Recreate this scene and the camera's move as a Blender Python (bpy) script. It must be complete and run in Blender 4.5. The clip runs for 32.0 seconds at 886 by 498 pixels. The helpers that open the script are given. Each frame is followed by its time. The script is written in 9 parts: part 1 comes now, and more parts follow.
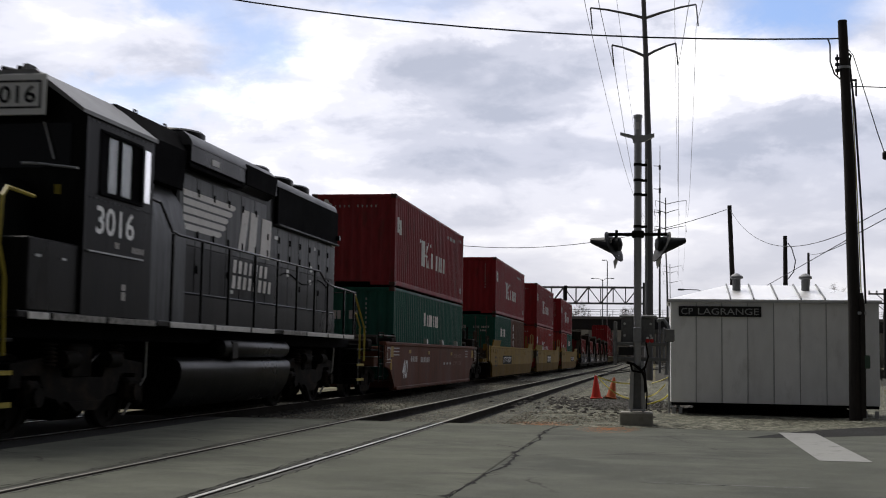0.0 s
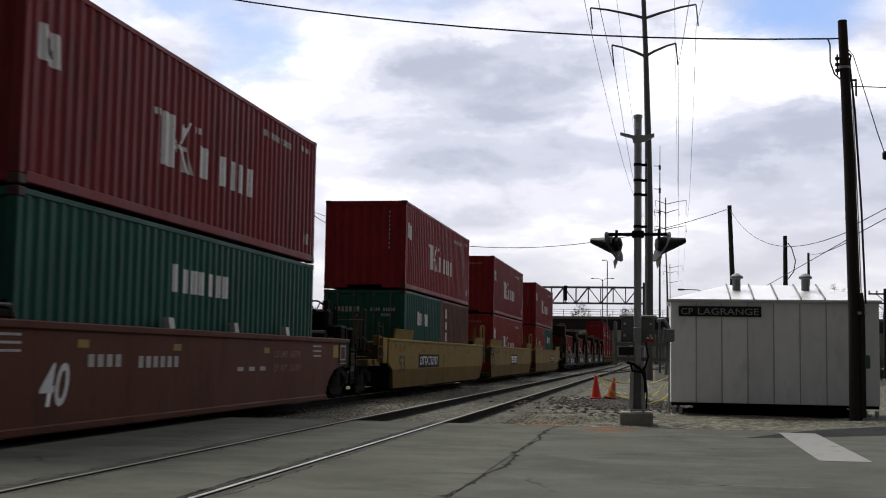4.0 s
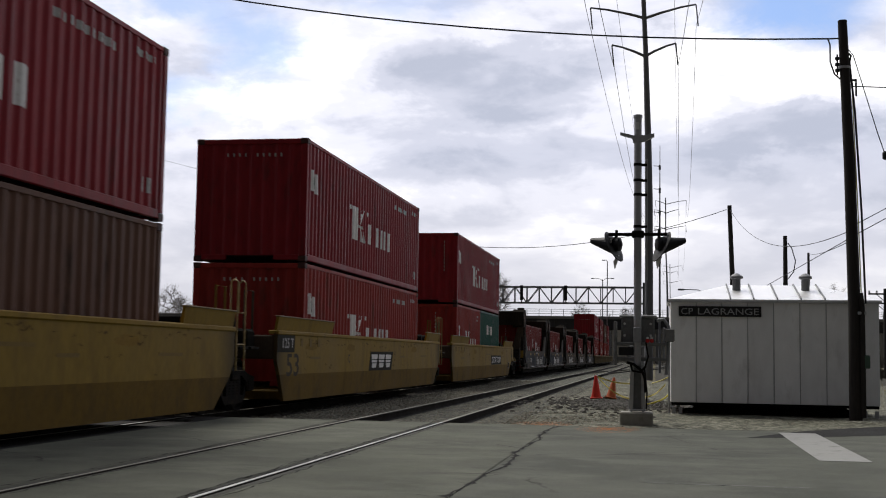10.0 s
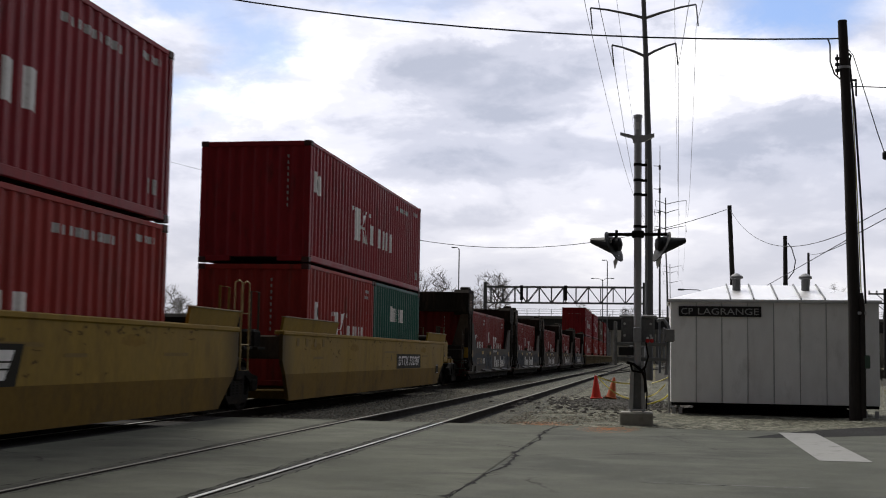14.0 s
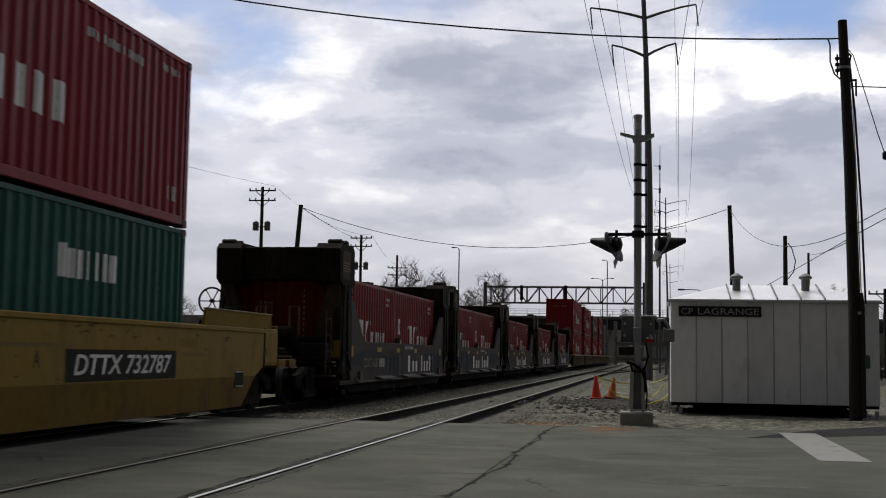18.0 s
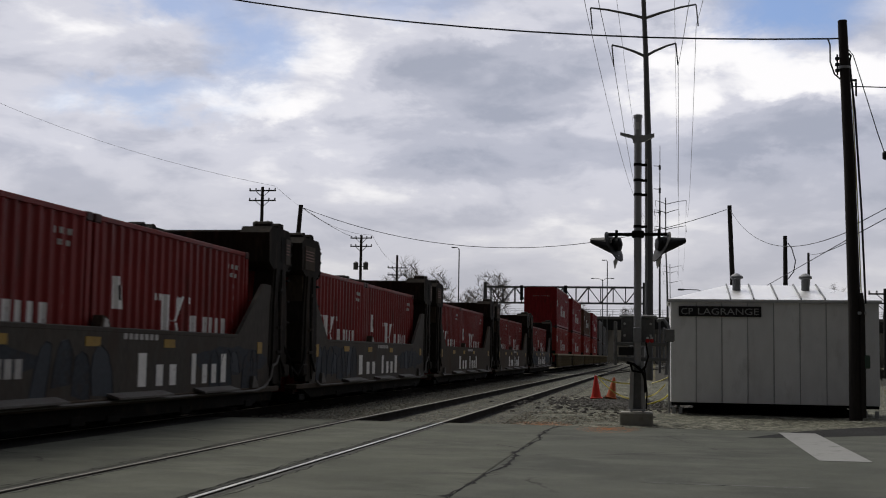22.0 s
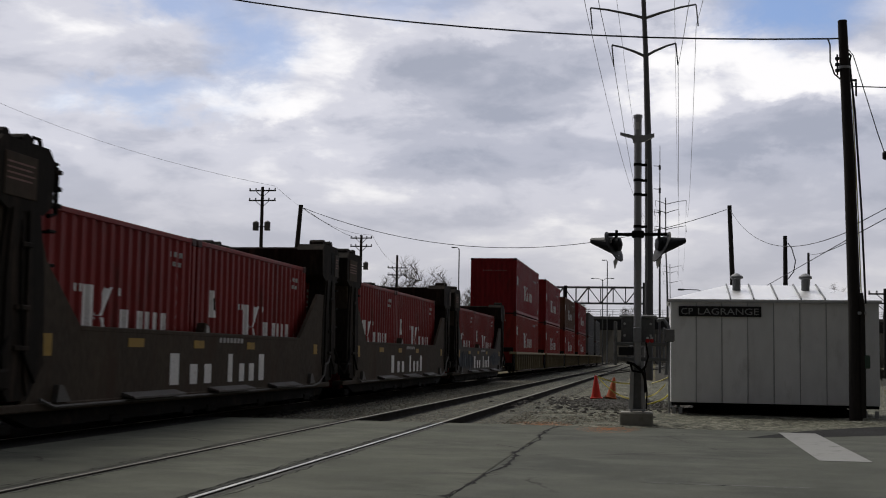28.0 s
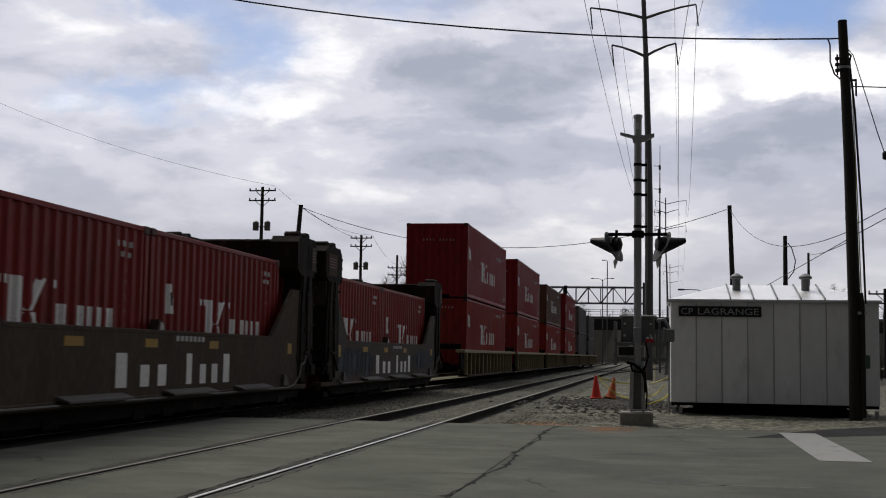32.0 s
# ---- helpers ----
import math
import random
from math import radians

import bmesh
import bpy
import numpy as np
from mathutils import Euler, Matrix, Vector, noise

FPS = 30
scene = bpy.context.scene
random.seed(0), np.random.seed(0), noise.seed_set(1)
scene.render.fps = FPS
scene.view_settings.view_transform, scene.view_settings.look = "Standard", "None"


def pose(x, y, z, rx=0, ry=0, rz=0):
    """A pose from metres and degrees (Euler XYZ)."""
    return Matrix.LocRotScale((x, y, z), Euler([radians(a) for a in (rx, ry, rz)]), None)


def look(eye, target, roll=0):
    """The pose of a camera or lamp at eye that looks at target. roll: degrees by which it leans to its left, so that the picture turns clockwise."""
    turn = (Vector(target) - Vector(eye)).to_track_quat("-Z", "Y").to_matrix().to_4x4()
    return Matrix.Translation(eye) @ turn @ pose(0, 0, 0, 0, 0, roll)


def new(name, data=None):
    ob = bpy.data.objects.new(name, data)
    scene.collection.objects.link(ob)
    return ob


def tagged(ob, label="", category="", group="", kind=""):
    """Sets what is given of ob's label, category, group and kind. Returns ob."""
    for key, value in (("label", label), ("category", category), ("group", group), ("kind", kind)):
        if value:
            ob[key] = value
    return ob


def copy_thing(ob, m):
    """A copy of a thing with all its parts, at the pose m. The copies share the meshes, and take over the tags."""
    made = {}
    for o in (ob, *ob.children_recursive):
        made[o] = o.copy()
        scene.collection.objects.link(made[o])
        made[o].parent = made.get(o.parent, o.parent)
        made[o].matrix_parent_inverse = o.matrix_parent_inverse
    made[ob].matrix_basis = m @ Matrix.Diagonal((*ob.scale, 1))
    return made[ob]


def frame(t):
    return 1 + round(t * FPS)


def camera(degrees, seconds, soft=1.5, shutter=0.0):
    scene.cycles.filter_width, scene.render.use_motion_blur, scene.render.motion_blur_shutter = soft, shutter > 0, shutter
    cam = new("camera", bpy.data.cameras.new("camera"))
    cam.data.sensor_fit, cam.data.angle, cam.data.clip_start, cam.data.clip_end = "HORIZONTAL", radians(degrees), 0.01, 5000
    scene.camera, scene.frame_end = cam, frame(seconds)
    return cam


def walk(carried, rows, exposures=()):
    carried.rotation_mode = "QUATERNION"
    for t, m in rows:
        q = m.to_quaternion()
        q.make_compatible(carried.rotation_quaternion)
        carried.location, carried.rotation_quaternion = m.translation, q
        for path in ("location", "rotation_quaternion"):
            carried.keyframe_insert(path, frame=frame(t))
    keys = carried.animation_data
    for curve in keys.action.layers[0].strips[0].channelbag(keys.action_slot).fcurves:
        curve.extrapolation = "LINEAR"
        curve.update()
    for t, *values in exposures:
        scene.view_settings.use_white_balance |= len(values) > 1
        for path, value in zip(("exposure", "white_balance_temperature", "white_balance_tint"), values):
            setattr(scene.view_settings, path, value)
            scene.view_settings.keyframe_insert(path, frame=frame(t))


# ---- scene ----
# ---- the camera, on a tripod beside the crossing ----
cam = camera(40.06, 32.0, soft=1.05, shutter=0.5)
stand = (Matrix.Translation((0, 0, 1.085)) @ pose(0, 0, 0, 0, 0, 9.956) @ pose(0, 0, 0, 90 + 4.961)
         @ pose(0, 0, 0, 0, 0, 0.903))
walk(cam, [(0.0, stand), (32.0, stand)], exposures=[(0.0, 0.28), (5.0, 0.32), (14.0, 0.3), (18.5, -0.08), (26.0, -0.2), (32.0, -0.1)])

# ---- world and sun: broken cloud, the sun veiled ahead of the camera ----
world = bpy.data.worlds.new("sky")
scene.world = world
world.use_nodes = True


def link(tree, a, out, b, inp):
    tree.links.new(a.outputs[out], b.inputs[inp])


def build_sky():
    t = world.node_tree
    t.nodes.clear()
    N = t.nodes.new
    out = N("ShaderNodeOutputWorld")
    bg = N("ShaderNodeBackground")
    bg.inputs["Strength"].default_value = 1.0
    co = N("ShaderNodeTexCoord")
    sky = N("ShaderNodeTexSky")
    sky.sky_type = "NISHITA"
    sky.sun_disc = False
    sky.sun_elevation = radians(52)
    sky.sun_rotation = radians(-12)
    gain = N("ShaderNodeVectorMath")
    gain.operation = "MULTIPLY"
    gain.inputs[1].default_value = (0.07, 0.08, 0.1)
    link(t, sky, 0, gain, 0)
    # clouds flatten towards the horizon: broad masses, then billows on them
    def billow(scale, loc, flat, detail, rough, twist):
        mp = N("ShaderNodeMapping")
        mp.inputs["Scale"].default_value = (1, 1, flat)
        mp.inputs["Location"].default_value = loc
        link(t, co, "Generated", mp, 0)
        no = N("ShaderNodeTexNoise")
        no.inputs["Scale"].default_value = scale
        no.inputs["Detail"].default_value = detail
        no.inputs["Roughness"].default_value = rough
        no.inputs["Distortion"].default_value = twist
        link(t, mp, 0, no, "Vector")
        return no

    def ramp(src, *stops):
        r = N("ShaderNodeValToRGB")
        r.color_ramp.interpolation = "EASE"
        e = r.color_ramp.elements
        e[0].position, e[0].color = stops[0][0], (*stops[0][1], 1)
        e[1].position, e[1].color = stops[-1][0], (*stops[-1][1], 1)
        for at, c in stops[1:-1]:
            e.new(at).color = (*c, 1)
        link(t, src, 0, r, 0)
        return r

    # ragged edges: every mass is looked up in a direction that the noise has pushed about
    push = billow(14.0, (2.2, 0.7, 1.9), 1.8, 6, 0.62, 0.2)
    off = N("ShaderNodeVectorMath")
    off.operation = "MULTIPLY_ADD"
    off.inputs[1].default_value = (0.11, 0.11, 0.07)
    off.inputs[2].default_value = (-0.055, -0.055, -0.035)
    link(t, push, 1, off, 0)
    torn = N("ShaderNodeVectorMath")
    torn.operation = "ADD"
    link(t, co, "Generated", torn, 0)
    link(t, off, 0, torn, 1)

    def total(start, masses):
        """Cloud masses (azimuth, elevation, half width, half height, weight) added to a field."""
        last = start
        for az, el, w, h, weight in masses:
            az, el = radians(az), radians(el)
            away_from = N("ShaderNodeVectorMath")
            away_from.operation = "SUBTRACT"
            away_from.inputs[1].default_value = (math.sin(az) * math.cos(el), math.cos(az) * math.cos(el), math.sin(el))
            link(t, torn, 0, away_from, 0)
            flat = N("ShaderNodeVectorMath")
            flat.operation = "MULTIPLY"
            flat.inputs[1].default_value = (1 / radians(w), 1 / radians(w), 1 / radians(h))
            link(t, away_from, 0, flat, 0)
            far = N("ShaderNodeVectorMath")
            far.operation = "LENGTH"
            link(t, flat, 0, far, 0)
            fall = N("ShaderNodeMapRange")
            fall.interpolation_type = "SMOOTHSTEP"
            fall.inputs["From Min"].default_value = 0.15
            fall.inputs["From Max"].default_value = 1.35
            fall.inputs["To Min"].default_value = weight
            fall.inputs["To Max"].default_value = 0.0
            link(t, far, "Value", fall, 0)
            if last is None:
                last = fall
                continue
            add = N("ShaderNodeMath")
            add.operation = "ADD"
            link(t, last, 0, add, 0)
            link(t, fall, 0, add, 1)
            last = add
        return last

    mass = billow(5.0, (7.7, 2.2, 0.4), 3.2, 6, 0.5, 0.2)
    puff = billow(13.0, (1.3, 5.2, 2.4), 2.6, 5, 0.55, 0.3)
    both = N("ShaderNodeMix")
    both.data_type = "FLOAT"
    both.inputs[0].default_value = 0.4
    link(t, mass, 0, both, 2)
    link(t, puff, 0, both, 3)
    calm = N("ShaderNodeMapRange")
    calm.clamp = False
    calm.inputs["From Min"].default_value = 0.3
    calm.inputs["From Max"].default_value = 0.7
    calm.inputs["To Min"].default_value = 0.345
    calm.inputs["To Max"].default_value = 0.675
    link(t, both, 0, calm, 0)
    cover = total(calm, ((-26.1, 14.2, 6.1, 2.0, 0.02), (-16.1, 13.3, 4.5, 2.9, 0.1), (-22.1, 11.6, 6.1, 1.2, 0.045), (-19.0, 11.3, 3.7, 1.2, 0.09),
                         (-7.0, 15.2, 3.2, 0.9, 0.075), (1.8, 14.1, 3.7, 1.5, 0.18), (6.9, 12.6, 2.4, 1.2, 0.105), (9.5, 13.0, 1.6, 2.1, 0.09),
                         (-8.3, 12.7, 5.6, 2.5, -0.15), (-4.2, 11.9, 3.2, 1.9, -0.075), (5.4, 10.2, 4.5, 1.6, -0.135), (-12.3, 8.5, 5.1, 0.8, -0.0675),
                         (-24.3, 13.5, 3.7, 1.1, -0.0525), (-27.4, 10.2, 5.1, 1.1, -0.03), (-6.9, 7.7, 8.8, 1.3, 0.0675), (1.0, 11.6, 2.4, 1.1, 0.06)))
    rift = total(None, ((-19.4, 14.3, 2.6, 2.3, 0.72), (-22.8, 15.9, 2.6, 1.2, 0.7), (-24.0, 11.6, 4.4, 0.9, 0.6), (6.2, 15.9, 4.2, 1.6, 1.0), (-12.4, 16.3, 4.5, 0.8, 0.4)))
    gaps = N("ShaderNodeMath")
    gaps.operation = "SUBTRACT"
    gaps.use_clamp = True
    gaps.inputs[0].default_value = 1.0
    link(t, rift, 0, gaps, 1)
    tone = ramp(cover, (0.36, (0.43, 0.46, 0.56)), (0.455, (0.56, 0.58, 0.68)), (0.545, (0.75, 0.757, 0.845)), (0.66, (1.13, 1.115, 1.13)))
    mix = N("ShaderNodeMix")
    mix.data_type = "RGBA"
    link(t, gaps, 0, mix, 0)
    link(t, gain, 0, mix, 6)
    link(t, tone, 0, mix, 7)
    # haze near the horizon
    sep = N("ShaderNodeSeparateXYZ")
    link(t, co, "Generated", sep, 0)
    low = N("ShaderNodeMapRange")
    low.inputs["From Min"].default_value = 0.02
    low.inputs["From Max"].default_value = 0.16
    low.inputs["To Min"].default_value = 0.75
    low.inputs["To Max"].default_value = 0.0
    link(t, sep, "Z", low, 0)
    haze = N("ShaderNodeMix")
    haze.data_type = "RGBA"
    haze.inputs[7].default_value = (0.538, 0.53, 0.557, 1)
    link(t, low, 0, haze, 0)
    link(t, mix, 2, haze, 6)
    # the veiled sun stands ahead: the sky darkens evenly away from it
    away = N("ShaderNodeMapRange")
    away.interpolation_type = "SMOOTHSTEP"
    away.inputs["From Min"].default_value = -0.56
    away.inputs["From Max"].default_value = 0.7
    away.inputs["To Min"].default_value = 0.085
    away.inputs["To Max"].default_value = 1.0
    toward = N("ShaderNodeVectorMath")
    toward.operation = "DOT_PRODUCT"
    toward.inputs[1].default_value = (-0.17, 0.985, 0.0)
    link(t, co, "Generated", toward, 0)
    link(t, toward, "Value", away, 0)
    dim = N("ShaderNodeVectorMath")
    dim.operation = "SCALE"
    link(t, haze, 2, dim, 0)
    link(t, away, 0, dim, "Scale")
    link(t, dim, 0, bg, "Color")
    link(t, bg, 0, out, 0)


build_sky()
sun = new("sun", bpy.data.lights.new("sun", "SUN"))
sun.data.energy, sun.data.angle, sun.data.color = 2.12, radians(32), (1.0, 0.95, 0.86)
sun.matrix_world = look((0, 0, 0), (0.42, -0.47, -0.775))


# ---- materials ----
def surface(name, base, rough=0.6, metal=0.0, vary=0.25, fine=18.0, coarse=1.3, dirt=None, dirt_amount=0.3, streak=1.0,
            bump=0.1, bump_scale=60.0, spec=0.25, coat=0.0, spread=0.06, ends=None):
    """Base colour with grain and stains at two sizes, a worn second colour, and fine relief."""
    m = bpy.data.materials.new(name)
    m.use_nodes = True
    t = m.node_tree
    N = t.nodes.new
    b = t.nodes["Principled BSDF"]
    b.inputs["Metallic"].default_value = metal
    b.inputs["Specular IOR Level"].default_value = spec
    b.inputs["Coat Weight"].default_value = coat
    co = N("ShaderNodeTexCoord")
    mp = N("ShaderNodeMapping")
    mp.inputs["Scale"].default_value = (1, 1, streak)
    link(t, co, "Object", mp, 0)
    n1 = N("ShaderNodeTexNoise")
    n1.inputs["Scale"].default_value = coarse
    n1.inputs["Detail"].default_value = 5
    n1.inputs["Roughness"].default_value = 0.6
    link(t, mp, 0, n1, "Vector")
    n2 = N("ShaderNodeTexNoise")
    n2.inputs["Scale"].default_value = fine
    n2.inputs["Detail"].default_value = 3
    link(t, mp, 0, n2, "Vector")
    add = N("ShaderNodeMath")
    add.operation = "ADD"
    link(t, n1, 0, add, 0)
    link(t, n2, 0, add, 1)
    rng = N("ShaderNodeMapRange")
    rng.inputs["From Min"].default_value = 0.6
    rng.inputs["From Max"].default_value = 1.4
    rng.inputs["To Min"].default_value = 1 - vary
    rng.inputs["To Max"].default_value = 1 + vary
    link(t, add, 0, rng, 0)
    info = N("ShaderNodeObjectInfo")
    rr = N("ShaderNodeMapRange")
    rr.inputs["To Min"].default_value = 1 - spread
    rr.inputs["To Max"].default_value = 1 + spread
    link(t, info, "Random", rr, 0)
    mul = N("ShaderNodeMath")
    mul.operation = "MULTIPLY"
    link(t, rng, 0, mul, 0)
    link(t, rr, 0, mul, 1)
    col = N("ShaderNodeVectorMath")
    col.operation = "SCALE"
    col.inputs[0].default_value = base[:3]
    link(t, mul, 0, col, "Scale")
    last, sock = col, 0
    if dirt:
        n3 = N("ShaderNodeTexNoise")
        n3.inputs["Scale"].default_value = coarse * 2.3
        n3.inputs["Detail"].default_value = 8
        n3.inputs["Roughness"].default_value = 0.68
        link(t, mp, 0, n3, "Vector")
        mk = N("ShaderNodeMapRange")
        mk.inputs["From Min"].default_value = 0.66 - dirt_amount * 0.3
        mk.inputs["From Max"].default_value = 0.78 - dirt_amount * 0.2
        link(t, n3, 0, mk, 0)
        mx = N("ShaderNodeMix")
        mx.data_type = "RGBA"
        mx.inputs[7].default_value = (*dirt[:3], 1)
        link(t, mk, 0, mx, 0)
        link(t, col, 0, mx, 6)
        last, sock = mx, 2
    if ends:
        # brake soot that thins out from both ends of a car, broken up by grain
        place = N("ShaderNodeSeparateXYZ")
        link(t, co, "Object", place, 0)
        from_mid = N("ShaderNodeMath")
        from_mid.operation = "SUBTRACT"
        from_mid.inputs[1].default_value = (ends[0] + ends[1]) / 2
        link(t, place, "Y", from_mid, 0)
        reach = N("ShaderNodeMath")
        reach.operation = "ABSOLUTE"
        link(t, from_mid, 0, reach, 0)
        ragged = N("ShaderNodeMath")
        ragged.operation = "MULTIPLY_ADD"
        ragged.inputs[1].default_value = 1.1
        link(t, n1, 0, ragged, 0)
        link(t, reach, 0, ragged, 2)
        soot = N("ShaderNodeMapRange")
        half = (ends[1] - ends[0]) / 2
        soot.inputs["From Min"].default_value = half - 0.35
        soot.inputs["From Max"].default_value = half + 0.6
        soot.inputs["To Max"].default_value = 0.85
        link(t, ragged, 0, soot, 0)
        sooty = N("ShaderNodeMix")
        sooty.data_type = "RGBA"
        sooty.inputs[7].default_value = (0.035, 0.028, 0.018, 1)
        link(t, soot, 0, sooty, 0)
        link(t, last, sock, sooty, 6)
        last, sock = sooty, 2
    link(t, last, sock, b, "Base Color")
    ro = N("ShaderNodeMapRange")
    ro.inputs["From Min"].default_value = 0.3
    ro.inputs["From Max"].default_value = 0.7
    ro.inputs["To Min"].default_value = max(0.03, rough - 0.1)
    ro.inputs["To Max"].default_value = min(1, rough + 0.1)
    link(t, n1, 0, ro, 0)
    link(t, ro, 0, b, "Roughness")
    if bump:
        n4 = N("ShaderNodeTexNoise")
        n4.inputs["Scale"].default_value = bump_scale
        n4.inputs["Detail"].default_value = 4
        link(t, mp, 0, n4, "Vector")
        bp = N("ShaderNodeBump")
        bp.inputs["Strength"].default_value = bump
        bp.inputs["Distance"].default_value = 0.02
        link(t, n4, 0, bp, "Height")
        link(t, bp, 0, b, "Normal")
    return m


def pavement(name, base, pale, dark, crack=0.5):
    """Worn paving: broad stains, wheel streaks along x, dust, grit and hairline cracks."""
    m = surface(name, (1, 1, 1), 0.88, vary=0.16, coarse=3.2, fine=70, bump=0.35, bump_scale=130, spec=0.12)
    t = m.node_tree
    N = t.nodes.new
    co = [n for n in t.nodes if n.type == "TEX_COORD"][0]
    scale_node = [n for n in t.nodes if n.type == "VECT_MATH"][0]

    def noise(scale, stretch, detail=6, rough=0.62):
        mp = N("ShaderNodeMapping")
        mp.inputs["Scale"].default_value = stretch
        link(t, co, "Object", mp, 0)
        n = N("ShaderNodeTexNoise")
        n.inputs["Scale"].default_value = scale
        n.inputs["Detail"].default_value = detail
        n.inputs["Roughness"].default_value = rough
        link(t, mp, 0, n, "Vector")
        return n

    def span(src, a, b, c=0.0, d=1.0):
        r = N("ShaderNodeMapRange")
        for k, v in (("From Min", a), ("From Max", b), ("To Min", c), ("To Max", d)):
            r.inputs[k].default_value = v
        link(t, src, 0, r, 0)
        return r

    def blend(fac, low, high):
        x = N("ShaderNodeMix")
        x.data_type = "RGBA"
        link(t, fac, 0, x, 0)
        for v, k in ((low, 6), (high, 7)):
            if isinstance(v, tuple):
                x.inputs[k].default_value = (*v, 1)
            else:
                link(t, v, 2, x, k)
        return x

    c = blend(span(noise(0.55, (1, 1, 1)), 0.42, 0.6, 0, 0.9), base, dark)
    c = blend(span(noise(1.2, (0.75, 1.0, 1)), 0.48, 0.66, 0, 0.75), c, pale)
    c = blend(span(noise(2.6, (0.6, 1, 1), 8, 0.7), 0.58, 0.7, 0, 0.5), c, dark)
    c = blend(span(noise(9, (0.8, 1, 1), 6, 0.75), 0.54, 0.68, 0, 0.55), c, dark)
    c = blend(span(noise(26, (1, 1, 1), 3), 0.62, 0.72, 0, 0.4), c, pale)
    # hairline cracks, broken up
    bend_n = noise(1.6, (1, 1, 1), 5, 0.7)
    mixv = N("ShaderNodeVectorMath")
    mixv.operation = "MULTIPLY_ADD"
    mixv.inputs[1].default_value = (0.5, 0.5, 0.0)
    link(t, bend_n, 1, mixv, 0)
    link(t, co, "Object", mixv, 2)
    vo = N("ShaderNodeTexVoronoi")
    vo.feature = "DISTANCE_TO_EDGE"
    vo.inputs["Scale"].default_value = 0.34
    link(t, mixv, 0, vo, "Vector")
    line = span(vo, 0.0, 0.006, 1, 0)
    some = span(noise(0.45, (1, 1, 1), 3), 0.5, 0.56, 0, crack)
    both = N("ShaderNodeMath")
    both.operation = "MULTIPLY"
    link(t, line, 0, both, 0)
    link(t, some, 0, both, 1)
    c = blend(both, c, (0.018, 0.017, 0.015))
    link(t, c, 2, scale_node, 0)
    return m


def pebbled(name, tones, size=22.0, rough=0.95):
    """Loose small stones and dirt: each cell its own tone, with broad stains over them."""
    m = surface(name, (1, 1, 1), rough, vary=0.45, coarse=1.1, fine=6, bump=0, spec=0.1)
    t = m.node_tree
    N = t.nodes.new
    co = [n for n in t.nodes if n.type == "TEX_COORD"][0]
    scale_node = [n for n in t.nodes if n.type == "VECT_MATH"][0]
    mix = N("ShaderNodeMix")
    mix.data_type = "FLOAT"
    mix.inputs[0].default_value = 0.4
    for k, (sc, slot) in enumerate(((size, 2), (size * 0.42, 3))):
        vo = N("ShaderNodeTexVoronoi")
        vo.inputs["Scale"].default_value = sc
        link(t, co, "Object", vo, "Vector")
        sp = N("ShaderNodeSeparateColor")
        link(t, vo, "Color", sp, 0)
        link(t, sp, 0, mix, slot)
        if k == 0:
            bp = N("ShaderNodeBump")
            bp.inputs["Strength"].default_value = 0.7
            bp.inputs["Distance"].default_value = 0.02
            bp.invert = True
            link(t, vo, "Distance", bp, "Height")
            link(t, bp, 0, t.nodes["Principled BSDF"], "Normal")
    r = N("ShaderNodeValToRGB")
    e = r.color_ramp.elements
    e[0].position, e[0].color = 0.15, (*tones[0], 1)
    e[1].position, e[1].color = 0.85, (*tones[-1], 1)
    for i, c in enumerate(tones[1:-1]):
        e.new(0.15 + 0.7 * (i + 1) / (len(tones) - 1)).color = (*c, 1)
    link(t, mix, 0, r, 0)
    link(t, r, 0, scale_node, 0)
    return m


RUST = (0.06, 0.03, 0.018)
red_paint = surface("red_container_paint", (0.222, 0.0145, 0.02), 0.46, vary=0.22, streak=0.25, dirt=(0.11, 0.02, 0.019), dirt_amount=0.35, bump=0.06, fine=9, spec=0.14)
orange_paint = surface("faded_red_container_paint", (0.26, 0.027, 0.021), 0.5, vary=0.25, streak=0.25, dirt=(0.12, 0.03, 0.02), dirt_amount=0.4, bump=0.06, fine=9, spec=0.14)
# copy of the container red, darkened for the weaker light on the grey cars' boxes
dimmed_red_paint = surface("dimmed_red_container_paint", (0.182, 0.0165, 0.0145), 0.48, vary=0.24, streak=0.25, dirt=(0.1, 0.02, 0.016), dirt_amount=0.38, bump=0.06, fine=9, spec=0.14)
maroon_paint = surface("dusty_maroon_container_paint", (0.205, 0.024, 0.028), 0.52, vary=0.25, streak=0.25, dirt=(0.11, 0.028, 0.024), dirt_amount=0.42, bump=0.06, fine=9, spec=0.14)
green_paint = surface("green_container_paint", (0.013, 0.077, 0.056), 0.5, vary=0.22, streak=0.25, dirt=(0.015, 0.05, 0.042), dirt_amount=0.35, bump=0.06, fine=9, spec=0.14)
brown_paint = surface("brown_container_paint", (0.12, 0.06, 0.04), 0.55, vary=0.25, streak=0.25, dirt=(0.05, 0.03, 0.022), dirt_amount=0.35, bump=0.06, fine=9, spec=0.14)
grey_paint = surface("grey_container_paint", (0.12, 0.12, 0.12), 0.55, vary=0.2, streak=0.25, dirt=(0.06, 0.05, 0.045), dirt_amount=0.3, bump=0.06, fine=9, spec=0.12)
casting_steel = surface("corner_casting_steel", (0.06, 0.022, 0.02), 0.6, vary=0.3, dirt=RUST, dirt_amount=0.5)
white_letter = surface("white_lettering_paint", (0.7, 0.68, 0.65), 0.6, vary=0.16, fine=26, coarse=4, dirt=(0.26, 0.16, 0.14), dirt_amount=0.2, bump=0.03)
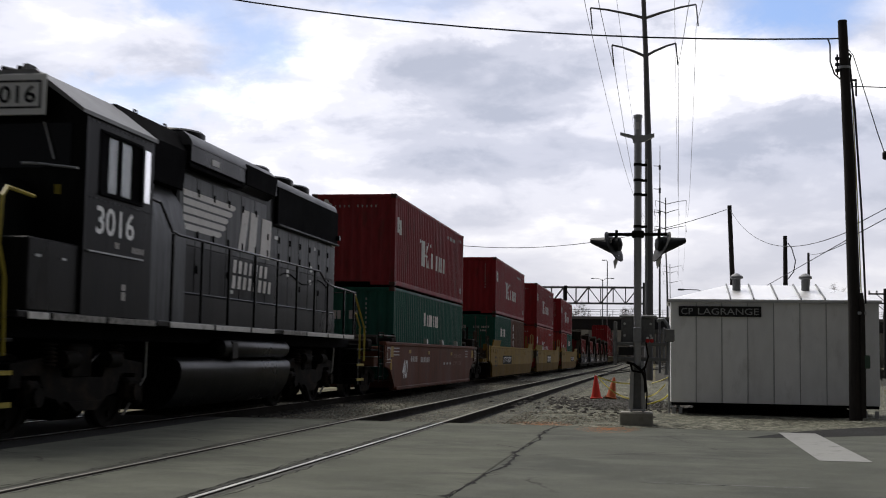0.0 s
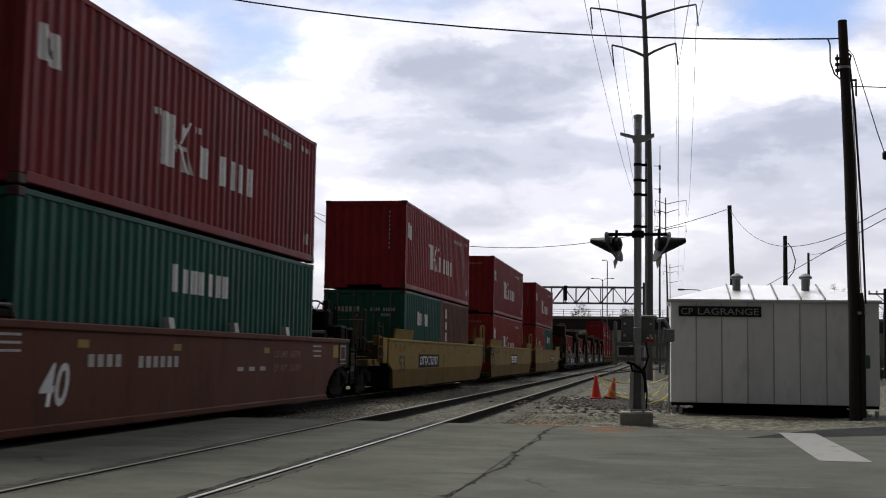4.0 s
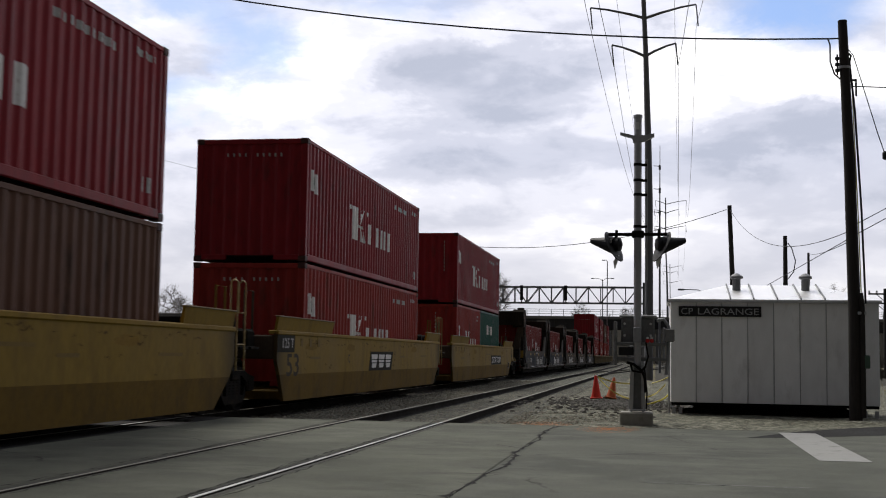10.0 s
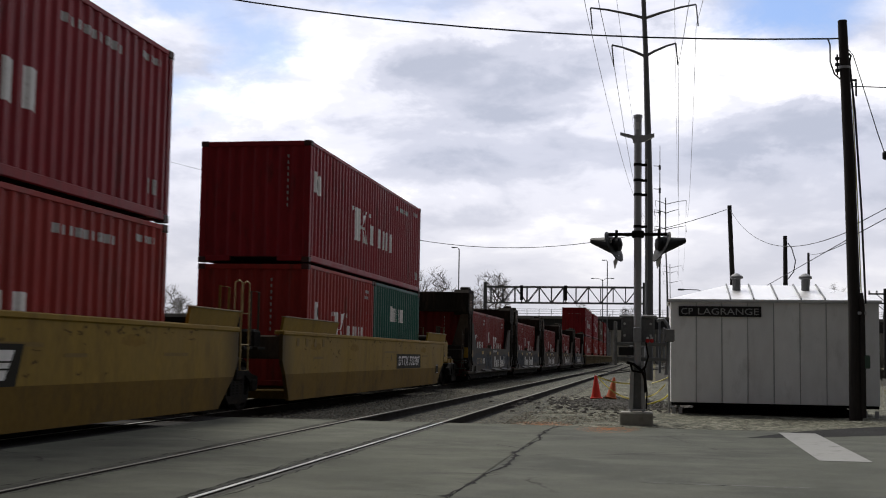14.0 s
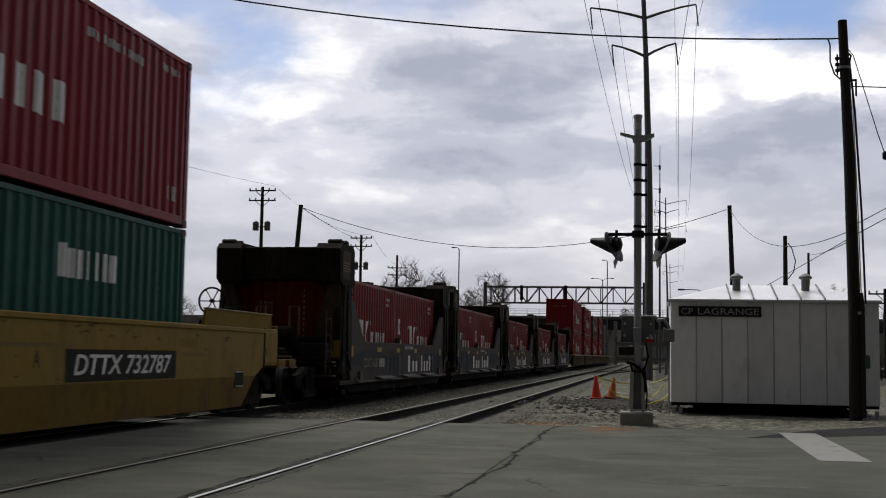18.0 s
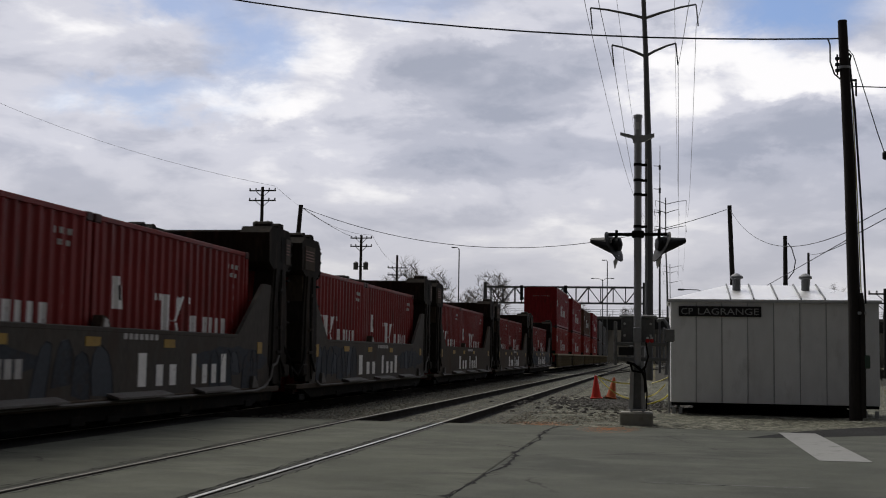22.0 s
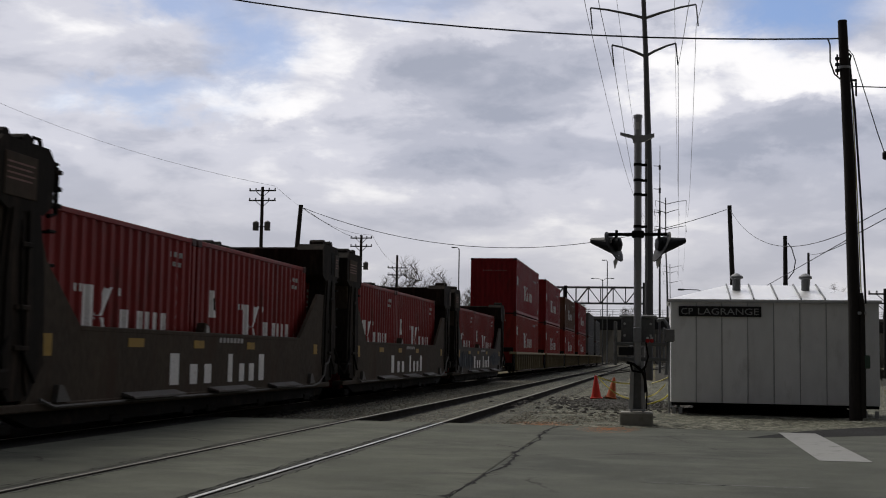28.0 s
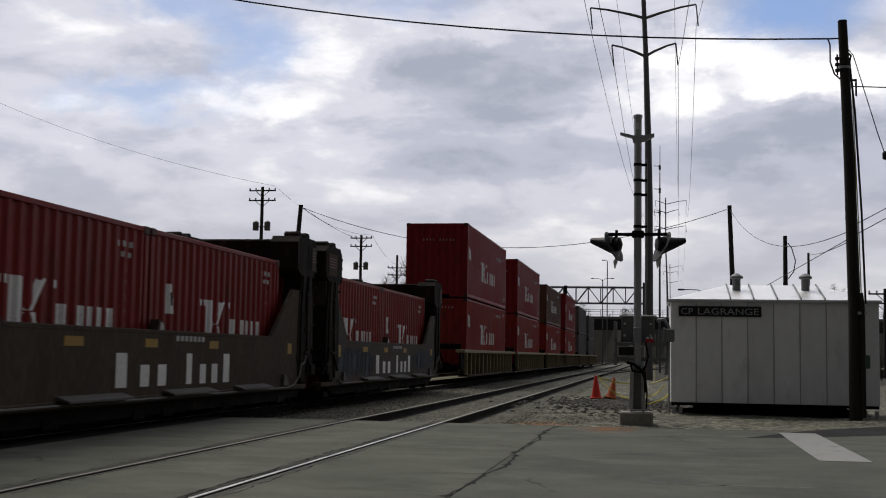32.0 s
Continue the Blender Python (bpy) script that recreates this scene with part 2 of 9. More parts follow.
tarnished_letter = surface("faded_white_lettering_paint", (0.40, 0.38, 0.36), 0.6, vary=0.2, fine=26, coarse=4, dirt=(0.16, 0.11, 0.1), dirt_amount=0.35, bump=0.03)
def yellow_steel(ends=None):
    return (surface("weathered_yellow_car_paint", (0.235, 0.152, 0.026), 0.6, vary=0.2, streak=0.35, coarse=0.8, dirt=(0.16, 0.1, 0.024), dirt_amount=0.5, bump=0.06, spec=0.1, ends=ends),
            surface("darker_yellow_car_paint", (0.155, 0.094, 0.018), 0.75, vary=0.25, streak=0.6, coarse=0.8, dirt=(0.1, 0.064, 0.018), dirt_amount=0.6, bump=0.08, spec=0.1, ends=ends))


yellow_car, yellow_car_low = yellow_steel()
redbrown_car = surface("weathered_red_brown_car_paint", (0.094, 0.031, 0.017), 0.6, vary=0.24, streak=0.35, coarse=0.8, dirt=(0.06, 0.026, 0.017), dirt_amount=0.5, bump=0.06, spec=0.1, ends=(-9.8, 8.0))
grey_car = surface("weathered_dark_grey_car_paint", (0.062, 0.054, 0.046), 0.75, spec=0.12, vary=0.4, streak=0.4, coarse=0.7, dirt=(0.06, 0.045, 0.035), dirt_amount=0.55, bump=0.08)
rusty_car = surface("rust_brown_car_paint", (0.06, 0.047, 0.035), 0.8, spec=0.08, vary=0.45, streak=0.4, coarse=0.7, dirt=(0.06, 0.04, 0.028), dirt_amount=0.5, bump=0.08)
rail_yellow = surface("pale_worn_yellow_rail_paint", (0.3, 0.22, 0.09), 0.55, vary=0.25, coarse=4, dirt=(0.16, 0.11, 0.05), dirt_amount=0.4, spec=0.2)
slate_spray = surface("faded_slate_spray_paint", (0.042, 0.047, 0.055), 0.75, vary=0.45, coarse=2.5, dirt=(0.05, 0.043, 0.04), dirt_amount=0.6, bump=0, spec=0.1)
bulk_steel = surface("soot_black_bulkhead_steel", (0.019, 0.016, 0.013), 0.8, spec=0.06, vary=0.5, streak=0.2, coarse=1.6, dirt=(0.05, 0.036, 0.027), dirt_amount=0.42, bump=0.15)
worn_step = surface("worn_step_steel", (0.1, 0.094, 0.085), 0.7, vary=0.25, dirt=(0.08, 0.06, 0.05), dirt_amount=0.5)
tan_sill = surface("tan_sill_paint", (0.2, 0.15, 0.08), 0.65, vary=0.25, coarse=1.2, dirt=(0.09, 0.06, 0.035), dirt_amount=0.5)
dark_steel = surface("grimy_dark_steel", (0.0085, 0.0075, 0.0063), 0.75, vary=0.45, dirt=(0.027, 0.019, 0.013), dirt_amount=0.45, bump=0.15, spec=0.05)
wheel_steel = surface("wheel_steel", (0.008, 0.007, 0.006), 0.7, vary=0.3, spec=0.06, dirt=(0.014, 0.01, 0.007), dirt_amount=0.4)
tread_steel = surface("worn_bright_tread_steel", (0.09, 0.085, 0.08), 0.38, metal=1.0, vary=0.15)
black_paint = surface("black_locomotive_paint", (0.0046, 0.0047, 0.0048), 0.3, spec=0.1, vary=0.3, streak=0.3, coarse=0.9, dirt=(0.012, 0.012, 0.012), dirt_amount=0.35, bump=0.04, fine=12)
# paler hood paint: the upper doors' sky reflection is put into its colour
hood_paint = surface("black_hood_paint_with_sky_sheen", (0.075, 0.078, 0.081), 0.42, spec=0.14, vary=0.6, streak=0.1, coarse=4.0, dirt=(0.02, 0.02, 0.021), dirt_amount=0.55, bump=0.04, fine=12)
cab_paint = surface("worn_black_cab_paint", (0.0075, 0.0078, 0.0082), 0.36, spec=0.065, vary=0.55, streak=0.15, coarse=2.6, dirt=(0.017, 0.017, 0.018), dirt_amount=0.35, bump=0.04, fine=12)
# highlight along the rounded roof edges is put into this paler colour
roof_paint = surface("pale_highlight_roof_paint", (0.075, 0.076, 0.08), 0.42, vary=0.2, coarse=1.0, dirt=(0.05, 0.05, 0.05), dirt_amount=0.35, bump=0.04)
# paler grey than the rest of the cab
cab_roof_paint = surface("pale_grey_cab_roof_paint", (0.2, 0.2, 0.202), 0.45, vary=0.15, coarse=1.0, bump=0.04)
board_white = surface("white_board_enamel", (0.85, 0.85, 0.84), 0.5, vary=0.08)
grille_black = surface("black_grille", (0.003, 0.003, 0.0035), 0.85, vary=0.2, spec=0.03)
sill_white = surface("scuffed_white_sill_paint", (0.55, 0.54, 0.51), 0.6, vary=0.2, dirt=(0.2, 0.18, 0.16), dirt_amount=0.35)
sill_dirty = surface("grimy_white_sill_paint", (0.26, 0.25, 0.23), 0.7, vary=0.4, coarse=4, dirt=(0.05, 0.047, 0.043), dirt_amount=0.6)
safety_yellow = surface("yellow_grab_iron_paint", (0.3, 0.24, 0.03), 0.5, vary=0.2, dirt=(0.2, 0.15, 0.03), dirt_amount=0.3)
platform_tan = surface("worn_tan_platform_paint", (0.27, 0.215, 0.12), 0.65, vary=0.3, coarse=1.5, dirt=(0.12, 0.08, 0.045), dirt_amount=0.45)
patch_yellow = surface("yellow_decal", (0.3, 0.18, 0.02), 0.5, vary=0.2, dirt=(0.2, 0.13, 0.03), dirt_amount=0.4)
panel_dark = surface("dark_lettering_panel", (0.03, 0.028, 0.022), 0.7, vary=0.15, spec=0.05)
mark_dark = surface("dark_stencil_paint", (0.035, 0.025, 0.012), 0.7, vary=0.25)
faint_letter = surface("faded_pink_stencil", (0.2, 0.11, 0.09), 0.7, vary=0.3)
scuff_brown = surface("dark_scuffed_paint", (0.11, 0.07, 0.02), 0.75, vary=0.4, coarse=6, spec=0.08)
rust_patch = surface("rubbed_rusty_paint", (0.2, 0.125, 0.029), 0.75, vary=0.3, coarse=3, dirt=(0.24, 0.155, 0.034), dirt_amount=0.6, spec=0.08)
faint_stencil = surface("faint_brown_stencil", (0.17, 0.11, 0.025), 0.7, vary=0.25)
spray_dark = surface("dark_blue_spray_line", (0.026, 0.031, 0.039), 0.7, vary=0.4, coarse=5)
graffiti_grey = surface("faded_bluish_scrawl_paint", (0.036, 0.042, 0.052), 0.7, vary=0.3)
concrete = pavement("worn_crossing_concrete", (0.109, 0.113, 0.09), (0.141, 0.145, 0.117), (0.078, 0.082, 0.066), 0.8)
asphalt = pavement("worn_asphalt", (0.1, 0.104, 0.086), (0.131, 0.134, 0.112), (0.072, 0.076, 0.064), 0.8)
far_stone = pebbled("far_dull_gravel", [(0.025, 0.024, 0.019), (0.055, 0.053, 0.042), (0.085, 0.081, 0.066)], 9)
gravel_dirt = pebbled("gravel_and_dirt", [(0.042, 0.043, 0.032), (0.1, 0.101, 0.077), (0.15, 0.149, 0.116), (0.265, 0.258, 0.203)], 20)
ballast_mat = pebbled("ballast_bed", [(0.03, 0.031, 0.025), (0.075, 0.075, 0.061), (0.105, 0.105, 0.085), (0.18, 0.177, 0.147)], 15)
# oily bed under the train, with its shade put into the colour
oily_shaded_ballast = pebbled("oily_shaded_ballast_bed", [(0.01, 0.009, 0.008), (0.028, 0.026, 0.021), (0.075, 0.069, 0.056)], 12)
box_grey = surface("dark_grey_cast_box", (0.17, 0.172, 0.172), 0.6, vary=0.25, dirt=(0.03, 0.03, 0.03), dirt_amount=0.4)
mirror_edge = surface("bright_mirror_glass", (0.95, 0.95, 0.95), 0.06, metal=1.0, vary=0.02, bump=0)
plinth_concrete = surface("plinth_concrete", (0.29, 0.28, 0.245), 0.85, vary=0.18, dirt=(0.17, 0.16, 0.135), dirt_amount=0.4, bump=0.2)
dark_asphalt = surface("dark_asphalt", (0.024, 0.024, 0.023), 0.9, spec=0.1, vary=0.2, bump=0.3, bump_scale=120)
tar = surface("tar_joint", (0.016, 0.015, 0.014), 0.85, spec=0.08, vary=0.3, bump=0.3)
road_paint = surface("white_road_paint", (0.25, 0.25, 0.235), 0.75, vary=0.12, fine=40, dirt=(0.15, 0.15, 0.14), dirt_amount=0.4, bump=0.15)
faded_paint = surface("worn_road_paint", (0.13, 0.13, 0.12), 0.8, vary=0.2, fine=40, dirt=(0.12, 0.12, 0.115), dirt_amount=0.7)
ground_mat = surface("dry_grass_and_dirt", (0.13, 0.115, 0.065), 0.95, vary=0.35, coarse=0.25, fine=3, dirt=(0.09, 0.088, 0.05), dirt_amount=0.5, bump=0.6, bump_scale=9)
orange_dust = surface("orange_marking_dust", (0.4, 0.15, 0.045), 0.95, vary=0.3, coarse=4, fine=30)
tie_wood = surface("creosoted_tie_wood", (0.05, 0.042, 0.034), 0.9, vary=0.35, coarse=2, fine=20, bump=0.4)
# rail sides darker than their rust, with shade put into the colour
rail_side = surface("rusty_shaded_rail_steel", (0.011, 0.009, 0.007), 0.8, spec=0.06, vary=0.3, bump=0.1)
rail_top = surface("polished_rail_head", (0.46, 0.46, 0.445), 0.38, metal=0.9, vary=0.1)
dusty_rubber = surface("dusty_rubber", (0.062, 0.062, 0.054), 0.85, vary=0.4, coarse=4, dirt=(0.03, 0.029, 0.025), dirt_amount=0.5, bump=0.2, spec=0.15)
# dull head set paler, its lit top put into the colour
dull_rail_top = surface("dull_rail_head", (0.3, 0.285, 0.25), 0.7, spec=0.1, vary=0.2)
galvanised = surface("galvanised_steel", (0.38, 0.385, 0.39), 0.5, metal=0.55, vary=0.16, coarse=2.5, fine=22, bump=0.05)
dull_galv = surface("dull_galvanised_steel", (0.3, 0.305, 0.315), 0.6, metal=0.35, vary=0.14, coarse=2, fine=12, bump=0.04)
tower_steel = surface("weathered_tower_steel", (0.15, 0.155, 0.165), 0.65, metal=0.2, vary=0.15)
far_steel = surface("far_grey_steel", (0.12, 0.125, 0.135), 0.7, vary=0.15)
shed_paint = surface("grey_shed_paint", (0.84, 0.845, 0.855), 0.6, vary=0.07, coarse=0.7, fine=6, streak=0.4, dirt=(0.7, 0.7, 0.7), dirt_amount=0.4, bump=0.03)
shed_roof = surface("bright_galvanised_roof", (0.97, 0.97, 0.97), 0.36, metal=0.55, vary=0.03, coarse=2, spec=0.9)
seam_dark = surface("dirty_panel_seam", (0.45, 0.45, 0.46), 0.7, vary=0.2)
vent_paint = surface("grey_vent_steel", (0.2, 0.205, 0.21), 0.55, metal=0.3, vary=0.15)
sign_black = surface("black_sign_enamel", (0.012, 0.012, 0.013), 0.45, vary=0.15)
sign_letter = surface("grey_white_sign_letter", (0.34, 0.345, 0.35), 0.6, vary=0.1)
pole_wood = surface("dark_creosoted_pole_wood", (0.028, 0.024, 0.022), 0.85, vary=0.35, streak=0.15, coarse=3, fine=25, bump=0.3)
far_pole = surface("weathered_pole_wood", (0.04, 0.037, 0.036), 0.85, vary=0.3, streak=0.15, bump=0.2)
wire_black = surface("black_cable", (0.012, 0.012, 0.013), 0.6, vary=0.1, bump=0)
wire_grey = surface("grey_conductor", (0.16, 0.165, 0.175), 0.5, vary=0.1, bump=0)
porcelain = surface("grey_insulator", (0.1, 0.1, 0.11), 0.3, vary=0.1)
lamp_black = surface("black_signal_hood", (0.009, 0.009, 0.011), 0.5, vary=0.2)
lamp_face = surface("dusty_signal_background", (0.03, 0.03, 0.032), 0.6, vary=0.2)
red_plastic = surface("red_plastic", (0.4, 0.02, 0.02), 0.4, vary=0.15)
cone_orange = surface("traffic_cone_orange", (0.55, 0.035, 0.022), 0.5, vary=0.15, dirt=(0.25, 0.05, 0.03), dirt_amount=0.3)
cone_dull = surface("faded_cone_orange", (0.42, 0.095, 0.03), 0.6, vary=0.2, dirt=(0.2, 0.06, 0.03), dirt_amount=0.4)
tape_yellow = surface("yellow_caution_tape", (0.55, 0.47, 0.13), 0.5, vary=0.15)
hose_yellow = surface("yellow_hose", (0.5, 0.42, 0.05), 0.5, vary=0.15)
bark = surface("grey_bark", (0.11, 0.098, 0.086), 0.95, vary=0.3, bump=0.3)
twig_mat = surface("bare_twigs", (0.19, 0.172, 0.155), 0.95, vary=0.25, bump=0)
bush_mat = surface("bare_brush", (0.06, 0.055, 0.044), 0.95, vary=0.3, bump=0)
dry_grass = surface("dry_grass", (0.26, 0.21, 0.1), 0.95, vary=0.3, bump=0, spread=0.1)
bridge_steel = surface("dark_bridge_girder", (0.035, 0.036, 0.042), 0.7, vary=0.2)
bridge_concrete = surface("far_bridge_concrete", (0.2, 0.2, 0.2), 0.85, vary=0.15)
transformer_grey = surface("transformer_grey", (0.13, 0.135, 0.14), 0.55, vary=0.15)
green_box = surface("green_meter_box", (0.06, 0.1, 0.075), 0.6, vary=0.15)
plate_light = surface("pale_plate", (0.6, 0.6, 0.58), 0.5, vary=0.15)


def pane(name, tint, rough=0.08):
    m = bpy.data.materials.new(name)
    m.use_nodes = True
    b = m.node_tree.nodes["Principled BSDF"]
    b.inputs["Base Color"].default_value = (*tint, 1)
    b.inputs["Roughness"].default_value = rough
    b.inputs["Transmission Weight"].default_value = 0.85
    b.inputs["IOR"].default_value = 1.45
    return m


cab_glass = pane("cab_window_glass", (0.75, 0.8, 0.8))
dark_glass = surface("dark_cab_glass", (0.006, 0.007, 0.008), 0.1, vary=0.1, spec=0.3, bump=0)
lens_glass = pane("red_signal_lens", (0.5, 0.02, 0.02), 0.2)


# ---- shape helpers ----
class Geo:
    """A mesh in the making: lists of corners and faces, with a turn that applies to what is added next."""

    def __init__(self):
        self.v, self.f, self.m = [], [], Matrix.Identity(4)

    def put(self, pts, faces):
        n = len(self.v)
        self.v.extend(tuple(self.m @ Vector(p)) for p in pts)
        self.f.extend(tuple(i + n for i in q) for q in faces)
        return self

    def box(self, x0, x1, y0, y1, z0, z1, b=0.0):
        if b <= 0:
            p = [(x, y, z) for x in (x0, x1) for y in (y0, y1) for z in (z0, z1)]
            return self.put(p, [(0, 1, 3, 2), (4, 6, 7, 5), (0, 4, 5, 1), (2, 3, 7, 6), (0, 2, 6, 4), (1, 5, 7, 3)])
        b = min(b, (x1 - x0) / 2.2, (y1 - y0) / 2.2, (z1 - z0) / 2.2)
        p, ix = [], {}
        for sx in (0, 1):
            for sy in (0, 1):
                for sz in (0, 1):
                    X, Y, Z = (x0, x1)[sx], (y0, y1)[sy], (z0, z1)[sz]
                    dx, dy, dz = b * (1 - 2 * sx), b * (1 - 2 * sy), b * (1 - 2 * sz)
                    for k, q in (("x", (X, Y + dy, Z + dz)), ("y", (X + dx, Y, Z + dz)), ("z", (X + dx, Y + dy, Z))):
                        ix[sx, sy, sz, k] = len(p)
                        p.append(q)
        f = []
        g = lambda *a: ix[a]
        for s in (0, 1):
            f.append([g(s, 0, 0, "x"), g(s, 1, 0, "x"), g(s, 1, 1, "x"), g(s, 0, 1, "x")][::1 if s else -1])
            f.append([g(0, s, 0, "y"), g(0, s, 1, "y"), g(1, s, 1, "y"), g(1, s, 0, "y")][::1 if s else -1])
            f.append([g(0, 0, s, "z"), g(1, 0, s, "z"), g(1, 1, s, "z"), g(0, 1, s, "z")][::1 if s else -1])
        for a in (0, 1):
            for c in (0, 1):
                f.append([g(a, c, 0, "x"), g(a, c, 0, "y"), g(a, c, 1, "y"), g(a, c, 1, "x")][::1 if a == c else -1])
                f.append([g(a, 0, c, "x"), g(a, 1, c, "x"), g(a, 1, c, "z"), g(a, 0, c, "z")][::1 if a == c else -1])
                f.append([g(0, a, c, "y"), g(0, a, c, "z"), g(1, a, c, "z"), g(1, a, c, "y")][::1 if a == c else -1])
                for d in (0, 1):
                    f.append([g(a, c, d, "x"), g(a, c, d, "y"), g(a, c, d, "z")][::1 if (a + c + d) % 2 else -1])
        return self.put(p, f)

    def prism(self, outline, axis, a, b):
        """Extrude an outline: for axis x it is (y, z), for y (x, z), for z (x, y)."""
        k = len(outline)
        mk = {"x": lambda p, w: (w, p[0], p[1]), "y": lambda p, w: (p[0], w, p[1]), "z": lambda p, w: (p[0], p[1], w)}[axis]
        pts = [mk(p, a) for p in outline] + [mk(p, b) for p in outline]
        faces = [tuple(range(k))[::-1], tuple(range(k, 2 * k))]
        faces += [(i, (i + 1) % k, k + (i + 1) % k, k + i) for i in range(k)]
        return self.put(pts, faces)

    def cyl(self, p, q, r, n=12, r2=None, caps=True):
        p, q = Vector(p), Vector(q)
        r2 = r if r2 is None else r2
        w = (q - p).normalized()
        a = w.cross(Vector((0, 0, 1)) if abs(w.z) < 0.9 else Vector((1, 0, 0))).normalized()
        c = w.cross(a)
        ring = [(math.cos(2 * math.pi * i / n), math.sin(2 * math.pi * i / n)) for i in range(n)]
        pts = [p + (a * x + c * y) * r for x, y in ring] + [q + (a * x + c * y) * r2 for x, y in ring]
        f = [(i, (i + 1) % n, n + (i + 1) % n, n + i) for i in range(n)]
        if caps:
            f += [tuple(range(n))[::-1], tuple(range(n, 2 * n))]
        return self.put(pts, f)

    def tube(self, pts, r, n=6):
        pts = [Vector(p) for p in pts]
        rings, k = [], len(pts)
        prev = None
        for i, p in enumerate(pts):
            w = (pts[min(i + 1, k - 1)] - pts[max(i - 1, 0)]).normalized()
            if prev is None:
                a = w.cross(Vector((0, 0, 1)) if abs(w.z) < 0.9 else Vector((1, 0, 0))).normalized()
            else:
                a = (prev - w * prev.dot(w)).normalized()
            prev = a
            c = w.cross(a)
            rr = r[i] if isinstance(r, (list, tuple)) else r
            rings += [p + (a * math.cos(2 * math.pi * j / n) + c * math.sin(2 * math.pi * j / n)) * rr for j in range(n)]
        f = [(i * n + j, i * n + (j + 1) % n, (i + 1) * n + (j + 1) % n, (i + 1) * n + j) for i in range(k - 1) for j in range(n)]
        f += [tuple(range(n))[::-1], tuple(range((k - 1) * n, k * n))]
        return self.put(rings, f)

    def lathe(self, profile, origin=(0, 0, 0), axis="z", n=16):
        """Turn a profile of (radius, height) round an axis through origin."""
        o = Vector(origin)
        ax = {"x": (Vector((0, 1, 0)), Vector((0, 0, 1)), Vector((1, 0, 0))), "y": (Vector((0, 0, 1)), Vector((1, 0, 0)), Vector((0, 1, 0))),
              "z": (Vector((1, 0, 0)), Vector((0, 1, 0)), Vector((0, 0, 1)))}[axis]
        pts, k = [], len(profile)
        for r, h in profile:
            pts += [o + (ax[0] * math.cos(2 * math.pi * j / n) + ax[1] * math.sin(2 * math.pi * j / n)) * max(r, 1e-4) + ax[2] * h for j in range(n)]
        f = [(i * n + j, i * n + (j + 1) % n, (i + 1) * n + (j + 1) % n, (i + 1) * n + j) for i in range(k - 1) for j in range(n)]
        f += [tuple(range(n))[::-1], tuple(range((k - 1) * n, k * n))]
        return self.put(pts, f)

    def mesh(self, name, mat, smooth=False):
        me = bpy.data.meshes.new(name)
        me.from_pydata(self.v, [], self.f)
        me.materials.append(mat)
        if smooth:
            me.shade_smooth()
            me.set_sharp_from_angle(angle=radians(40))
        me.update()
        return me


def part(name, geo, mat, parent, label="", smooth=False, at=None):
    """One mesh object under a thing or under a part; geo is a Geo or a mesh that alike parts share."""
    ob = new(name, geo.mesh(name, mat, smooth) if isinstance(geo, Geo) else geo)
    ob.parent = parent
    if at is not None:
        ob.matrix_basis = at
    if label:
        ob["label"] = label
    return ob


def fine(name, geo, mat, parent, label=""):
    """Marks too small to pick apart, joined in one part."""
    return tagged(part(name, geo, mat, parent, label), kind="stuff")


def thing(name, at, label, category, group="", kind=""):
    ob = new(name)
    ob.empty_display_size = 0.2
    ob.matrix_basis = at
    return tagged(ob, label, category, group, kind)


def single(name, geo, mat, label, category, group="", kind="", at=None, smooth=False):
    """A top-level thing that is one mesh."""
    ob = new(name, geo.mesh(name, mat, smooth))
    if at is not None:
        ob.matrix_basis = at
    return tagged(ob, label, category, group, kind)


def words(text, height, width=None, slope=0.0, weight=0.014):
    """Flat lettering as a mesh, lower left corner at the origin, in the x-z plane facing -y."""
    cu = bpy.data.curves.new("words", "FONT")
    cu.body, cu.size, cu.extrude, cu.resolution_u, cu.offset, cu.shear = text, 1.0, 0.0, 3, weight, slope
    ob = bpy.data.objects.new("words", cu)
    me = bpy.data.meshes.new_from_object(ob)
    co = np.array([v.co[:] for v in me.vertices])
    lo, hi = co.min(0), co.max(0)
    s = height / (hi[1] - lo[1])
    sx = s if width is None else width / (hi[0] - lo[0])
    for v in me.vertices:
        v.co = ((v.co[0] - lo[0]) * sx, 0.0, (v.co[1] - lo[1]) * s)
    bpy.data.objects.remove(ob)
    bpy.data.curves.remove(cu)
    return me


def letter(name, text, mat, parent, at, height, width=None, label="", slope=0.0, weight=0.014):
    me = words(text, height, width, slope, weight)
    me.materials.clear()
    me.materials.append(mat)
    return part(name, me, mat, parent, label, at=at)


SIDE = pose(0, 0, 0, 0, 0, 90)      # lettering that reads on a side that faces +x


TRACK_X = -8.36


def bend(y):
    """The line curves gently to the left far ahead."""
    return -max(0.0, y - 130.0) ** 2 / 9400.0


def along(profile, x, y0, y1):
    """A profile (across, up) swept along the line at x."""
    g = Geo()
    ys = [y0] + ([y1] if y1 <= 130 else [130 + 10 * i for i in range(int((y1 - 130) / 10) + 1)])
    k = len(profile)
    g.put([(x + bend(y) + a, y, b) for y in ys for a, b in profile],
          [(i * k + j, i * k + (j + 1) % k, (i + 1) * k + (j + 1) % k, (i + 1) * k + j) for i in range(len(ys) - 1) for j in range(k)]
          + [tuple(range(k)), tuple(range((len(ys) - 1) * k, len(ys) * k))[::-1]])
    return g



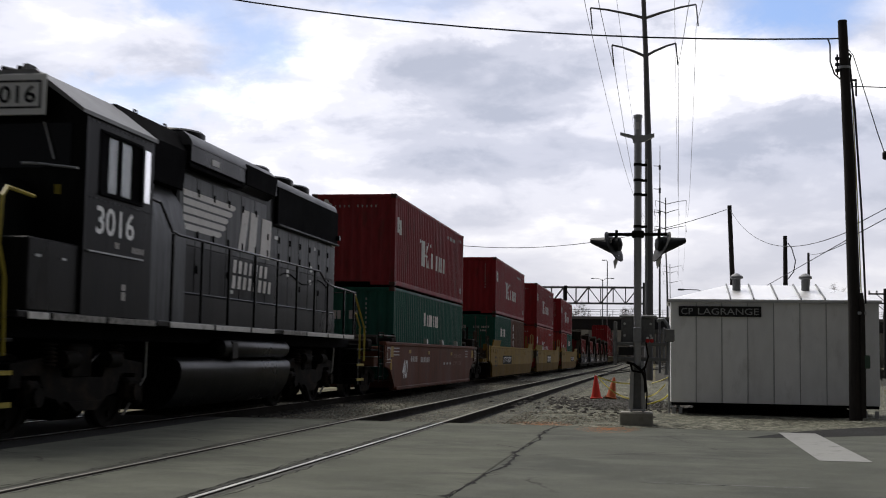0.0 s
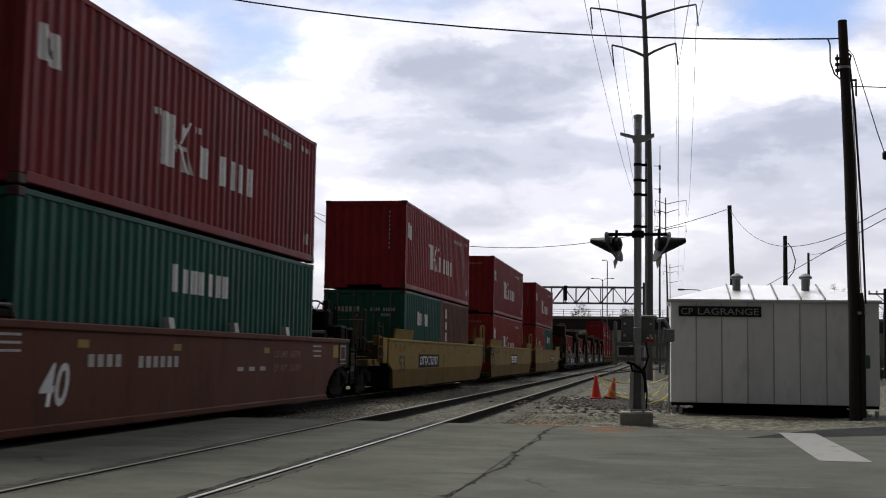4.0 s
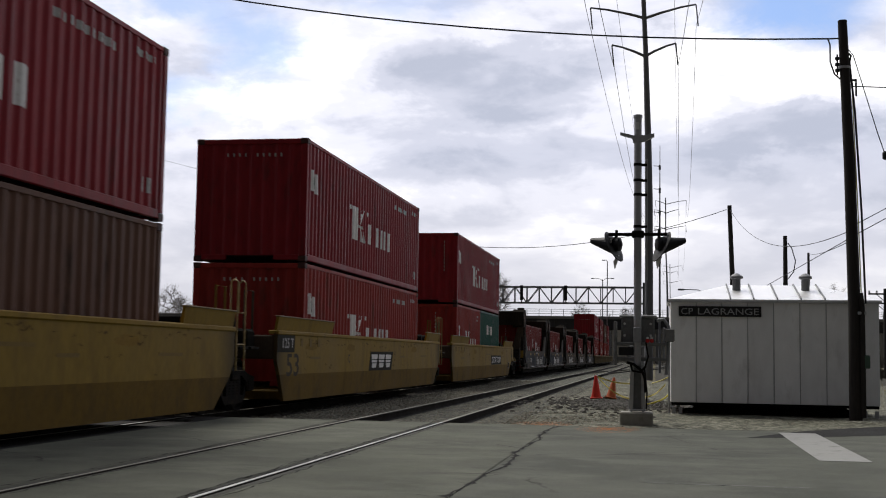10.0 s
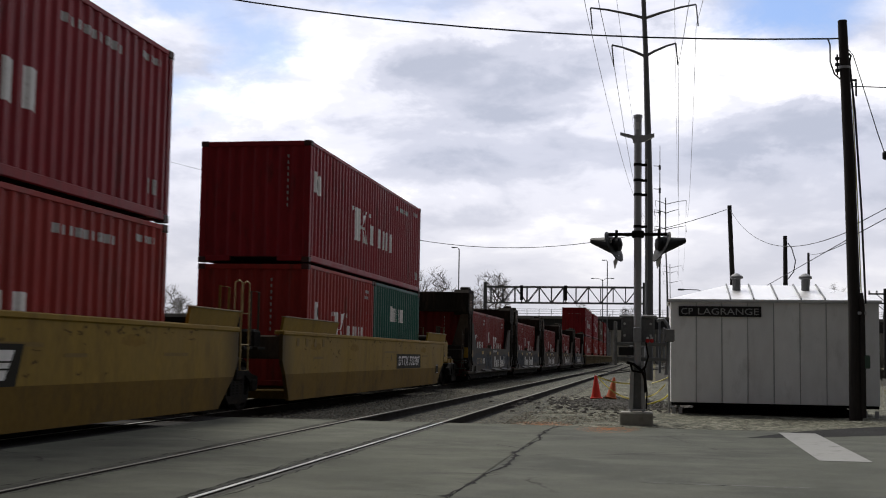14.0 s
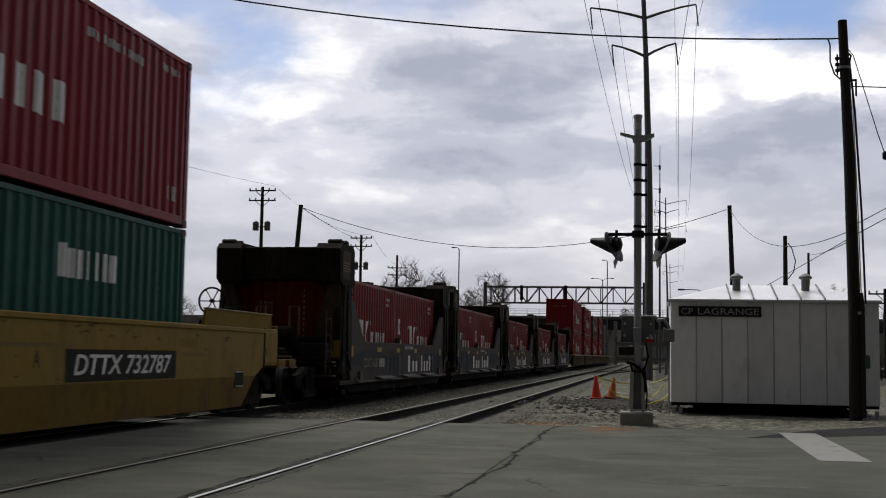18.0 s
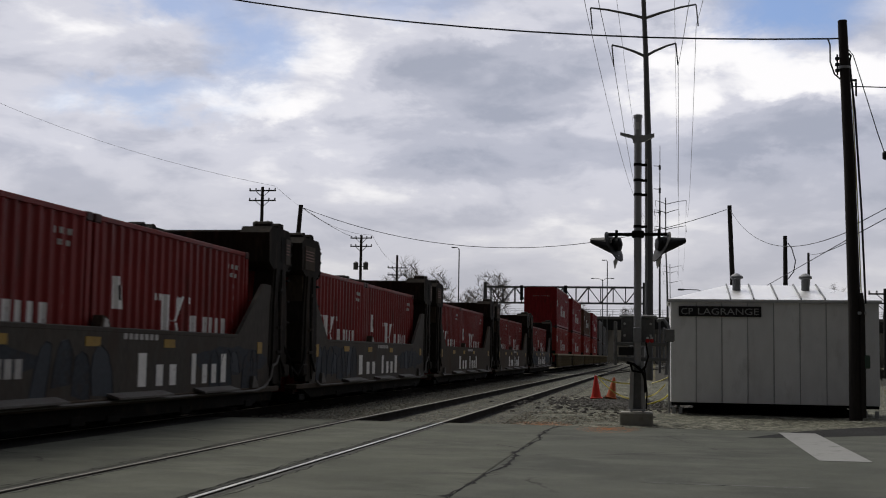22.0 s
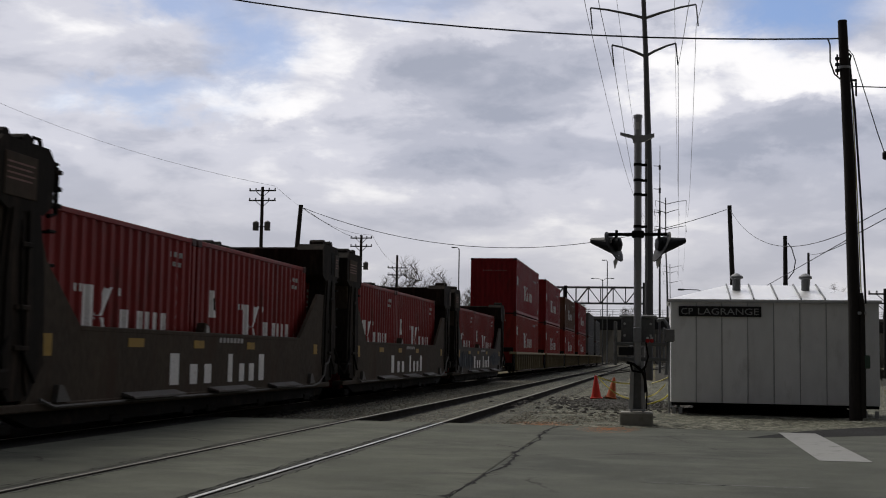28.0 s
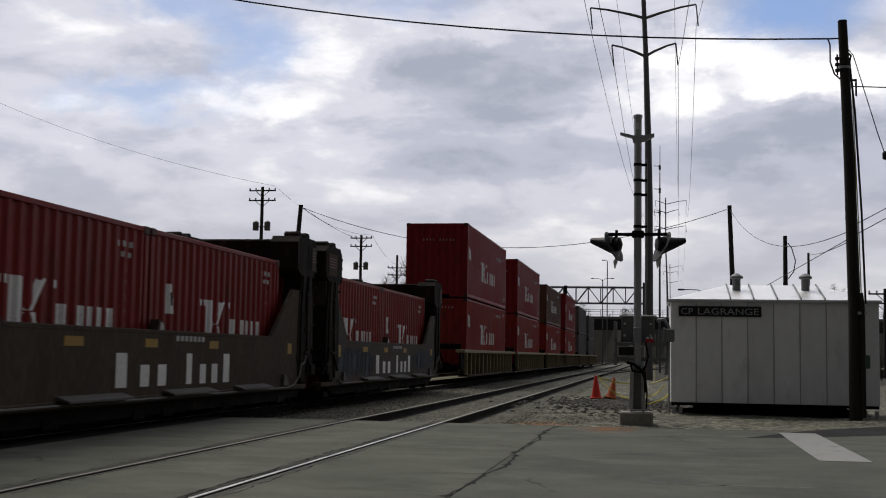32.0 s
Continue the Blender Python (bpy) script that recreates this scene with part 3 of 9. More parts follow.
# ---- the setting: ground, crossing, tracks ----
def sheet(name, x0, x1, y0, y1, z, mat, label, category, nx=1, ny=1, rough=0.0, seed=1):
    g = Geo()
    rnd = random.Random(seed)
    pts = [(x0 + (x1 - x0) * i / nx, y0 + (y1 - y0) * j / ny, z + (rnd.random() - 0.5) * rough) for j in range(ny + 1) for i in range(nx + 1)]
    f = [(j * (nx + 1) + i, j * (nx + 1) + i + 1, (j + 1) * (nx + 1) + i + 1, (j + 1) * (nx + 1) + i) for j in range(ny) for i in range(nx)]
    g.put(pts, f)
    return single(name, g, mat, label, category, kind="structure")


sheet("ground", -1500, 1500, -300, 3000, -0.42, ground_mat, "dry grass and dirt ground around the railway", "ground")
# gravel apron beyond the road, on the side of the shed
sheet("gravel_apron", -2.35, 40, 19.38, 60, -0.06, gravel_dirt, "pale gravel and dirt beside the track", "gravel", 60, 60, 0.05, 3)
sheet("gravel_strip", -6.9, -5.4, 19.42, 420, -0.16, gravel_dirt, "pale gravel between the two tracks", "gravel", 4, 200, 0.06, 4)
sheet("far_gravel", 0.0, 30, 60, 420, -0.14, far_stone, "dull gravel along the railway", "gravel", 6, 60, 0.1, 5)
for x, m, nm in ((-4.14, ballast_mat, "ballast_near"), (TRACK_X, oily_shaded_ballast, "ballast_far")):
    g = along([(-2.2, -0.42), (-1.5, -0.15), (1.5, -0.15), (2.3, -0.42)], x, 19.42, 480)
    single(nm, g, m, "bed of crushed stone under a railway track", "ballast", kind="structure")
    g = Geo().prism([(x - 2.2, -0.42), (x - 1.5, -0.17), (x + 1.5, -0.17), (x + 2.3, -0.42)], "y", -120, -6.02)
    single(nm, g, m, "bed of crushed stone under a railway track", "ballast", kind="structure")

# crossing: concrete panels between and beside the rails
PANELS = ((-40.0, -9.25), (-8.99, -7.73), (-7.47, -6.95), (-6.94, -5.03), (-4.81, -3.5), (-3.265, -1.56))
road = thing("crossing_pavement", pose(0, 0, 0), "worn concrete crossing pavement around the flush rails", "pavement", kind="structure")
for a, b in PANELS:
    if b > -6.9:
        part("concrete_panel", Geo().box(a, b, -6.0, 19.4, -0.3, -0.004, 0.012), concrete, road)
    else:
        # dark colour of these panels carries the train's shade
        part("asphalt_panel", Geo().box(a, b, -6.0, 19.4, -0.3, -0.004, 0.012), dark_asphalt, road, "far-track panel darkened for the train's shade")
sheet("flangeway", -9.3, -1.5, -6.0, 19.4, -0.075, tar, "dark flangeway bed beside the rails", "pavement", 4, 8, 0.01, 6)
for x0, x1 in ((-5.028, -4.932), (-4.854, -4.812), (-3.498, -3.462), (-3.348, -3.267)):
    single("flangeway_filler", Geo().box(x0, x1, -6.0, 19.4, -0.07, -0.01, 0.006), dusty_rubber, "dusty grey rubber filler beside the rail", "pavement", kind="structure")
single("asphalt_road", Geo().box(-1.557, 60, -6.0, 19.36, -0.3, -0.006, 0.004), asphalt, "worn grey asphalt road", "road", kind="structure")
single("shoulder", Geo().prism([(1.25, 17.55), (2.23, 19.55), (3.07, 20.7), (3.85, 21.6), (8, 24.5), (60, 24.5), (60, 21.0), (8, 20.6), (3.36, 19.0), (2.2, 18.1)], "z", -0.2, -0.0035), dark_asphalt, "dark asphalt shoulder at the road's edge", "road", kind="structure")
sheet("road_behind", -60, 60, -40, -6.0, -0.02, asphalt, "asphalt behind the camera", "road", 4, 4, 0.0, 7)


def ragged(g, x0, y0, x1, y1, width, seed, z, step=0.09):
    """A ragged tar line from one place to another."""
    rnd = random.Random(seed)
    n = max(2, int(math.hypot(x1 - x0, y1 - y0) / step))
    d = Vector((x1 - x0, y1 - y0, 0)).normalized()
    c = Vector((-d.y, d.x, 0))
    wob, pts = 0.0, []
    for i in range(n + 1):
        wob = wob * 0.86 + rnd.uniform(-0.03, 0.03) * min(1.3, width / 0.03)
        p = Vector((x0 + (x1 - x0) * i / n, y0 + (y1 - y0) * i / n, z)) + c * wob
        w = width * rnd.choice((0.15, 0.4, 0.7, 1.0, 1.5)) * rnd.uniform(0.7, 1.2)
        pts += [p - c * w / 2, p + c * w / 2]
    g.put(pts, [(2 * i, 2 * i + 2, 2 * i + 3, 2 * i + 1) for i in range(n)])


# the joint between concrete and asphalt has broken into one wandering crack with chipped sides
g = Geo()
rnd = random.Random(31)
pts, wander, chip = [], 0.0, [0.0, 0.0]
for i in range(540):
    y = -5.0 + i * 0.045
    wander = wander * 0.95 + rnd.uniform(-0.014, 0.014)
    x = -1.545 + wander + 0.03 * math.sin(y * 1.7) + 0.018 * math.sin(y * 4.3 + 1)
    for k in (0, 1):
        chip[k] = rnd.uniform(0.025, 0.075) if rnd.random() < 0.06 else chip[k] * 0.6
    low = 0.35 + 0.65 * abs(math.sin(y * 0.9 + 0.4))
    pts += [(x - 0.004 - rnd.random() * 0.016 * low - chip[0], y, -0.0022), (x + 0.004 + rnd.random() * 0.016 * low + chip[1], y, -0.0022)]
g.put(pts, [(2 * i, 2 * i + 1, 2 * i + 3, 2 * i + 2) for i in range(539)])
for k in range(12):
    q = random.Random(k + 40)
    y, side = q.uniform(3, 19), q.choice((-1, 1))
    ragged(g, -1.54, y, -1.54 + side * q.uniform(0.1, 0.3), y + q.uniform(-0.4, 0.4), q.uniform(0.006, 0.014), k, -0.0018, 0.04)
single("tar_joint", g, tar, "ragged black tar joint between concrete and asphalt", "crack", kind="structure")
g = Geo()
for x in (-3.25, -3.5, -4.78, -5.06):
    ragged(g, x, -5.0, x, 19.35, 0.02, int(-x * 100), -0.002)
single("flangeway_edge", g, tar, "ragged dark edge along the rails", "crack", kind="structure")
single("stop_line", Geo().prism([(1.76, 13.9), (2.32, 13.9), (2.36, 19.0), (1.82, 19.0)], "z", -0.008, -0.002), road_paint, "white painted road stripe", "road marking")
g = Geo()
rnd = random.Random(9)
for i in range(60):
    x = -0.1 + rnd.random() * 1.4
    g.box(x, x + rnd.uniform(0.02, 0.09), 10.9 + rnd.uniform(0, 0.05), 10.955 + rnd.uniform(0, 0.012), -0.008, -0.005 + 0.0002 * (i % 4))
tagged(single("worn_marking", g, faded_paint, "thin worn remains of a painted line", "road marking"), kind="stuff")
g = Geo()
for cx, cy, n in ((-0.72, 18.85, 1900), (-1.85, 20.2, 1500)):
    for i in range(n):
        a, r = rnd.random() * 6.28, rnd.random()
        x, y, s = cx + math.cos(a) * r * 0.5, cy + math.sin(a) * r * 1.0, rnd.uniform(0.003, 0.013)
        z = -0.0045 if y < 19.36 else -0.035
        g.put([(x + s * math.cos(k) * rnd.uniform(0.6, 1.3), y + s * math.sin(k) * rnd.uniform(0.6, 1.3), z + 0.0004 * (i % 3)) for k in (0, 1, 2, 3, 4, 5)], [(0, 1, 2, 3, 4, 5)])
tagged(single("orange_dust_patch", g, orange_dust, "orange spray dust on the gravel and pavement", "marking"), kind="stuff")

# rails
RAIL = [(-0.075, -0.17), (0.075, -0.17), (0.075, -0.155), (0.012, -0.13), (0.012, -0.045), (0.036, -0.035), (0.036, -0.008), (0.03, -0.001), (-0.03, -0.001), (-0.036, -0.008), (-0.036, -0.035), (-0.012, -0.045), (-0.012, -0.13), (-0.075, -0.155)]
for cx, tops in ((-4.14, (dull_rail_top, rail_top)), (TRACK_X, (rail_top, rail_top))):
    for s, top in zip((-1, 1), tops):
        x = cx + s * 0.7525
        rail = thing("rail", pose(x, 0, 0), "steel rail flush in the crossing with a bright worn head", "rail", "rails", "structure")
        part("rail_body", along(RAIL, 0, -120, 480), rail_side, rail)
        part("rail_head", Geo().box(-0.012 if top == rail_top else -0.016, 0.028 if top == rail_top else 0.012, -6.0, 19.4, -0.003, 0.002), top, rail, "bright worn running surface")
        part("rail_head", along([(-0.028, -0.003), (0.028, -0.003), (0.028, 0.002), (-0.028, 0.002)], 0, 19.4, 480), dull_rail_top, rail)
        part("rail_head", Geo().box(-0.02, 0.02, -120, -6.0, -0.003, 0.002), dull_rail_top, rail)
# two more tracks that join further off
for cx, y0 in ((-12.6, 19.5),):
    for s in (-1, 1):
        rail = thing("rail", pose(cx + s * 0.7525, 0, 0), "rusty steel rail of a siding behind the train", "rail", "rails", "structure")
        part("rail_body", along(RAIL, 0, y0, 480), rail_side, rail)
g = Geo()
for s in (-1, 1):
    pts = [(-4.14 + s * 0.75 + 6.4 * min(1, max(0, (y - 75) / 95)) ** 2 * (3 - 2 * min(1, max(0, (y - 75) / 95))) + bend(y), y, -0.06) for y in range(75, 260, 6)]
    rail = thing("rail", pose(0, 0, 0), "steel rail of a turnout further along", "rail", "rails", "structure")
    part("rail_body", Geo().tube(pts, 0.05, 4), rail_side, rail)

# sleepers: the nearest one by one
tie = Geo().box(-1.3, 1.3, -0.115, 0.115, -0.33, -0.152, 0.012).mesh("sleeper", tie_wood)
for cx, n in ((-4.14, 90), (TRACK_X, 40)):
    bed = thing("sleeper_row", pose(cx, 0, 0), "dark wooden sleepers sunk in the ballast", "sleepers", kind="structure")
    for i in range(n):
        part("sleeper", tie, tie_wood, bed, at=pose(random.uniform(-0.03, 0.03), 19.75 + i * 0.53, 0, 0, 0, random.uniform(-0.6, 0.6)))
    g = Geo()
    for i in range(160):
        y = 19.75 + (n + i) * 0.53
        g.box(bend(y) - 1.3, bend(y) + 1.3, y - 0.115, y + 0.115, -0.33, -0.152)
    tagged(part("far_sleepers", g, tie_wood, bed), kind="stuff")


def stones(name, x0, x1, y0, y1, z, n, smin, smax, mat, label, seed, thin=1.0, patchy=False):
    """Loose stones, each a squashed eight-cornered lump."""
    rnd = random.Random(seed)
    g = Geo()
    for i in range(n):
        q = rnd.random() ** thin
        x, y = rnd.uniform(x0, x1), y0 + (y1 - y0) * q
        if patchy:
            r, a = rnd.gauss(0, 0.36), rnd.random() * 6.28
            x, y = (x0 + x1) / 2 + (x1 - x0) * r * math.cos(a), (y0 + y1) / 2 + (y1 - y0) * r * math.sin(a)
        s = rnd.uniform(smin, smax)
        a = rnd.random() * 6.28
        c, d = math.cos(a), math.sin(a)
        pts = []
        for sx, sy, sz in ((-1, -1, -1), (1, -1, -1), (1, 1, -1), (-1, 1, -1), (-1, -1, 1), (1, -1, 1), (1, 1, 1), (-1, 1, 1)):
            k = 1.0 if sz < 0 else 0.5
            px, py, pz = sx * s * k * rnd.uniform(0.6, 1), sy * s * k * rnd.uniform(0.6, 1), sz * s * rnd.uniform(0.12, 0.34)
            pts.append((x + px * c - py * d, y + px * d + py * c, z + pz))
        g.put(pts, [(3, 2, 1, 0), (4, 5, 6, 7), (0, 1, 5, 4), (1, 2, 6, 5), (2, 3, 7, 6), (3, 0, 4, 7)])
    return tagged(single(name, g, mat, label, "stones"), kind="stuff")


def speckled(name, tones, rough=0.9):
    """Stone colours that differ from lump to lump."""
    m = surface(name, (1, 1, 1), rough, vary=0.15, coarse=6, fine=40, bump=0.2)
    t = m.node_tree
    geo = t.nodes.new("ShaderNodeNewGeometry")
    ramp = t.nodes.new("ShaderNodeValToRGB")
    e = ramp.color_ramp.elements
    e[0].position, e[0].color = 0.0, (*tones[0], 1)
    e[1].position, e[1].color = 1.0, (*tones[-1], 1)
    for i, c in enumerate(tones[1:-1]):
        k = e.new((i + 1) / (len(tones) - 1))
        k.color = (*c, 1)
    link(t, geo, "Random Per Island", ramp, 0)
    vec = [n for n in t.nodes if n.type == "VECT_MATH"][0]
    link(t, ramp, 0, vec, 0)
    return m


pale_stone = speckled("mixed_pale_stone", [(0.1, 0.094, 0.073), (0.16, 0.15, 0.118), (0.24, 0.226, 0.18), (0.15, 0.132, 0.098)])
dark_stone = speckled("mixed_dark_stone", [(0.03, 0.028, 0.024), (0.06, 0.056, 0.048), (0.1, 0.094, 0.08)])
stones("ballast_stones", -5.5, -2.2, 20.3, 50, -0.152, 9000, 0.014, 0.034, pale_stone, "loose pale ballast stones round the near track", 21, 1.5)
stones("ballast_stones", -7.0, -5.3, 19.5, 60, -0.13, 5200, 0.014, 0.036, pale_stone, "loose pale ballast stones between the tracks", 22, 1.5)
stones("gravel_stones", -2.4, 6.0, 19.42, 27, -0.056, 2600, 0.006, 0.018, pale_stone, "loose gravel stones on the apron", 23)
stones("gravel_stones", -2.6, -0.4, 19.5, 25, -0.05, 900, 0.012, 0.035, pale_stone, "coarser stones heaped by the track", 28)
stones("gravel_stones", -2.4, 3.0, 27, 48, -0.055, 1300, 0.01, 0.03, pale_stone, "loose gravel stones on the apron", 24)
stones("dark_ballast_stones", -9.9, -7.0, 19.5, 45, -0.14, 2200, 0.02, 0.045, dark_stone, "oily ballast stones darkened for the shade under the train", 25)
stones("dirt_mound_stones", -1.9, 0.0, 28.5, 32.5, -0.045, 1500, 0.03, 0.08, dark_stone, "low dark mound of dirt and stones by the cones", 26, 1.0, True)
stones("dirt_mound_stones", -2.5, 0.25, 26.8, 33.6, -0.045, 1500, 0.025, 0.075, dark_stone, "dark dirt and stones scattered round the cones", 29, 1.0, True)
stones("dirt_mound_stones", 0.1, 1.6, 26.9, 30.5, -0.04, 500, 0.03, 0.08, dark_stone, "dark dirt beside the shed", 27, 1.0, True)
# dark timber and mud where the crossing ends
for x0, x1 in ((-4.81, -3.47), (-3.29, -2.45)):
    single("crossing_header", Geo().box(x0, x1, 19.42, 20.35, -0.3, -0.12, 0.02), tie_wood, "dark muddy timber at the end of the crossing", "timber", kind="structure")
g = Geo()
rnd = random.Random(31)
for i in range(1500):
    x, y = rnd.choice(((rnd.uniform(0.8, 4), rnd.uniform(29, 60)), (rnd.uniform(5.2, 14), rnd.uniform(26, 60))))
    h = rnd.uniform(0.05, 0.22) if y > 25 else rnd.uniform(0.02, 0.05)
    a = rnd.random() * 6.28
    dx, dy = math.cos(a) * 0.008, math.sin(a) * 0.008
    lx, ly = rnd.uniform(-0.06, 0.06), rnd.uniform(-0.06, 0.06)
    g.put([(x - dx, y - dy, -0.08), (x + dx, y + dy, -0.08), (x + lx, y + ly, -0.07 + h)], [(0, 1, 2)])
tagged(single("dry_grass_tufts", g, dry_grass, "sparse dry grass on the gravel", "grass"), kind="stuff")


# ---- the equipment shed ----
def shed():
    x0, x1, y0, y1, zb, ze, zr = 0.31, 4.42, 25.5, 28.3, 0.19, 2.275, 2.65
    ob = thing("equipment_shed", pose(0, 0, 0), "pale panelled metal equipment shed with a bright hipped roof", "shed")
    n = 8
    w = (x1 - x0) / n
    for i in range(n):
        g = Geo().box(x0 + i * w + 0.008, x0 + (i + 1) * w - 0.008, y0, y0 + 0.05, zb, ze, 0.006)
        part("wall_panel", g, shed_paint, ob)
        g = Geo().box(x0 + i * w + 0.004, x0 + (i + 1) * w - 0.004, y1 - 0.05, y1, zb, ze, 0.006)
        part("wall_panel", g, shed_paint, ob)
        if i:
            part("seam_strip", Geo().box(x0 + i * w - 0.008, x0 + i * w + 0.008, y0 - 0.01, y0 + 0.03, zb, ze - 0.01, 0.003), seam_dark, ob)
    m = 5
    d = (y1 - y0 - 0.1) / m
    for xa, xb in ((x0, x0 + 0.05), (x1 - 0.05, x1)):
        for i in range(m):
            part("wall_panel", Geo().box(xa, xb, y0 + 0.052 + i * d + 0.004, y0 + 0.052 + (i + 1) * d - 0.004, zb, ze, 0.006), shed_paint, ob)
    # frame blackened to merge with the shade below the shed
    part("floor_frame", Geo().box(x0 + 0.02, x1 - 0.02, y0 + 0.03, y1 - 0.03, zb - 0.06, zb - 0.002, 0.01), grille_black, ob)
    for x in (x0 + 0.06, x0 + 0.2, x1 - 0.28, x1 - 0.06):
        for y in (y0 + 0.08, y1 - 0.08):
            part("leg", Geo().box(x - 0.035, x + 0.035, y - 0.035, y + 0.035, -0.06, zb - 0.1, 0.006).box(x - 0.07, x + 0.07, y - 0.06, y + 0.06, -0.07, -0.045), galvanised, ob)
    # dark board added under the floor to deepen its shadow
    part("skid_shadow_board", Geo().box(x0 + 0.5, x1 - 0.5, y0 + 0.6, y1 - 0.6, -0.06, zb - 0.1), dark_steel, ob)
    # hipped roof in standing-seam panels
    o = 0.05
    a, b, c, e = x0 - o, x1 + o, y0 - o, y1 + o
    rx0, rx1, ry = x0 + 1.2, x1 - 1.05, (y0 + y1) / 2
    th = 0.025

    def rz(x, y):
        return ze + (zr - ze) * max(0.0, min((y - c) / (ry - c), (e - y) / (e - ry), (x - a) / (rx0 - a), (b - x) / (b - rx1)))

    for side in (0, 1):
        ye = c if side == 0 else e
        tops = [(rx0 + (rx1 - rx0) * k / 4) for k in range(5)]
        eaves = [rx0 + (rx1 - rx0) * k / 4 for k in range(5)]
        for k in range(4):
            p = [(eaves[k], ye, ze), (eaves[k + 1], ye, ze), (tops[k + 1], ry, zr), (tops[k], ry, zr)]
            part("roof_panel", Geo().put(p + [(x, y, z + th) for x, y, z in p], [(3, 2, 1, 0), (4, 5, 6, 7), (0, 1, 5, 4), (1, 2, 6, 5), (2, 3, 7, 6), (3, 0, 4, 7)]), shed_roof, ob)
        for xe, xr in ((a, rx0), (b, rx1)):
            p = [(xe, ye, ze), (xr, ye, ze), (xr, ry, zr)]
            part("roof_panel", Geo().put(p + [(x, y, z + th) for x, y, z in p], [(2, 1, 0), (3, 4, 5), (0, 1, 4, 3), (1, 2, 5, 4), (2, 0, 3, 5)]), shed_roof, ob)
        for k in range(5):
            x = eaves[k]
            part("roof_seam", Geo().put([(x - 0.012, ye, ze + th), (x + 0.012, ye, ze + th), (x + 0.012, ry, zr + th), (x - 0.012, ry, zr + th),
                                         (x - 0.012, ye, ze + th + 0.035), (x + 0.012, ye, ze + th + 0.035), (x + 0.012, ry, zr + th + 0.035), (x - 0.012, ry, zr + th + 0.035)],
                                        [(3, 2, 1, 0), (4, 5, 6, 7), (0, 1, 5, 4), (1, 2, 6, 5), (2, 3, 7, 6), (3, 0, 4, 7)]), vent_paint, ob)
    for xe, xr in ((a, rx0), (b, rx1)):
        p = [(xe, c, ze), (xe, e, ze), (xr, ry, zr)]
        part("roof_panel", Geo().put(p + [(x, y, z + th) for x, y, z in p], [(0, 1, 2), (3, 5, 4), (0, 3, 4, 1), (1, 4, 5, 2), (2, 5, 3, 0)]), shed_roof, ob)
    part("eave_trim", Geo().box(a, b, c - 0.006, c + 0.03, ze - 0.045, ze - 0.002, 0.004), seam_dark, ob)
    for x in (1.69, 3.1):
        y = 26.4
        g = Geo().cyl((x, y, 2.38), (x, y, 2.78), 0.085, 16)
        g.lathe([(0.11, 0), (0.11, 0.05)], (x, y, 2.44), n=16)
        v = part("roof_vent", g, vent_paint, ob, "grey round roof vent", smooth=True)
        part("vent_cap", Geo().lathe([(0.1, 0), (0.135, 0.02), (0.135, 0.06), (0.05, 0.12), (0.01, 0.13)], (x, y, 2.77), n=16), vent_paint, v, smooth=True)
    part("conduit", Geo().tube([(x0 - 0.03, y0 + 0.1, -0.05), (x0 - 0.03, y0 + 0.1, 1.2), (x0 - 0.03, y0 + 0.14, 1.25)], 0.022, 6), galvanised, ob)
    sign = thing("name_sign", pose(0, 0, 0), "black name board with grey letters on the shed wall", "sign")
    part("board", Geo().box(0.47, 2.12, y0 - 0.04, y0 - 0.012, 1.945, 2.155, 0.005), sign_black, sign)
    letter("sign_word", "CP", sign_letter, sign, pose(0.52, y0 - 0.043, 1.985), 0.13, 0.24, weight=0.0)
    letter("sign_word", "LAGRANGE", sign_letter, sign, pose(0.86, y0 - 0.043, 1.985), 0.13, 1.21, weight=0.0)
    for x in (0.6, 1.95):
        part("bracket", Geo().box(x, x + 0.04, y0 - 0.014, y0, 1.95, 2.15), galvanised, sign)


shed()


# ---- wooden pole in front of the shed ----
def cable(name, pts, r, mat, label, sag=0.0, n=24, group="cables"):
    """A cable hung through places, with a sag between each two."""
    out = []
    for a, b in zip(pts, pts[1:]):
        a, b = Vector(a), Vector(b)
        for i in range(n):
            k = i / n
            p = a.lerp(b, k)
            p.z -= sag * 4 * k * (1 - k)
            out.append(p)
    out.append(Vector(pts[-1]))
    return single(name, Geo().tube(out, r, 5), mat, label, "cable", group, smooth=True)


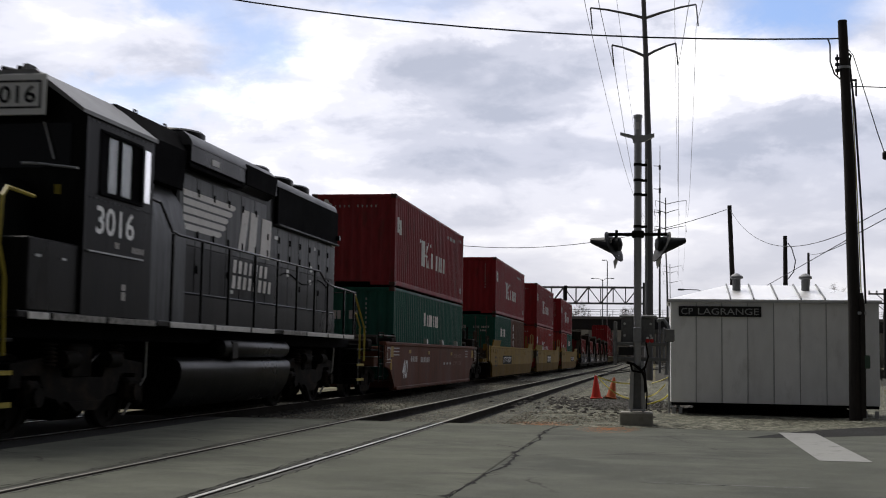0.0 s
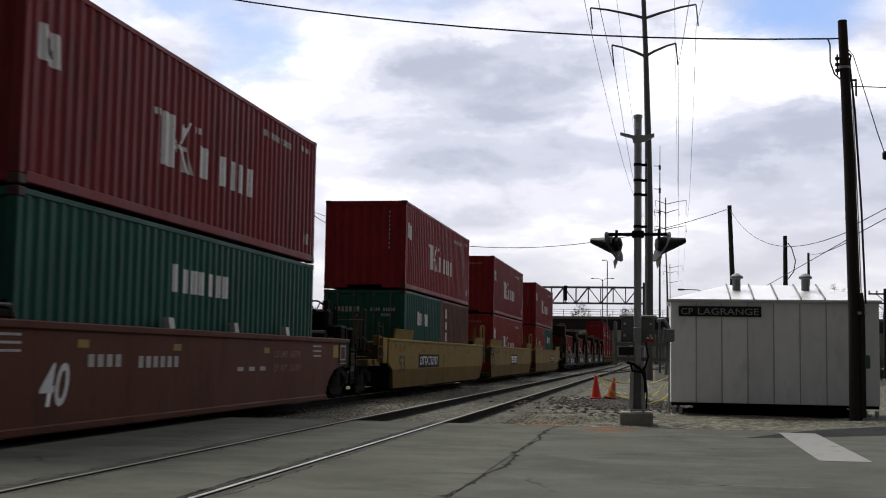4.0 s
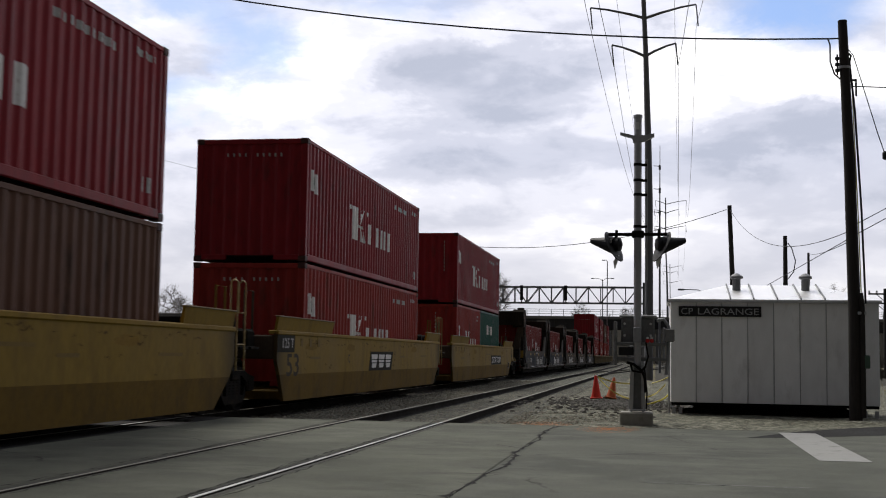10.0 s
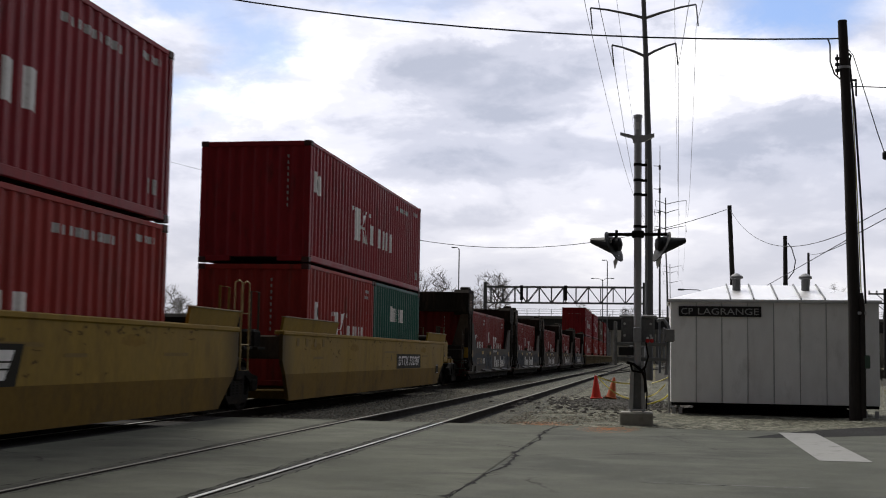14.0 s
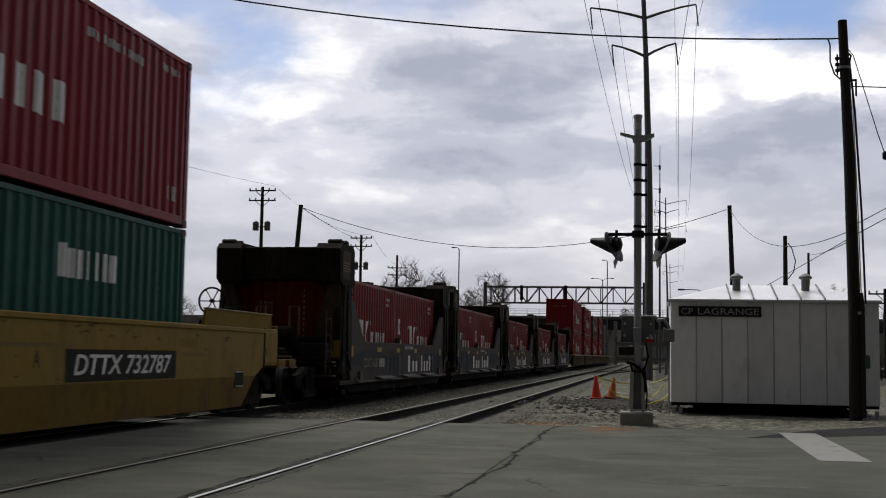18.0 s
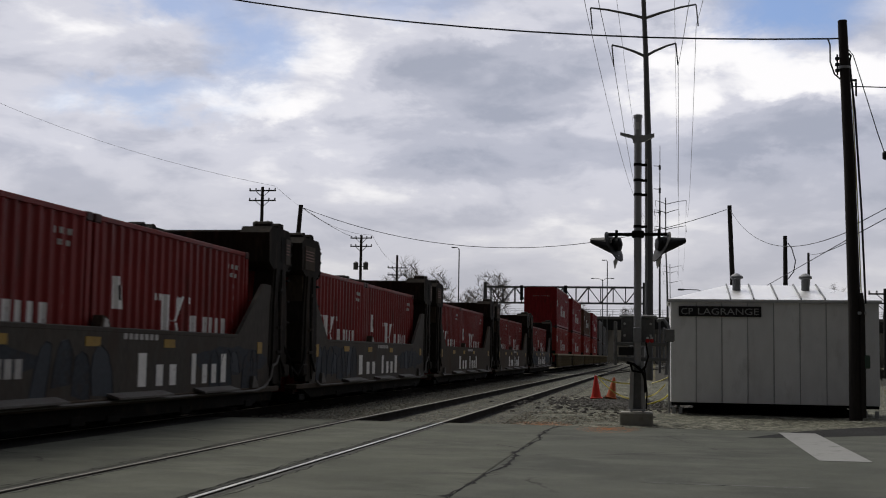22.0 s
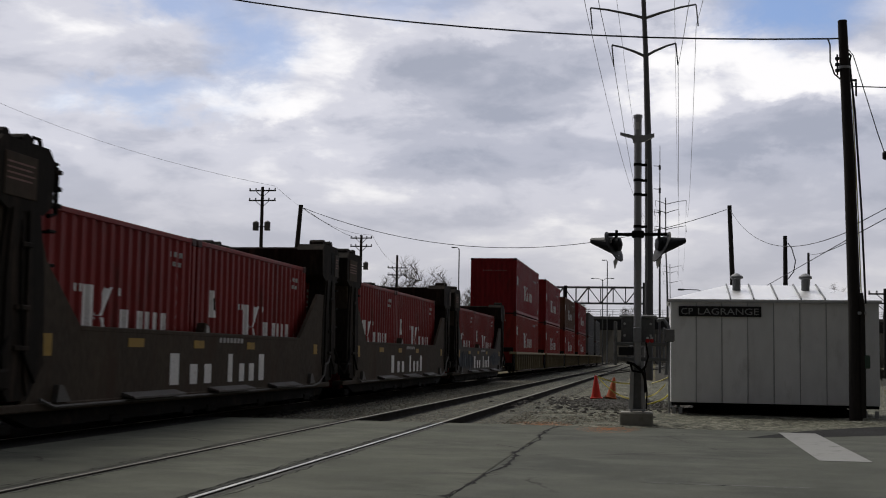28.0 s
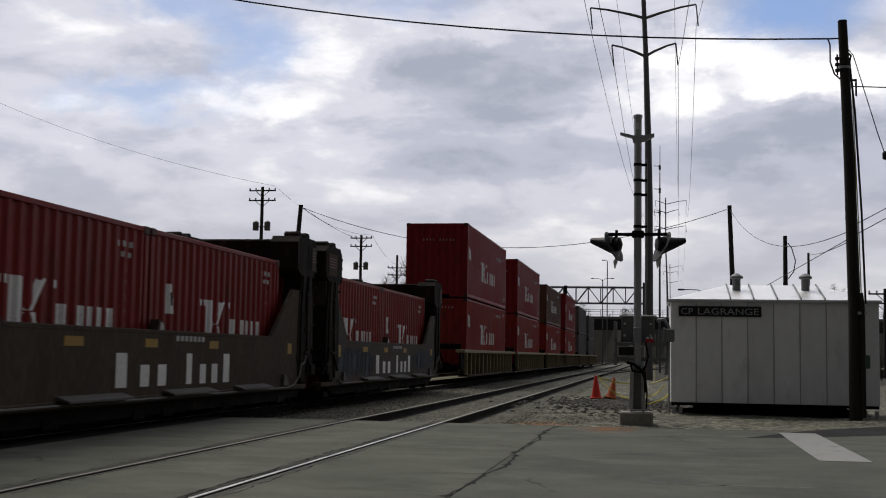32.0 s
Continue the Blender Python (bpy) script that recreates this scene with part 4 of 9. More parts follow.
def near_pole():
    ob = thing("utility_pole", pose(3.82, 24.7, 0), "dark weathered wooden utility pole in front of the shed", "pole")
    g = Geo().tube([(0.0, 0, -0.1), (0.0, 0, 2.0), (-0.06, 0, 5.0), (-0.16, 0, 7.83)], [0.128, 0.122, 0.108, 0.09], 16)
    part("shaft", g, pole_wood, ob, smooth=True)
    part("conduit", Geo().tube([(0.13, -0.1, 0), (0.13, -0.1, 2.1), (0.1, -0.1, 2.4)], 0.05, 8), pole_wood, ob)
    part("riser", Geo().tube([(0.21, 0.02, 2.2), (0.16, 0.02, 4.0), (0.06, 0.02, 6.0), (-0.03, 0.02, 7.0), (0.0, 0.02, 7.12), (-0.08, 0.02, 7.2)], 0.022, 6), wire_black, ob)
    part("riser", Geo().tube([(0.14, 0.06, 2.3), (0.1, 0.06, 4.0), (0.02, 0.06, 6.4)], 0.012, 6), tape_yellow, ob)
    part("pole_band", Geo().lathe([(0.12, 0), (0.118, 0.05)], (-0.13, 0, 6.85), n=14), galvanised, ob)
    ins = Geo()
    for z in (6.78, 6.9, 7.02):
        ins.lathe([(0.02, 0), (0.045, 0.01), (0.045, 0.06), (0.02, 0.07)], (-0.27, -0.04, z), n=10)
    ins.box(-0.285, -0.255, -0.05, -0.03, 6.72, 7.14)
    part("insulator_rack", ins, wire_black, ob)
    part("bracket", Geo().box(-0.02, 0.1, -0.02, 0.02, 6.6, 6.64).box(0.07, 0.1, -0.02, 0.02, 6.3, 6.64), wire_black, ob)
    part("meter_box", Geo().box(0.12, 0.26, -0.14, -0.02, 0.94, 1.2, 0.02), green_box, ob, "small green box strapped to the pole")
    part("conduit_clamp", Geo().box(0.04, 0.2, -0.14, -0.06, 1.98, 2.04, 0.01), galvanised, ob)
    # overhead cables at this pole
    pts = [(3.38 - d, 24.7, 7.47 + 0.014 * d + 0.0069 * d * d) for d in [k * 1.2 for k in range(21)]]
    single("service_drop", Geo().tube([(3.64, 24.7, 7.47)] + pts, 0.017, 6), wire_black, "thick black cable crossing high over the tracks", "cable", "cables", smooth=True)
    single("drip_loop", Geo().tube([(3.38, 24.7, 7.47), (3.42, 24.7, 7.35), (3.42, 24.7, 7.0), (3.5, 24.7, 6.75), (3.66, 24.7, 6.6)], 0.016, 6), wire_black, "black cable loop hanging beside the pole", "cable", "cables", smooth=True)
    cable("cable", [(3.8, 24.7, 6.5), (9.0, 25.5, 6.55)], 0.012, wire_black, "thin cable running from the pole", 0.05)
    single("guy_wire", Geo().tube([(3.76, 24.7, 7.25), (3.86, 24.7, 7.12), (4.3, 24.7, 5.55), (4.44, 24.7, 5.1)], 0.01, 5).lathe([(0.02, 0), (0.05, 0.03), (0.05, 0.14), (0.02, 0.17)], (4.43, 24.7, 5.02), n=10), wire_black, "thin guy wire with a black strain insulator", "cable", "cables")


near_pole()


# ---- the crossing signal, seen from behind ----
def crossing_signal():
    x, y = -0.28, 21.0
    ob = thing("crossing_signal", pose(x, y, 0), "galvanised crossing signal mast with hooded flashers on a concrete base", "signal")
    part("base", Geo().box(-0.31, 0.24, -0.25, 0.28, -0.1, 0.17, 0.02), plinth_concrete, ob, "rough concrete foundation block")
    g = Geo().box(-0.16, 0.12, -0.14, 0.14, 0.19, 0.215, 0.005)
    for a in (-0.12, 0.08):
        for b in (-0.1, 0.1):
            g.cyl((a, b, 0.17), (a, b, 0.27), 0.018, 6)
    part("base_plate", g, galvanised, ob)
    part("pedestal", Geo().prism([(-0.1, 0.215), (0.06, 0.215), (0.05, 0.98), (-0.09, 0.98)], "y", -0.02, 0.1), box_grey, ob)
    for a, b in ((-0.16, -0.09), (0.05, 0.12)):
        part("pedestal_leg", Geo().prism([(a, 0.215), (b, 0.215), (b * 0.8 - 0.005, 1.0), (a * 0.8 - 0.005, 1.0)], "y", -0.11, 0.11), galvanised, ob)
    part("mast", Geo().cyl((-0.02, 0, 0.95), (-0.02, 0, 5.0), 0.066, 18), galvanised, ob, "tall galvanised steel mast", smooth=True)
    cap = Geo().lathe([(0.066, 0), (0.064, 0.02), (0.068, 0.24), (0.078, 0.25), (0.078, 0.3), (0.02, 0.32)], (-0.02, 0, 4.96), n=16)
    part("mast_top", cap, galvanised, ob, smooth=True)
    part("mast_opening", Geo().box(-0.055, 0.0, -0.075, -0.06, 5.0, 5.13, 0.01), plate_light, ob)
    part("top_bracket", Geo().prism([(-0.32, 4.92), (-0.12, 4.86), (-0.1, 4.78), (0.1, 4.8), (0.26, 4.88), (0.26, 4.93), (0.1, 4.9), (-0.1, 4.9), (-0.32, 4.96)], "y", -0.06, 0.06), galvanised, ob)
    for z in (3.3, 3.85, 4.1, 4.37):
        part("band", Geo().lathe([(0.066, 0), (0.073, 0.005), (0.073, 0.045), (0.066, 0.05)], (-0.02, 0, z), n=16).box(0.04, 0.14, -0.03, 0.03, z, z + 0.04), dark_steel, ob)
    part("cable_pipe", Geo().tube([(0.14, 0.02, 2.4), (0.14, 0.02, 4.5)], 0.014, 6), galvanised, ob)
    part("crossarm", Geo().cyl((-0.52, 0, 3.19), (0.48, 0, 3.19), 0.03, 10).box(-0.12, 0.09, -0.09, 0.09, 3.13, 3.25, 0.02), dark_steel, ob)
    for s in (-1, 1):
        cx = -0.02 + s * 0.36
        # lamp head: background disc seen nearly edge on, and a long visor
        lamp = part("lamp_head", Geo().lathe([(0.02, -0.05), (0.1, -0.045), (0.12, 0.0), (0.12, 0.06), (0.03, 0.1)], (0, 0, 0), "x", 16), lamp_black, ob, "black flasher head", at=pose(cx, 0.02, 3.02, 0, 0, 20 if s > 0 else -20))
        dm = pose(s * 0.05, 0, -0.04, 0, s * 26, 0)
        part("background", Geo().lathe([(0.02, -0.012), (0.28, -0.008), (0.29, 0.0), (0.28, 0.008), (0.02, 0.012)], (0, 0, 0), "x", 24), lamp_face, lamp, "round dark background disc", at=dm)
        hood = Geo()
        ring = [(math.cos(a), math.sin(a)) for a in [math.pi * (-0.3 + 1.6 * i / 12) for i in range(13)]]
        pts = []
        for py, pz in ring:
            root, tip = (py * 0.17, pz * 0.17 - 0.04), (py * 0.1, pz * 0.055 + 0.07)
            pts += [(s * 0.03, *root), (s * 0.45, *tip), (s * 0.03, root[0] * 0.94, root[1] * 0.94), (s * 0.45, tip[0] * 0.92, tip[1] - 0.004 * pz)]
        f = []
        for i in range(12):
            k = 4 * i
            f += [(k, k + 4, k + 5, k + 1), (k + 2, k + 3, k + 7, k + 6), (k + 1, k + 5, k + 7, k + 3), (k, k + 2, k + 6, k + 4)]
        hood.put(pts, f + [(0, 1, 3, 2), (48, 50, 51, 49)])
        part("visor", hood, lamp_black, lamp, "long black visor")
        part("lens", Geo().lathe([(0.02, 0), (0.11, 0.0), (0.1, 0.02), (0.02, 0.03)], (s * 0.06, 0, 0), "x", 18), lens_glass, lamp)
        part("pale_edge", Geo().prism([(-0.03, -0.42), (0.05, -0.2), (0.02, -0.18), (-0.05, -0.3)], "y", -0.02, 0.02), plate_light, lamp)
        part("bracket", Geo().cyl((cx, 0, 3.02), (cx, 0, 3.26), 0.025, 8), dark_steel, ob)
    # relay boxes and gate gear
    part("junction_box", Geo().box(-0.3, -0.03, 0.1, 0.42, 1.3, 1.79, 0.03), box_grey, ob, "dark grey mechanism box")
    part("junction_box", Geo().box(-0.01, 0.27, 0.1, 0.42, 1.3, 1.76, 0.03), box_grey, ob, "dark grey mechanism box")
    part("box_rim", Geo().box(-0.33, 0.3, 0.07, 0.45, 1.77, 1.81, 0.01), galvanised, ob)
    part("box_cover", Geo().box(-0.09, 0.04, -0.09, -0.065, 1.34, 1.6, 0.01), dull_galv, ob)
    g = Geo()
    for z in (1.03, 1.285):
        g.box(-0.43, 0.48, -0.03, 0.03, z, z + 0.06, 0.01)
    part("gate_support", g, box_grey, ob)
    part("counterweight", Geo().box(-0.34, 0.05, 0.06, 0.3, 1.12, 1.26, 0.01), lamp_face, ob)
    for bx in (-0.24, 0.2):
        for bz in (1.46, 1.66):
            part("box_bolt", Geo().cyl((bx, 0.085, bz), (bx, 0.1, bz), 0.022, 8), plate_light, ob)
    part("gate_arm_root", Geo().tube([(-0.2, -0.14, 1.0), (-0.08, -0.14, 0.97), (0.06, -0.14, 0.86), (0.11, -0.14, 0.72), (0.12, -0.12, 0.5)], 0.024, 8), dark_steel, ob, smooth=True)
    for dx in (0.15, 0.22):
        part("lamp_cap", Geo().cyl((dx, -0.11, 1.405), (dx, -0.11, 1.43), 0.022, 8), plate_light, ob)
    part("side_plate", Geo().box(-0.42, -0.37, -0.1, 0.3, 0.95, 1.7, 0.01), box_grey, ob)
    part("side_plate", Geo().box(0.4, 0.44, 0.0, 0.3, 1.05, 1.6, 0.01), dull_galv, ob)
    part("conduit_bend", Geo().tube([(0.3, 0.1, 1.72), (0.42, 0.12, 1.74), (0.5, 0.12, 1.62), (0.5, 0.12, 1.2), (0.46, 0.12, 0.8)], 0.03, 8), dull_galv, ob, smooth=True)
    part("junction_box", Geo().box(0.43, 0.6, -0.02, 0.16, 1.36, 1.58, 0.015), box_grey, ob)
    for dx in (0.15, 0.22):
        part("gate_lamp", Geo().cyl((dx, -0.14, 1.37), (dx, -0.08, 1.37), 0.035, 10), red_plastic, ob, "small red gate lamp")
    part("lamp_cable", Geo().tube([(0.12, -0.1, 1.35), (0.16, -0.12, 1.1), (0.1, -0.12, 0.9), (0.14, -0.08, 0.5), (0.13, -0.05, 0.22)], 0.013, 8), dark_steel, ob)
    part("hose_loop", Geo().tube([(-0.14, -0.08, 1.0), (-0.1, -0.14, 0.86), (0.04, -0.15, 0.84), (0.12, -0.1, 0.95)], 0.018, 8), dark_steel, ob)


crossing_signal()


# ---- cones, tape, hose ----
def cone(x, y, h, mat, label, lean=0.0):
    ob = thing("traffic_cone", pose(x, y, -0.035, lean, -lean * 1.3), label, "cone", "cones")
    part("base", Geo().box(-0.17, 0.17, -0.17, 0.17, 0.0, 0.035, 0.015), mat, ob)
    part("body", Geo().lathe([(0.14, 0.03), (0.13, 0.06), (0.035, h - 0.02), (0.025, h), (0.01, h)], n=20), mat, ob, smooth=True)


cone(-1.58, 33.4, 0.62, cone_orange, "bright orange traffic cone on the gravel", 1)
cone(-1.19, 33.4, 0.58, cone_dull, "faded orange traffic cone on the gravel", -7)
g = Geo()


def ribbon(g, pts, w):
    out = []
    for i, p in enumerate(pts):
        t = 0.6 * math.sin(i * 0.9)
        out += [(p[0], p[1] - 0.012 * t, p[2] - w / 2), (p[0] + 0.01 * t, p[1] + 0.012 * t, p[2] + w / 2)]
    g.put(out, [(2 * i, 2 * i + 2, 2 * i + 3, 2 * i + 1) for i in range(len(pts) - 1)])


def hang(a, b, sag, n=14):
    return [(a[0] + (b[0] - a[0]) * i / n, a[1] + (b[1] - a[1]) * i / n, a[2] + (b[2] - a[2]) * i / n - sag * 4 * i / n * (1 - i / n)) for i in range(n + 1)]


ribbon(g, hang((-1.55, 33.3, 0.56), (-0.3, 32.6, 0.44), 0.1), 0.04)
ribbon(g, hang((-1.5, 33.3, 0.5), (-0.45, 31.5, 0.02), 0.14), 0.04)
ribbon(g, hang((-0.35, 31.5, 0.1), (0.22, 27.6, 0.5), 0.1), 0.04)
single("caution_tape", g, tape_yellow, "slack yellow caution tape between the cones and the mast", "tape")
single("hose", Geo().tube([(0.29, 26.2, 0.34), (0.2, 26.1, 0.25), (0.08, 26.0, 0.19), (-0.1, 26.0, 0.13), (-0.3, 26.1, 0.1), (-0.45, 26.6, -0.02)], 0.018, 8), hose_yellow, "yellow hose lying by the shed corner", "hose", smooth=True)
cable("marking_rope", [(-0.1, 36.0, 0.35), (0.6, 33.0, 0.75)], 0.02, tape_yellow, "yellow rope behind the signal", 0.05)
single("litter", Geo().box(-2.43, -2.25, 25.0, 25.1, -0.13, -0.05, 0.01), plate_light, "small pale piece of litter on the ballast", "litter")


# ---- steel towers along the line ----
def tower(x, y, k, lower_pairs, label):
    """A slender steel pole with curved arms; k scales nothing but names the arm heights."""
    ob = thing("transmission_tower", pose(x, y, 0), label, "tower", "transmission towers")
    h = 25.0 if lower_pairs == 2 else 33.0
    part("shaft", Geo().tube([(0.045, 0, -0.2), (0.058, 0, 4), (0.045, 0, 10), (0.0, 0, 13.5), (-0.134, 0, 18.45), (-0.28, 0, 22), (-0.36, 0, h)], [0.24, 0.235, 0.225, 0.19, 0.15, 0.13, 0.11], 12), tower_steel, ob, smooth=True)
    for z, a, b in k:
        for s, w in ((-1, a), (1, b)):
            x0 = -0.18
            pts = [(x0, 0, z), (x0 + s * w * 0.3, 0, z + 0.28), (x0 + s * w * 0.7, 0, z + 0.58), (x0 + s * w, 0, z + 0.72)]
            arm = part("arm", Geo().tube(pts, [0.09, 0.075, 0.06, 0.05], 8), tower_steel, ob, smooth=True)
            xi, zi = x0 + s * w, z + 0.7
            ins = Geo().tube([(xi + 0.006 * q, 0, zi - 0.066 * q) for q in range(20)], [0.03 + 0.018 * (q % 2) for q in range(20)], 8)
            part("insulator", ins, porcelain, arm)


tower(-0.42, 70, ((20.7, 3.15, 2.9), (18.45, 1.9, 1.75)), 2, "tall slender steel transmission tower with curved arms")
tower(2.33, 245, ((31.7, 2.2, 3.9), (29.9, 2.4, 2.4), (26.6, 2.3, 3.8)), 3, "distant steel transmission tower with curved arms")
tower(5.2, 420, ((31.7, 2.2, 3.9), (29.9, 2.4, 2.4), (26.6, 2.3, 3.8)), 3, "distant steel transmission tower with curved arms")
# conductors: from the span behind the camera over the first tower to the next
for xa, za, xb, zb, xn, zn in ((-3.72, 20.1, 0.2, 31.2, -0.3, 19.5), (2.3, 20.2, 6.0, 31.6, 2.2, 19.4), (-2.35, 17.8, 0.0, 29.6, -1.6, 19.3), (1.28, 17.9, 4.6, 29.5, 1.5, 19.4)):
    cable("power_line", [(xn, -60, zn), (xa, 70, za)], 0.015, wire_grey, "thin grey power line along the railway", 5.2, 30, "power lines")
    cable("power_line", [(xa, 70, za), (xb, 245, zb), (xb + 3, 420, zb)], 0.016, wire_grey, "thin grey power line along the railway", 6.0, 24, "power lines")
for xa, za, xb in ((-2.45, 23.6, -0.9), (1.05, 23.6, 4.5)):
    cable("power_line", [(xa - 0.6, -20, za), (xa, 70, za), (xb, 245, 33.5)], 0.013, wire_grey, "thin grey power line along the railway", 4.2, 20, "power lines")


def tall_mast():
    ob = thing("lattice_mast", pose(0.34, 100, 0), "thin distant steel mast with short side arms", "mast")
    part("shaft", Geo().tube([(0, 0, -0.3), (0, 0, 12), (0.02, 0, 18.4)], [0.1, 0.07, 0.02], 8), far_steel, ob)
    for z in (16.7, 14.8, 12.9, 11.5, 9.0):
        part("side_arm", Geo().cyl((0, 0, z), (-0.5, 0, z + 0.05), 0.03, 6).cyl((0.0, 0, z - 0.3), (0, 0, z + 0.1), 0.09, 8), far_steel, ob)


tall_mast()


def wood_pole(x, y, h, label, arms=(), arm=1.25, lean=0.0, cans=None, r=0.15):
    ob = thing("utility_pole", pose(x, y, -0.2), label, "pole", "distant poles")
    part("shaft", Geo().tube([(-lean * h, 0, 0), (-lean * h * 0.5, 0, h / 2), (0, 0, h)], [r * 1.15, r, r * 0.8], 10), far_pole, ob, smooth=True)
    for z in arms:
        g = Geo().box(-arm, arm, -0.06, 0.06, z - 0.06, z + 0.06, 0.01)
        g.tube([(-arm * 0.5, 0, z - 0.05), (0, 0, z - 0.6)], 0.03, 5).tube([(arm * 0.5, 0, z - 0.05), (0, 0, z - 0.6)], 0.03, 5)
        c = part("crossarm", g, far_pole, ob)
        for k in (-0.95, -0.5, 0.5, 0.95):
            part("insulator", Geo().lathe([(0.03, 0), (0.07, 0.04), (0.06, 0.16), (0.02, 0.2)], (k * arm, 0, z + 0.06), n=8), porcelain, c)
    if cans:
        for s in (-1, 1):
            part("transformer", Geo().lathe([(0.05, 0), (0.27, 0.02), (0.28, 0.75), (0.2, 0.82), (0.06, 0.9)], (s * 0.55, 0, cans), n=14), transformer_grey, ob, "grey pole-top transformer", smooth=True)
            part("bracket", Geo().box(min(0, s * 0.5), max(0, s * 0.5), -0.04, 0.04, cans + 0.3, cans + 0.4), far_pole, ob)
    return ob


wood_pole(-35.15, 105, 16.2, "distant wooden utility pole with two crossarms and transformers", (15.85, 14.95), 1.25, 0.0, 12.2, 0.17)
wood_pole(-31.5, 128, 14.1, "distant wooden utility pole with two crossarms and transformers", (13.75, 12.85), 1.2, 0.003, 10.3, 0.17)
wood_pole(-32.2, 150, 13.7, "distant wooden utility pole with low crossarms", (12.1, 11.2), 1.2, 0.0, None, 0.17)
wood_pole(-18.6, 62, 9.1, "leaning wooden utility pole behind the train", (), 1.0, 0.07, None, 0.14)
wood_pole(3.53, 60, 8.7, "wooden utility pole behind the shed", (), 1.0, -0.035, None, 0.13)
wood_pole(7.15, 70, 8.2, "wooden utility pole behind the shed", (), 1.0, 0.0, None, 0.14)
single("cable_loop", Geo().tube([(7.3, 70, 7.6), (7.5, 70, 7.3), (7.7, 70, 6.6), (7.6, 70, 6.0), (7.3, 70, 5.6)], 0.03, 5), wire_black, "cable loop on a pole", "cable", "cables")
wood_pole(16.9, 95, 6.7, "distant wooden utility pole with crossarms", (6.3, 5.6), 1.2, 0.0, None, 0.15)
LP = (-18.5, 62, 8.75)
cable("cable", [LP, (3.4, 60, 8.3)], 0.016, wire_black, "sagging cable across the railway", 2.0)
cable("cable", [(3.55, 60, 8.3), (3.68, 24.7, 3.59)], 0.009, wire_black, "sagging cable between poles", 0.87)
cable("cable", [(3.7, 24.75, 3.4), (7.2, 60, 6.15)], 0.009, wire_black, "cable from the near pole", 0.1)
cable("cable", [(3.68, 24.7, 3.44), (1.2, 95, 2.8)], 0.009, wire_black, "cable from the near pole", 0.1)
cable("cable", [(3.87, 24.75, 3.755), (7.5, 22.0, 5.86)], 0.009, wire_black, "cable from the near pole", 0.05)
cable("cable", [(3.87, 24.75, 3.555), (7.5, 22.0, 5.72)], 0.009, wire_black, "cable from the near pole", 0.05)
cable("cable", [LP, (-31.5, 128, 13.4)], 0.017, wire_black, "cable between distant poles", 0.25)
for dx, dz in ((1.2, 0.1),):
    cable("cable", [(-75.0 + dx, 105 + 12 * (dx > 0), 29.2), (-35.15 + dx, 105, 15.95 + dz), (-31.5 + dx, 128, 13.9), (-32.2 + dx, 150, 12.2)], 0.014, wire_grey, "thin cable between distant poles", 1.1, 20)


def street_lamp(x, y, h, label, reach=1.6, two=False):
    ob = thing("street_lamp", pose(x, y, -0.2), label, "lamp", "street lamps")
    part("post", Geo().tube([(0, 0, 0), (0, 0, h - 0.4), (0, 0, h)], [0.1, 0.08, 0.06], 8), far_steel, ob, smooth=True)
    for s in ((-1, 1) if two else (-1,)):
        arm = part("arm", Geo().tube([(0, 0, h - 0.2), (s * reach * 0.4, 0, h + 0.15), (s * reach, 0, h + 0.2)], 0.045, 6), far_steel, ob, smooth=True)
        part("lamp_head", Geo().box(min(s * reach, s * (reach + 0.6)), max(s * reach, s * (reach + 0.6)), -0.14, 0.14, h + 0.1, h + 0.26, 0.05), far_steel, arm)


street_lamp(-27.5, 170, 16.3, "tall grey street lamp beyond the tracks", 0.5)
street_lamp(-84.3, 160, 16.2, "tall grey street lamp beyond the tracks", 0.5)
street_lamp(-7.95, 205, 17.3, "tall grey street lamp on the overpass road", 0.3)
street_lamp(-9.1, 214, 14.8, "grey street lamp with two arms on the overpass road", 1.4, True)
street_lamp(4.6, 112, 7.3, "grey street lamp behind the shed", 2.0)
wood_pole(7.2, 60, 6.4, "short thin wooden post behind the shed", (), 1.0, 0.0, None, 0.07)


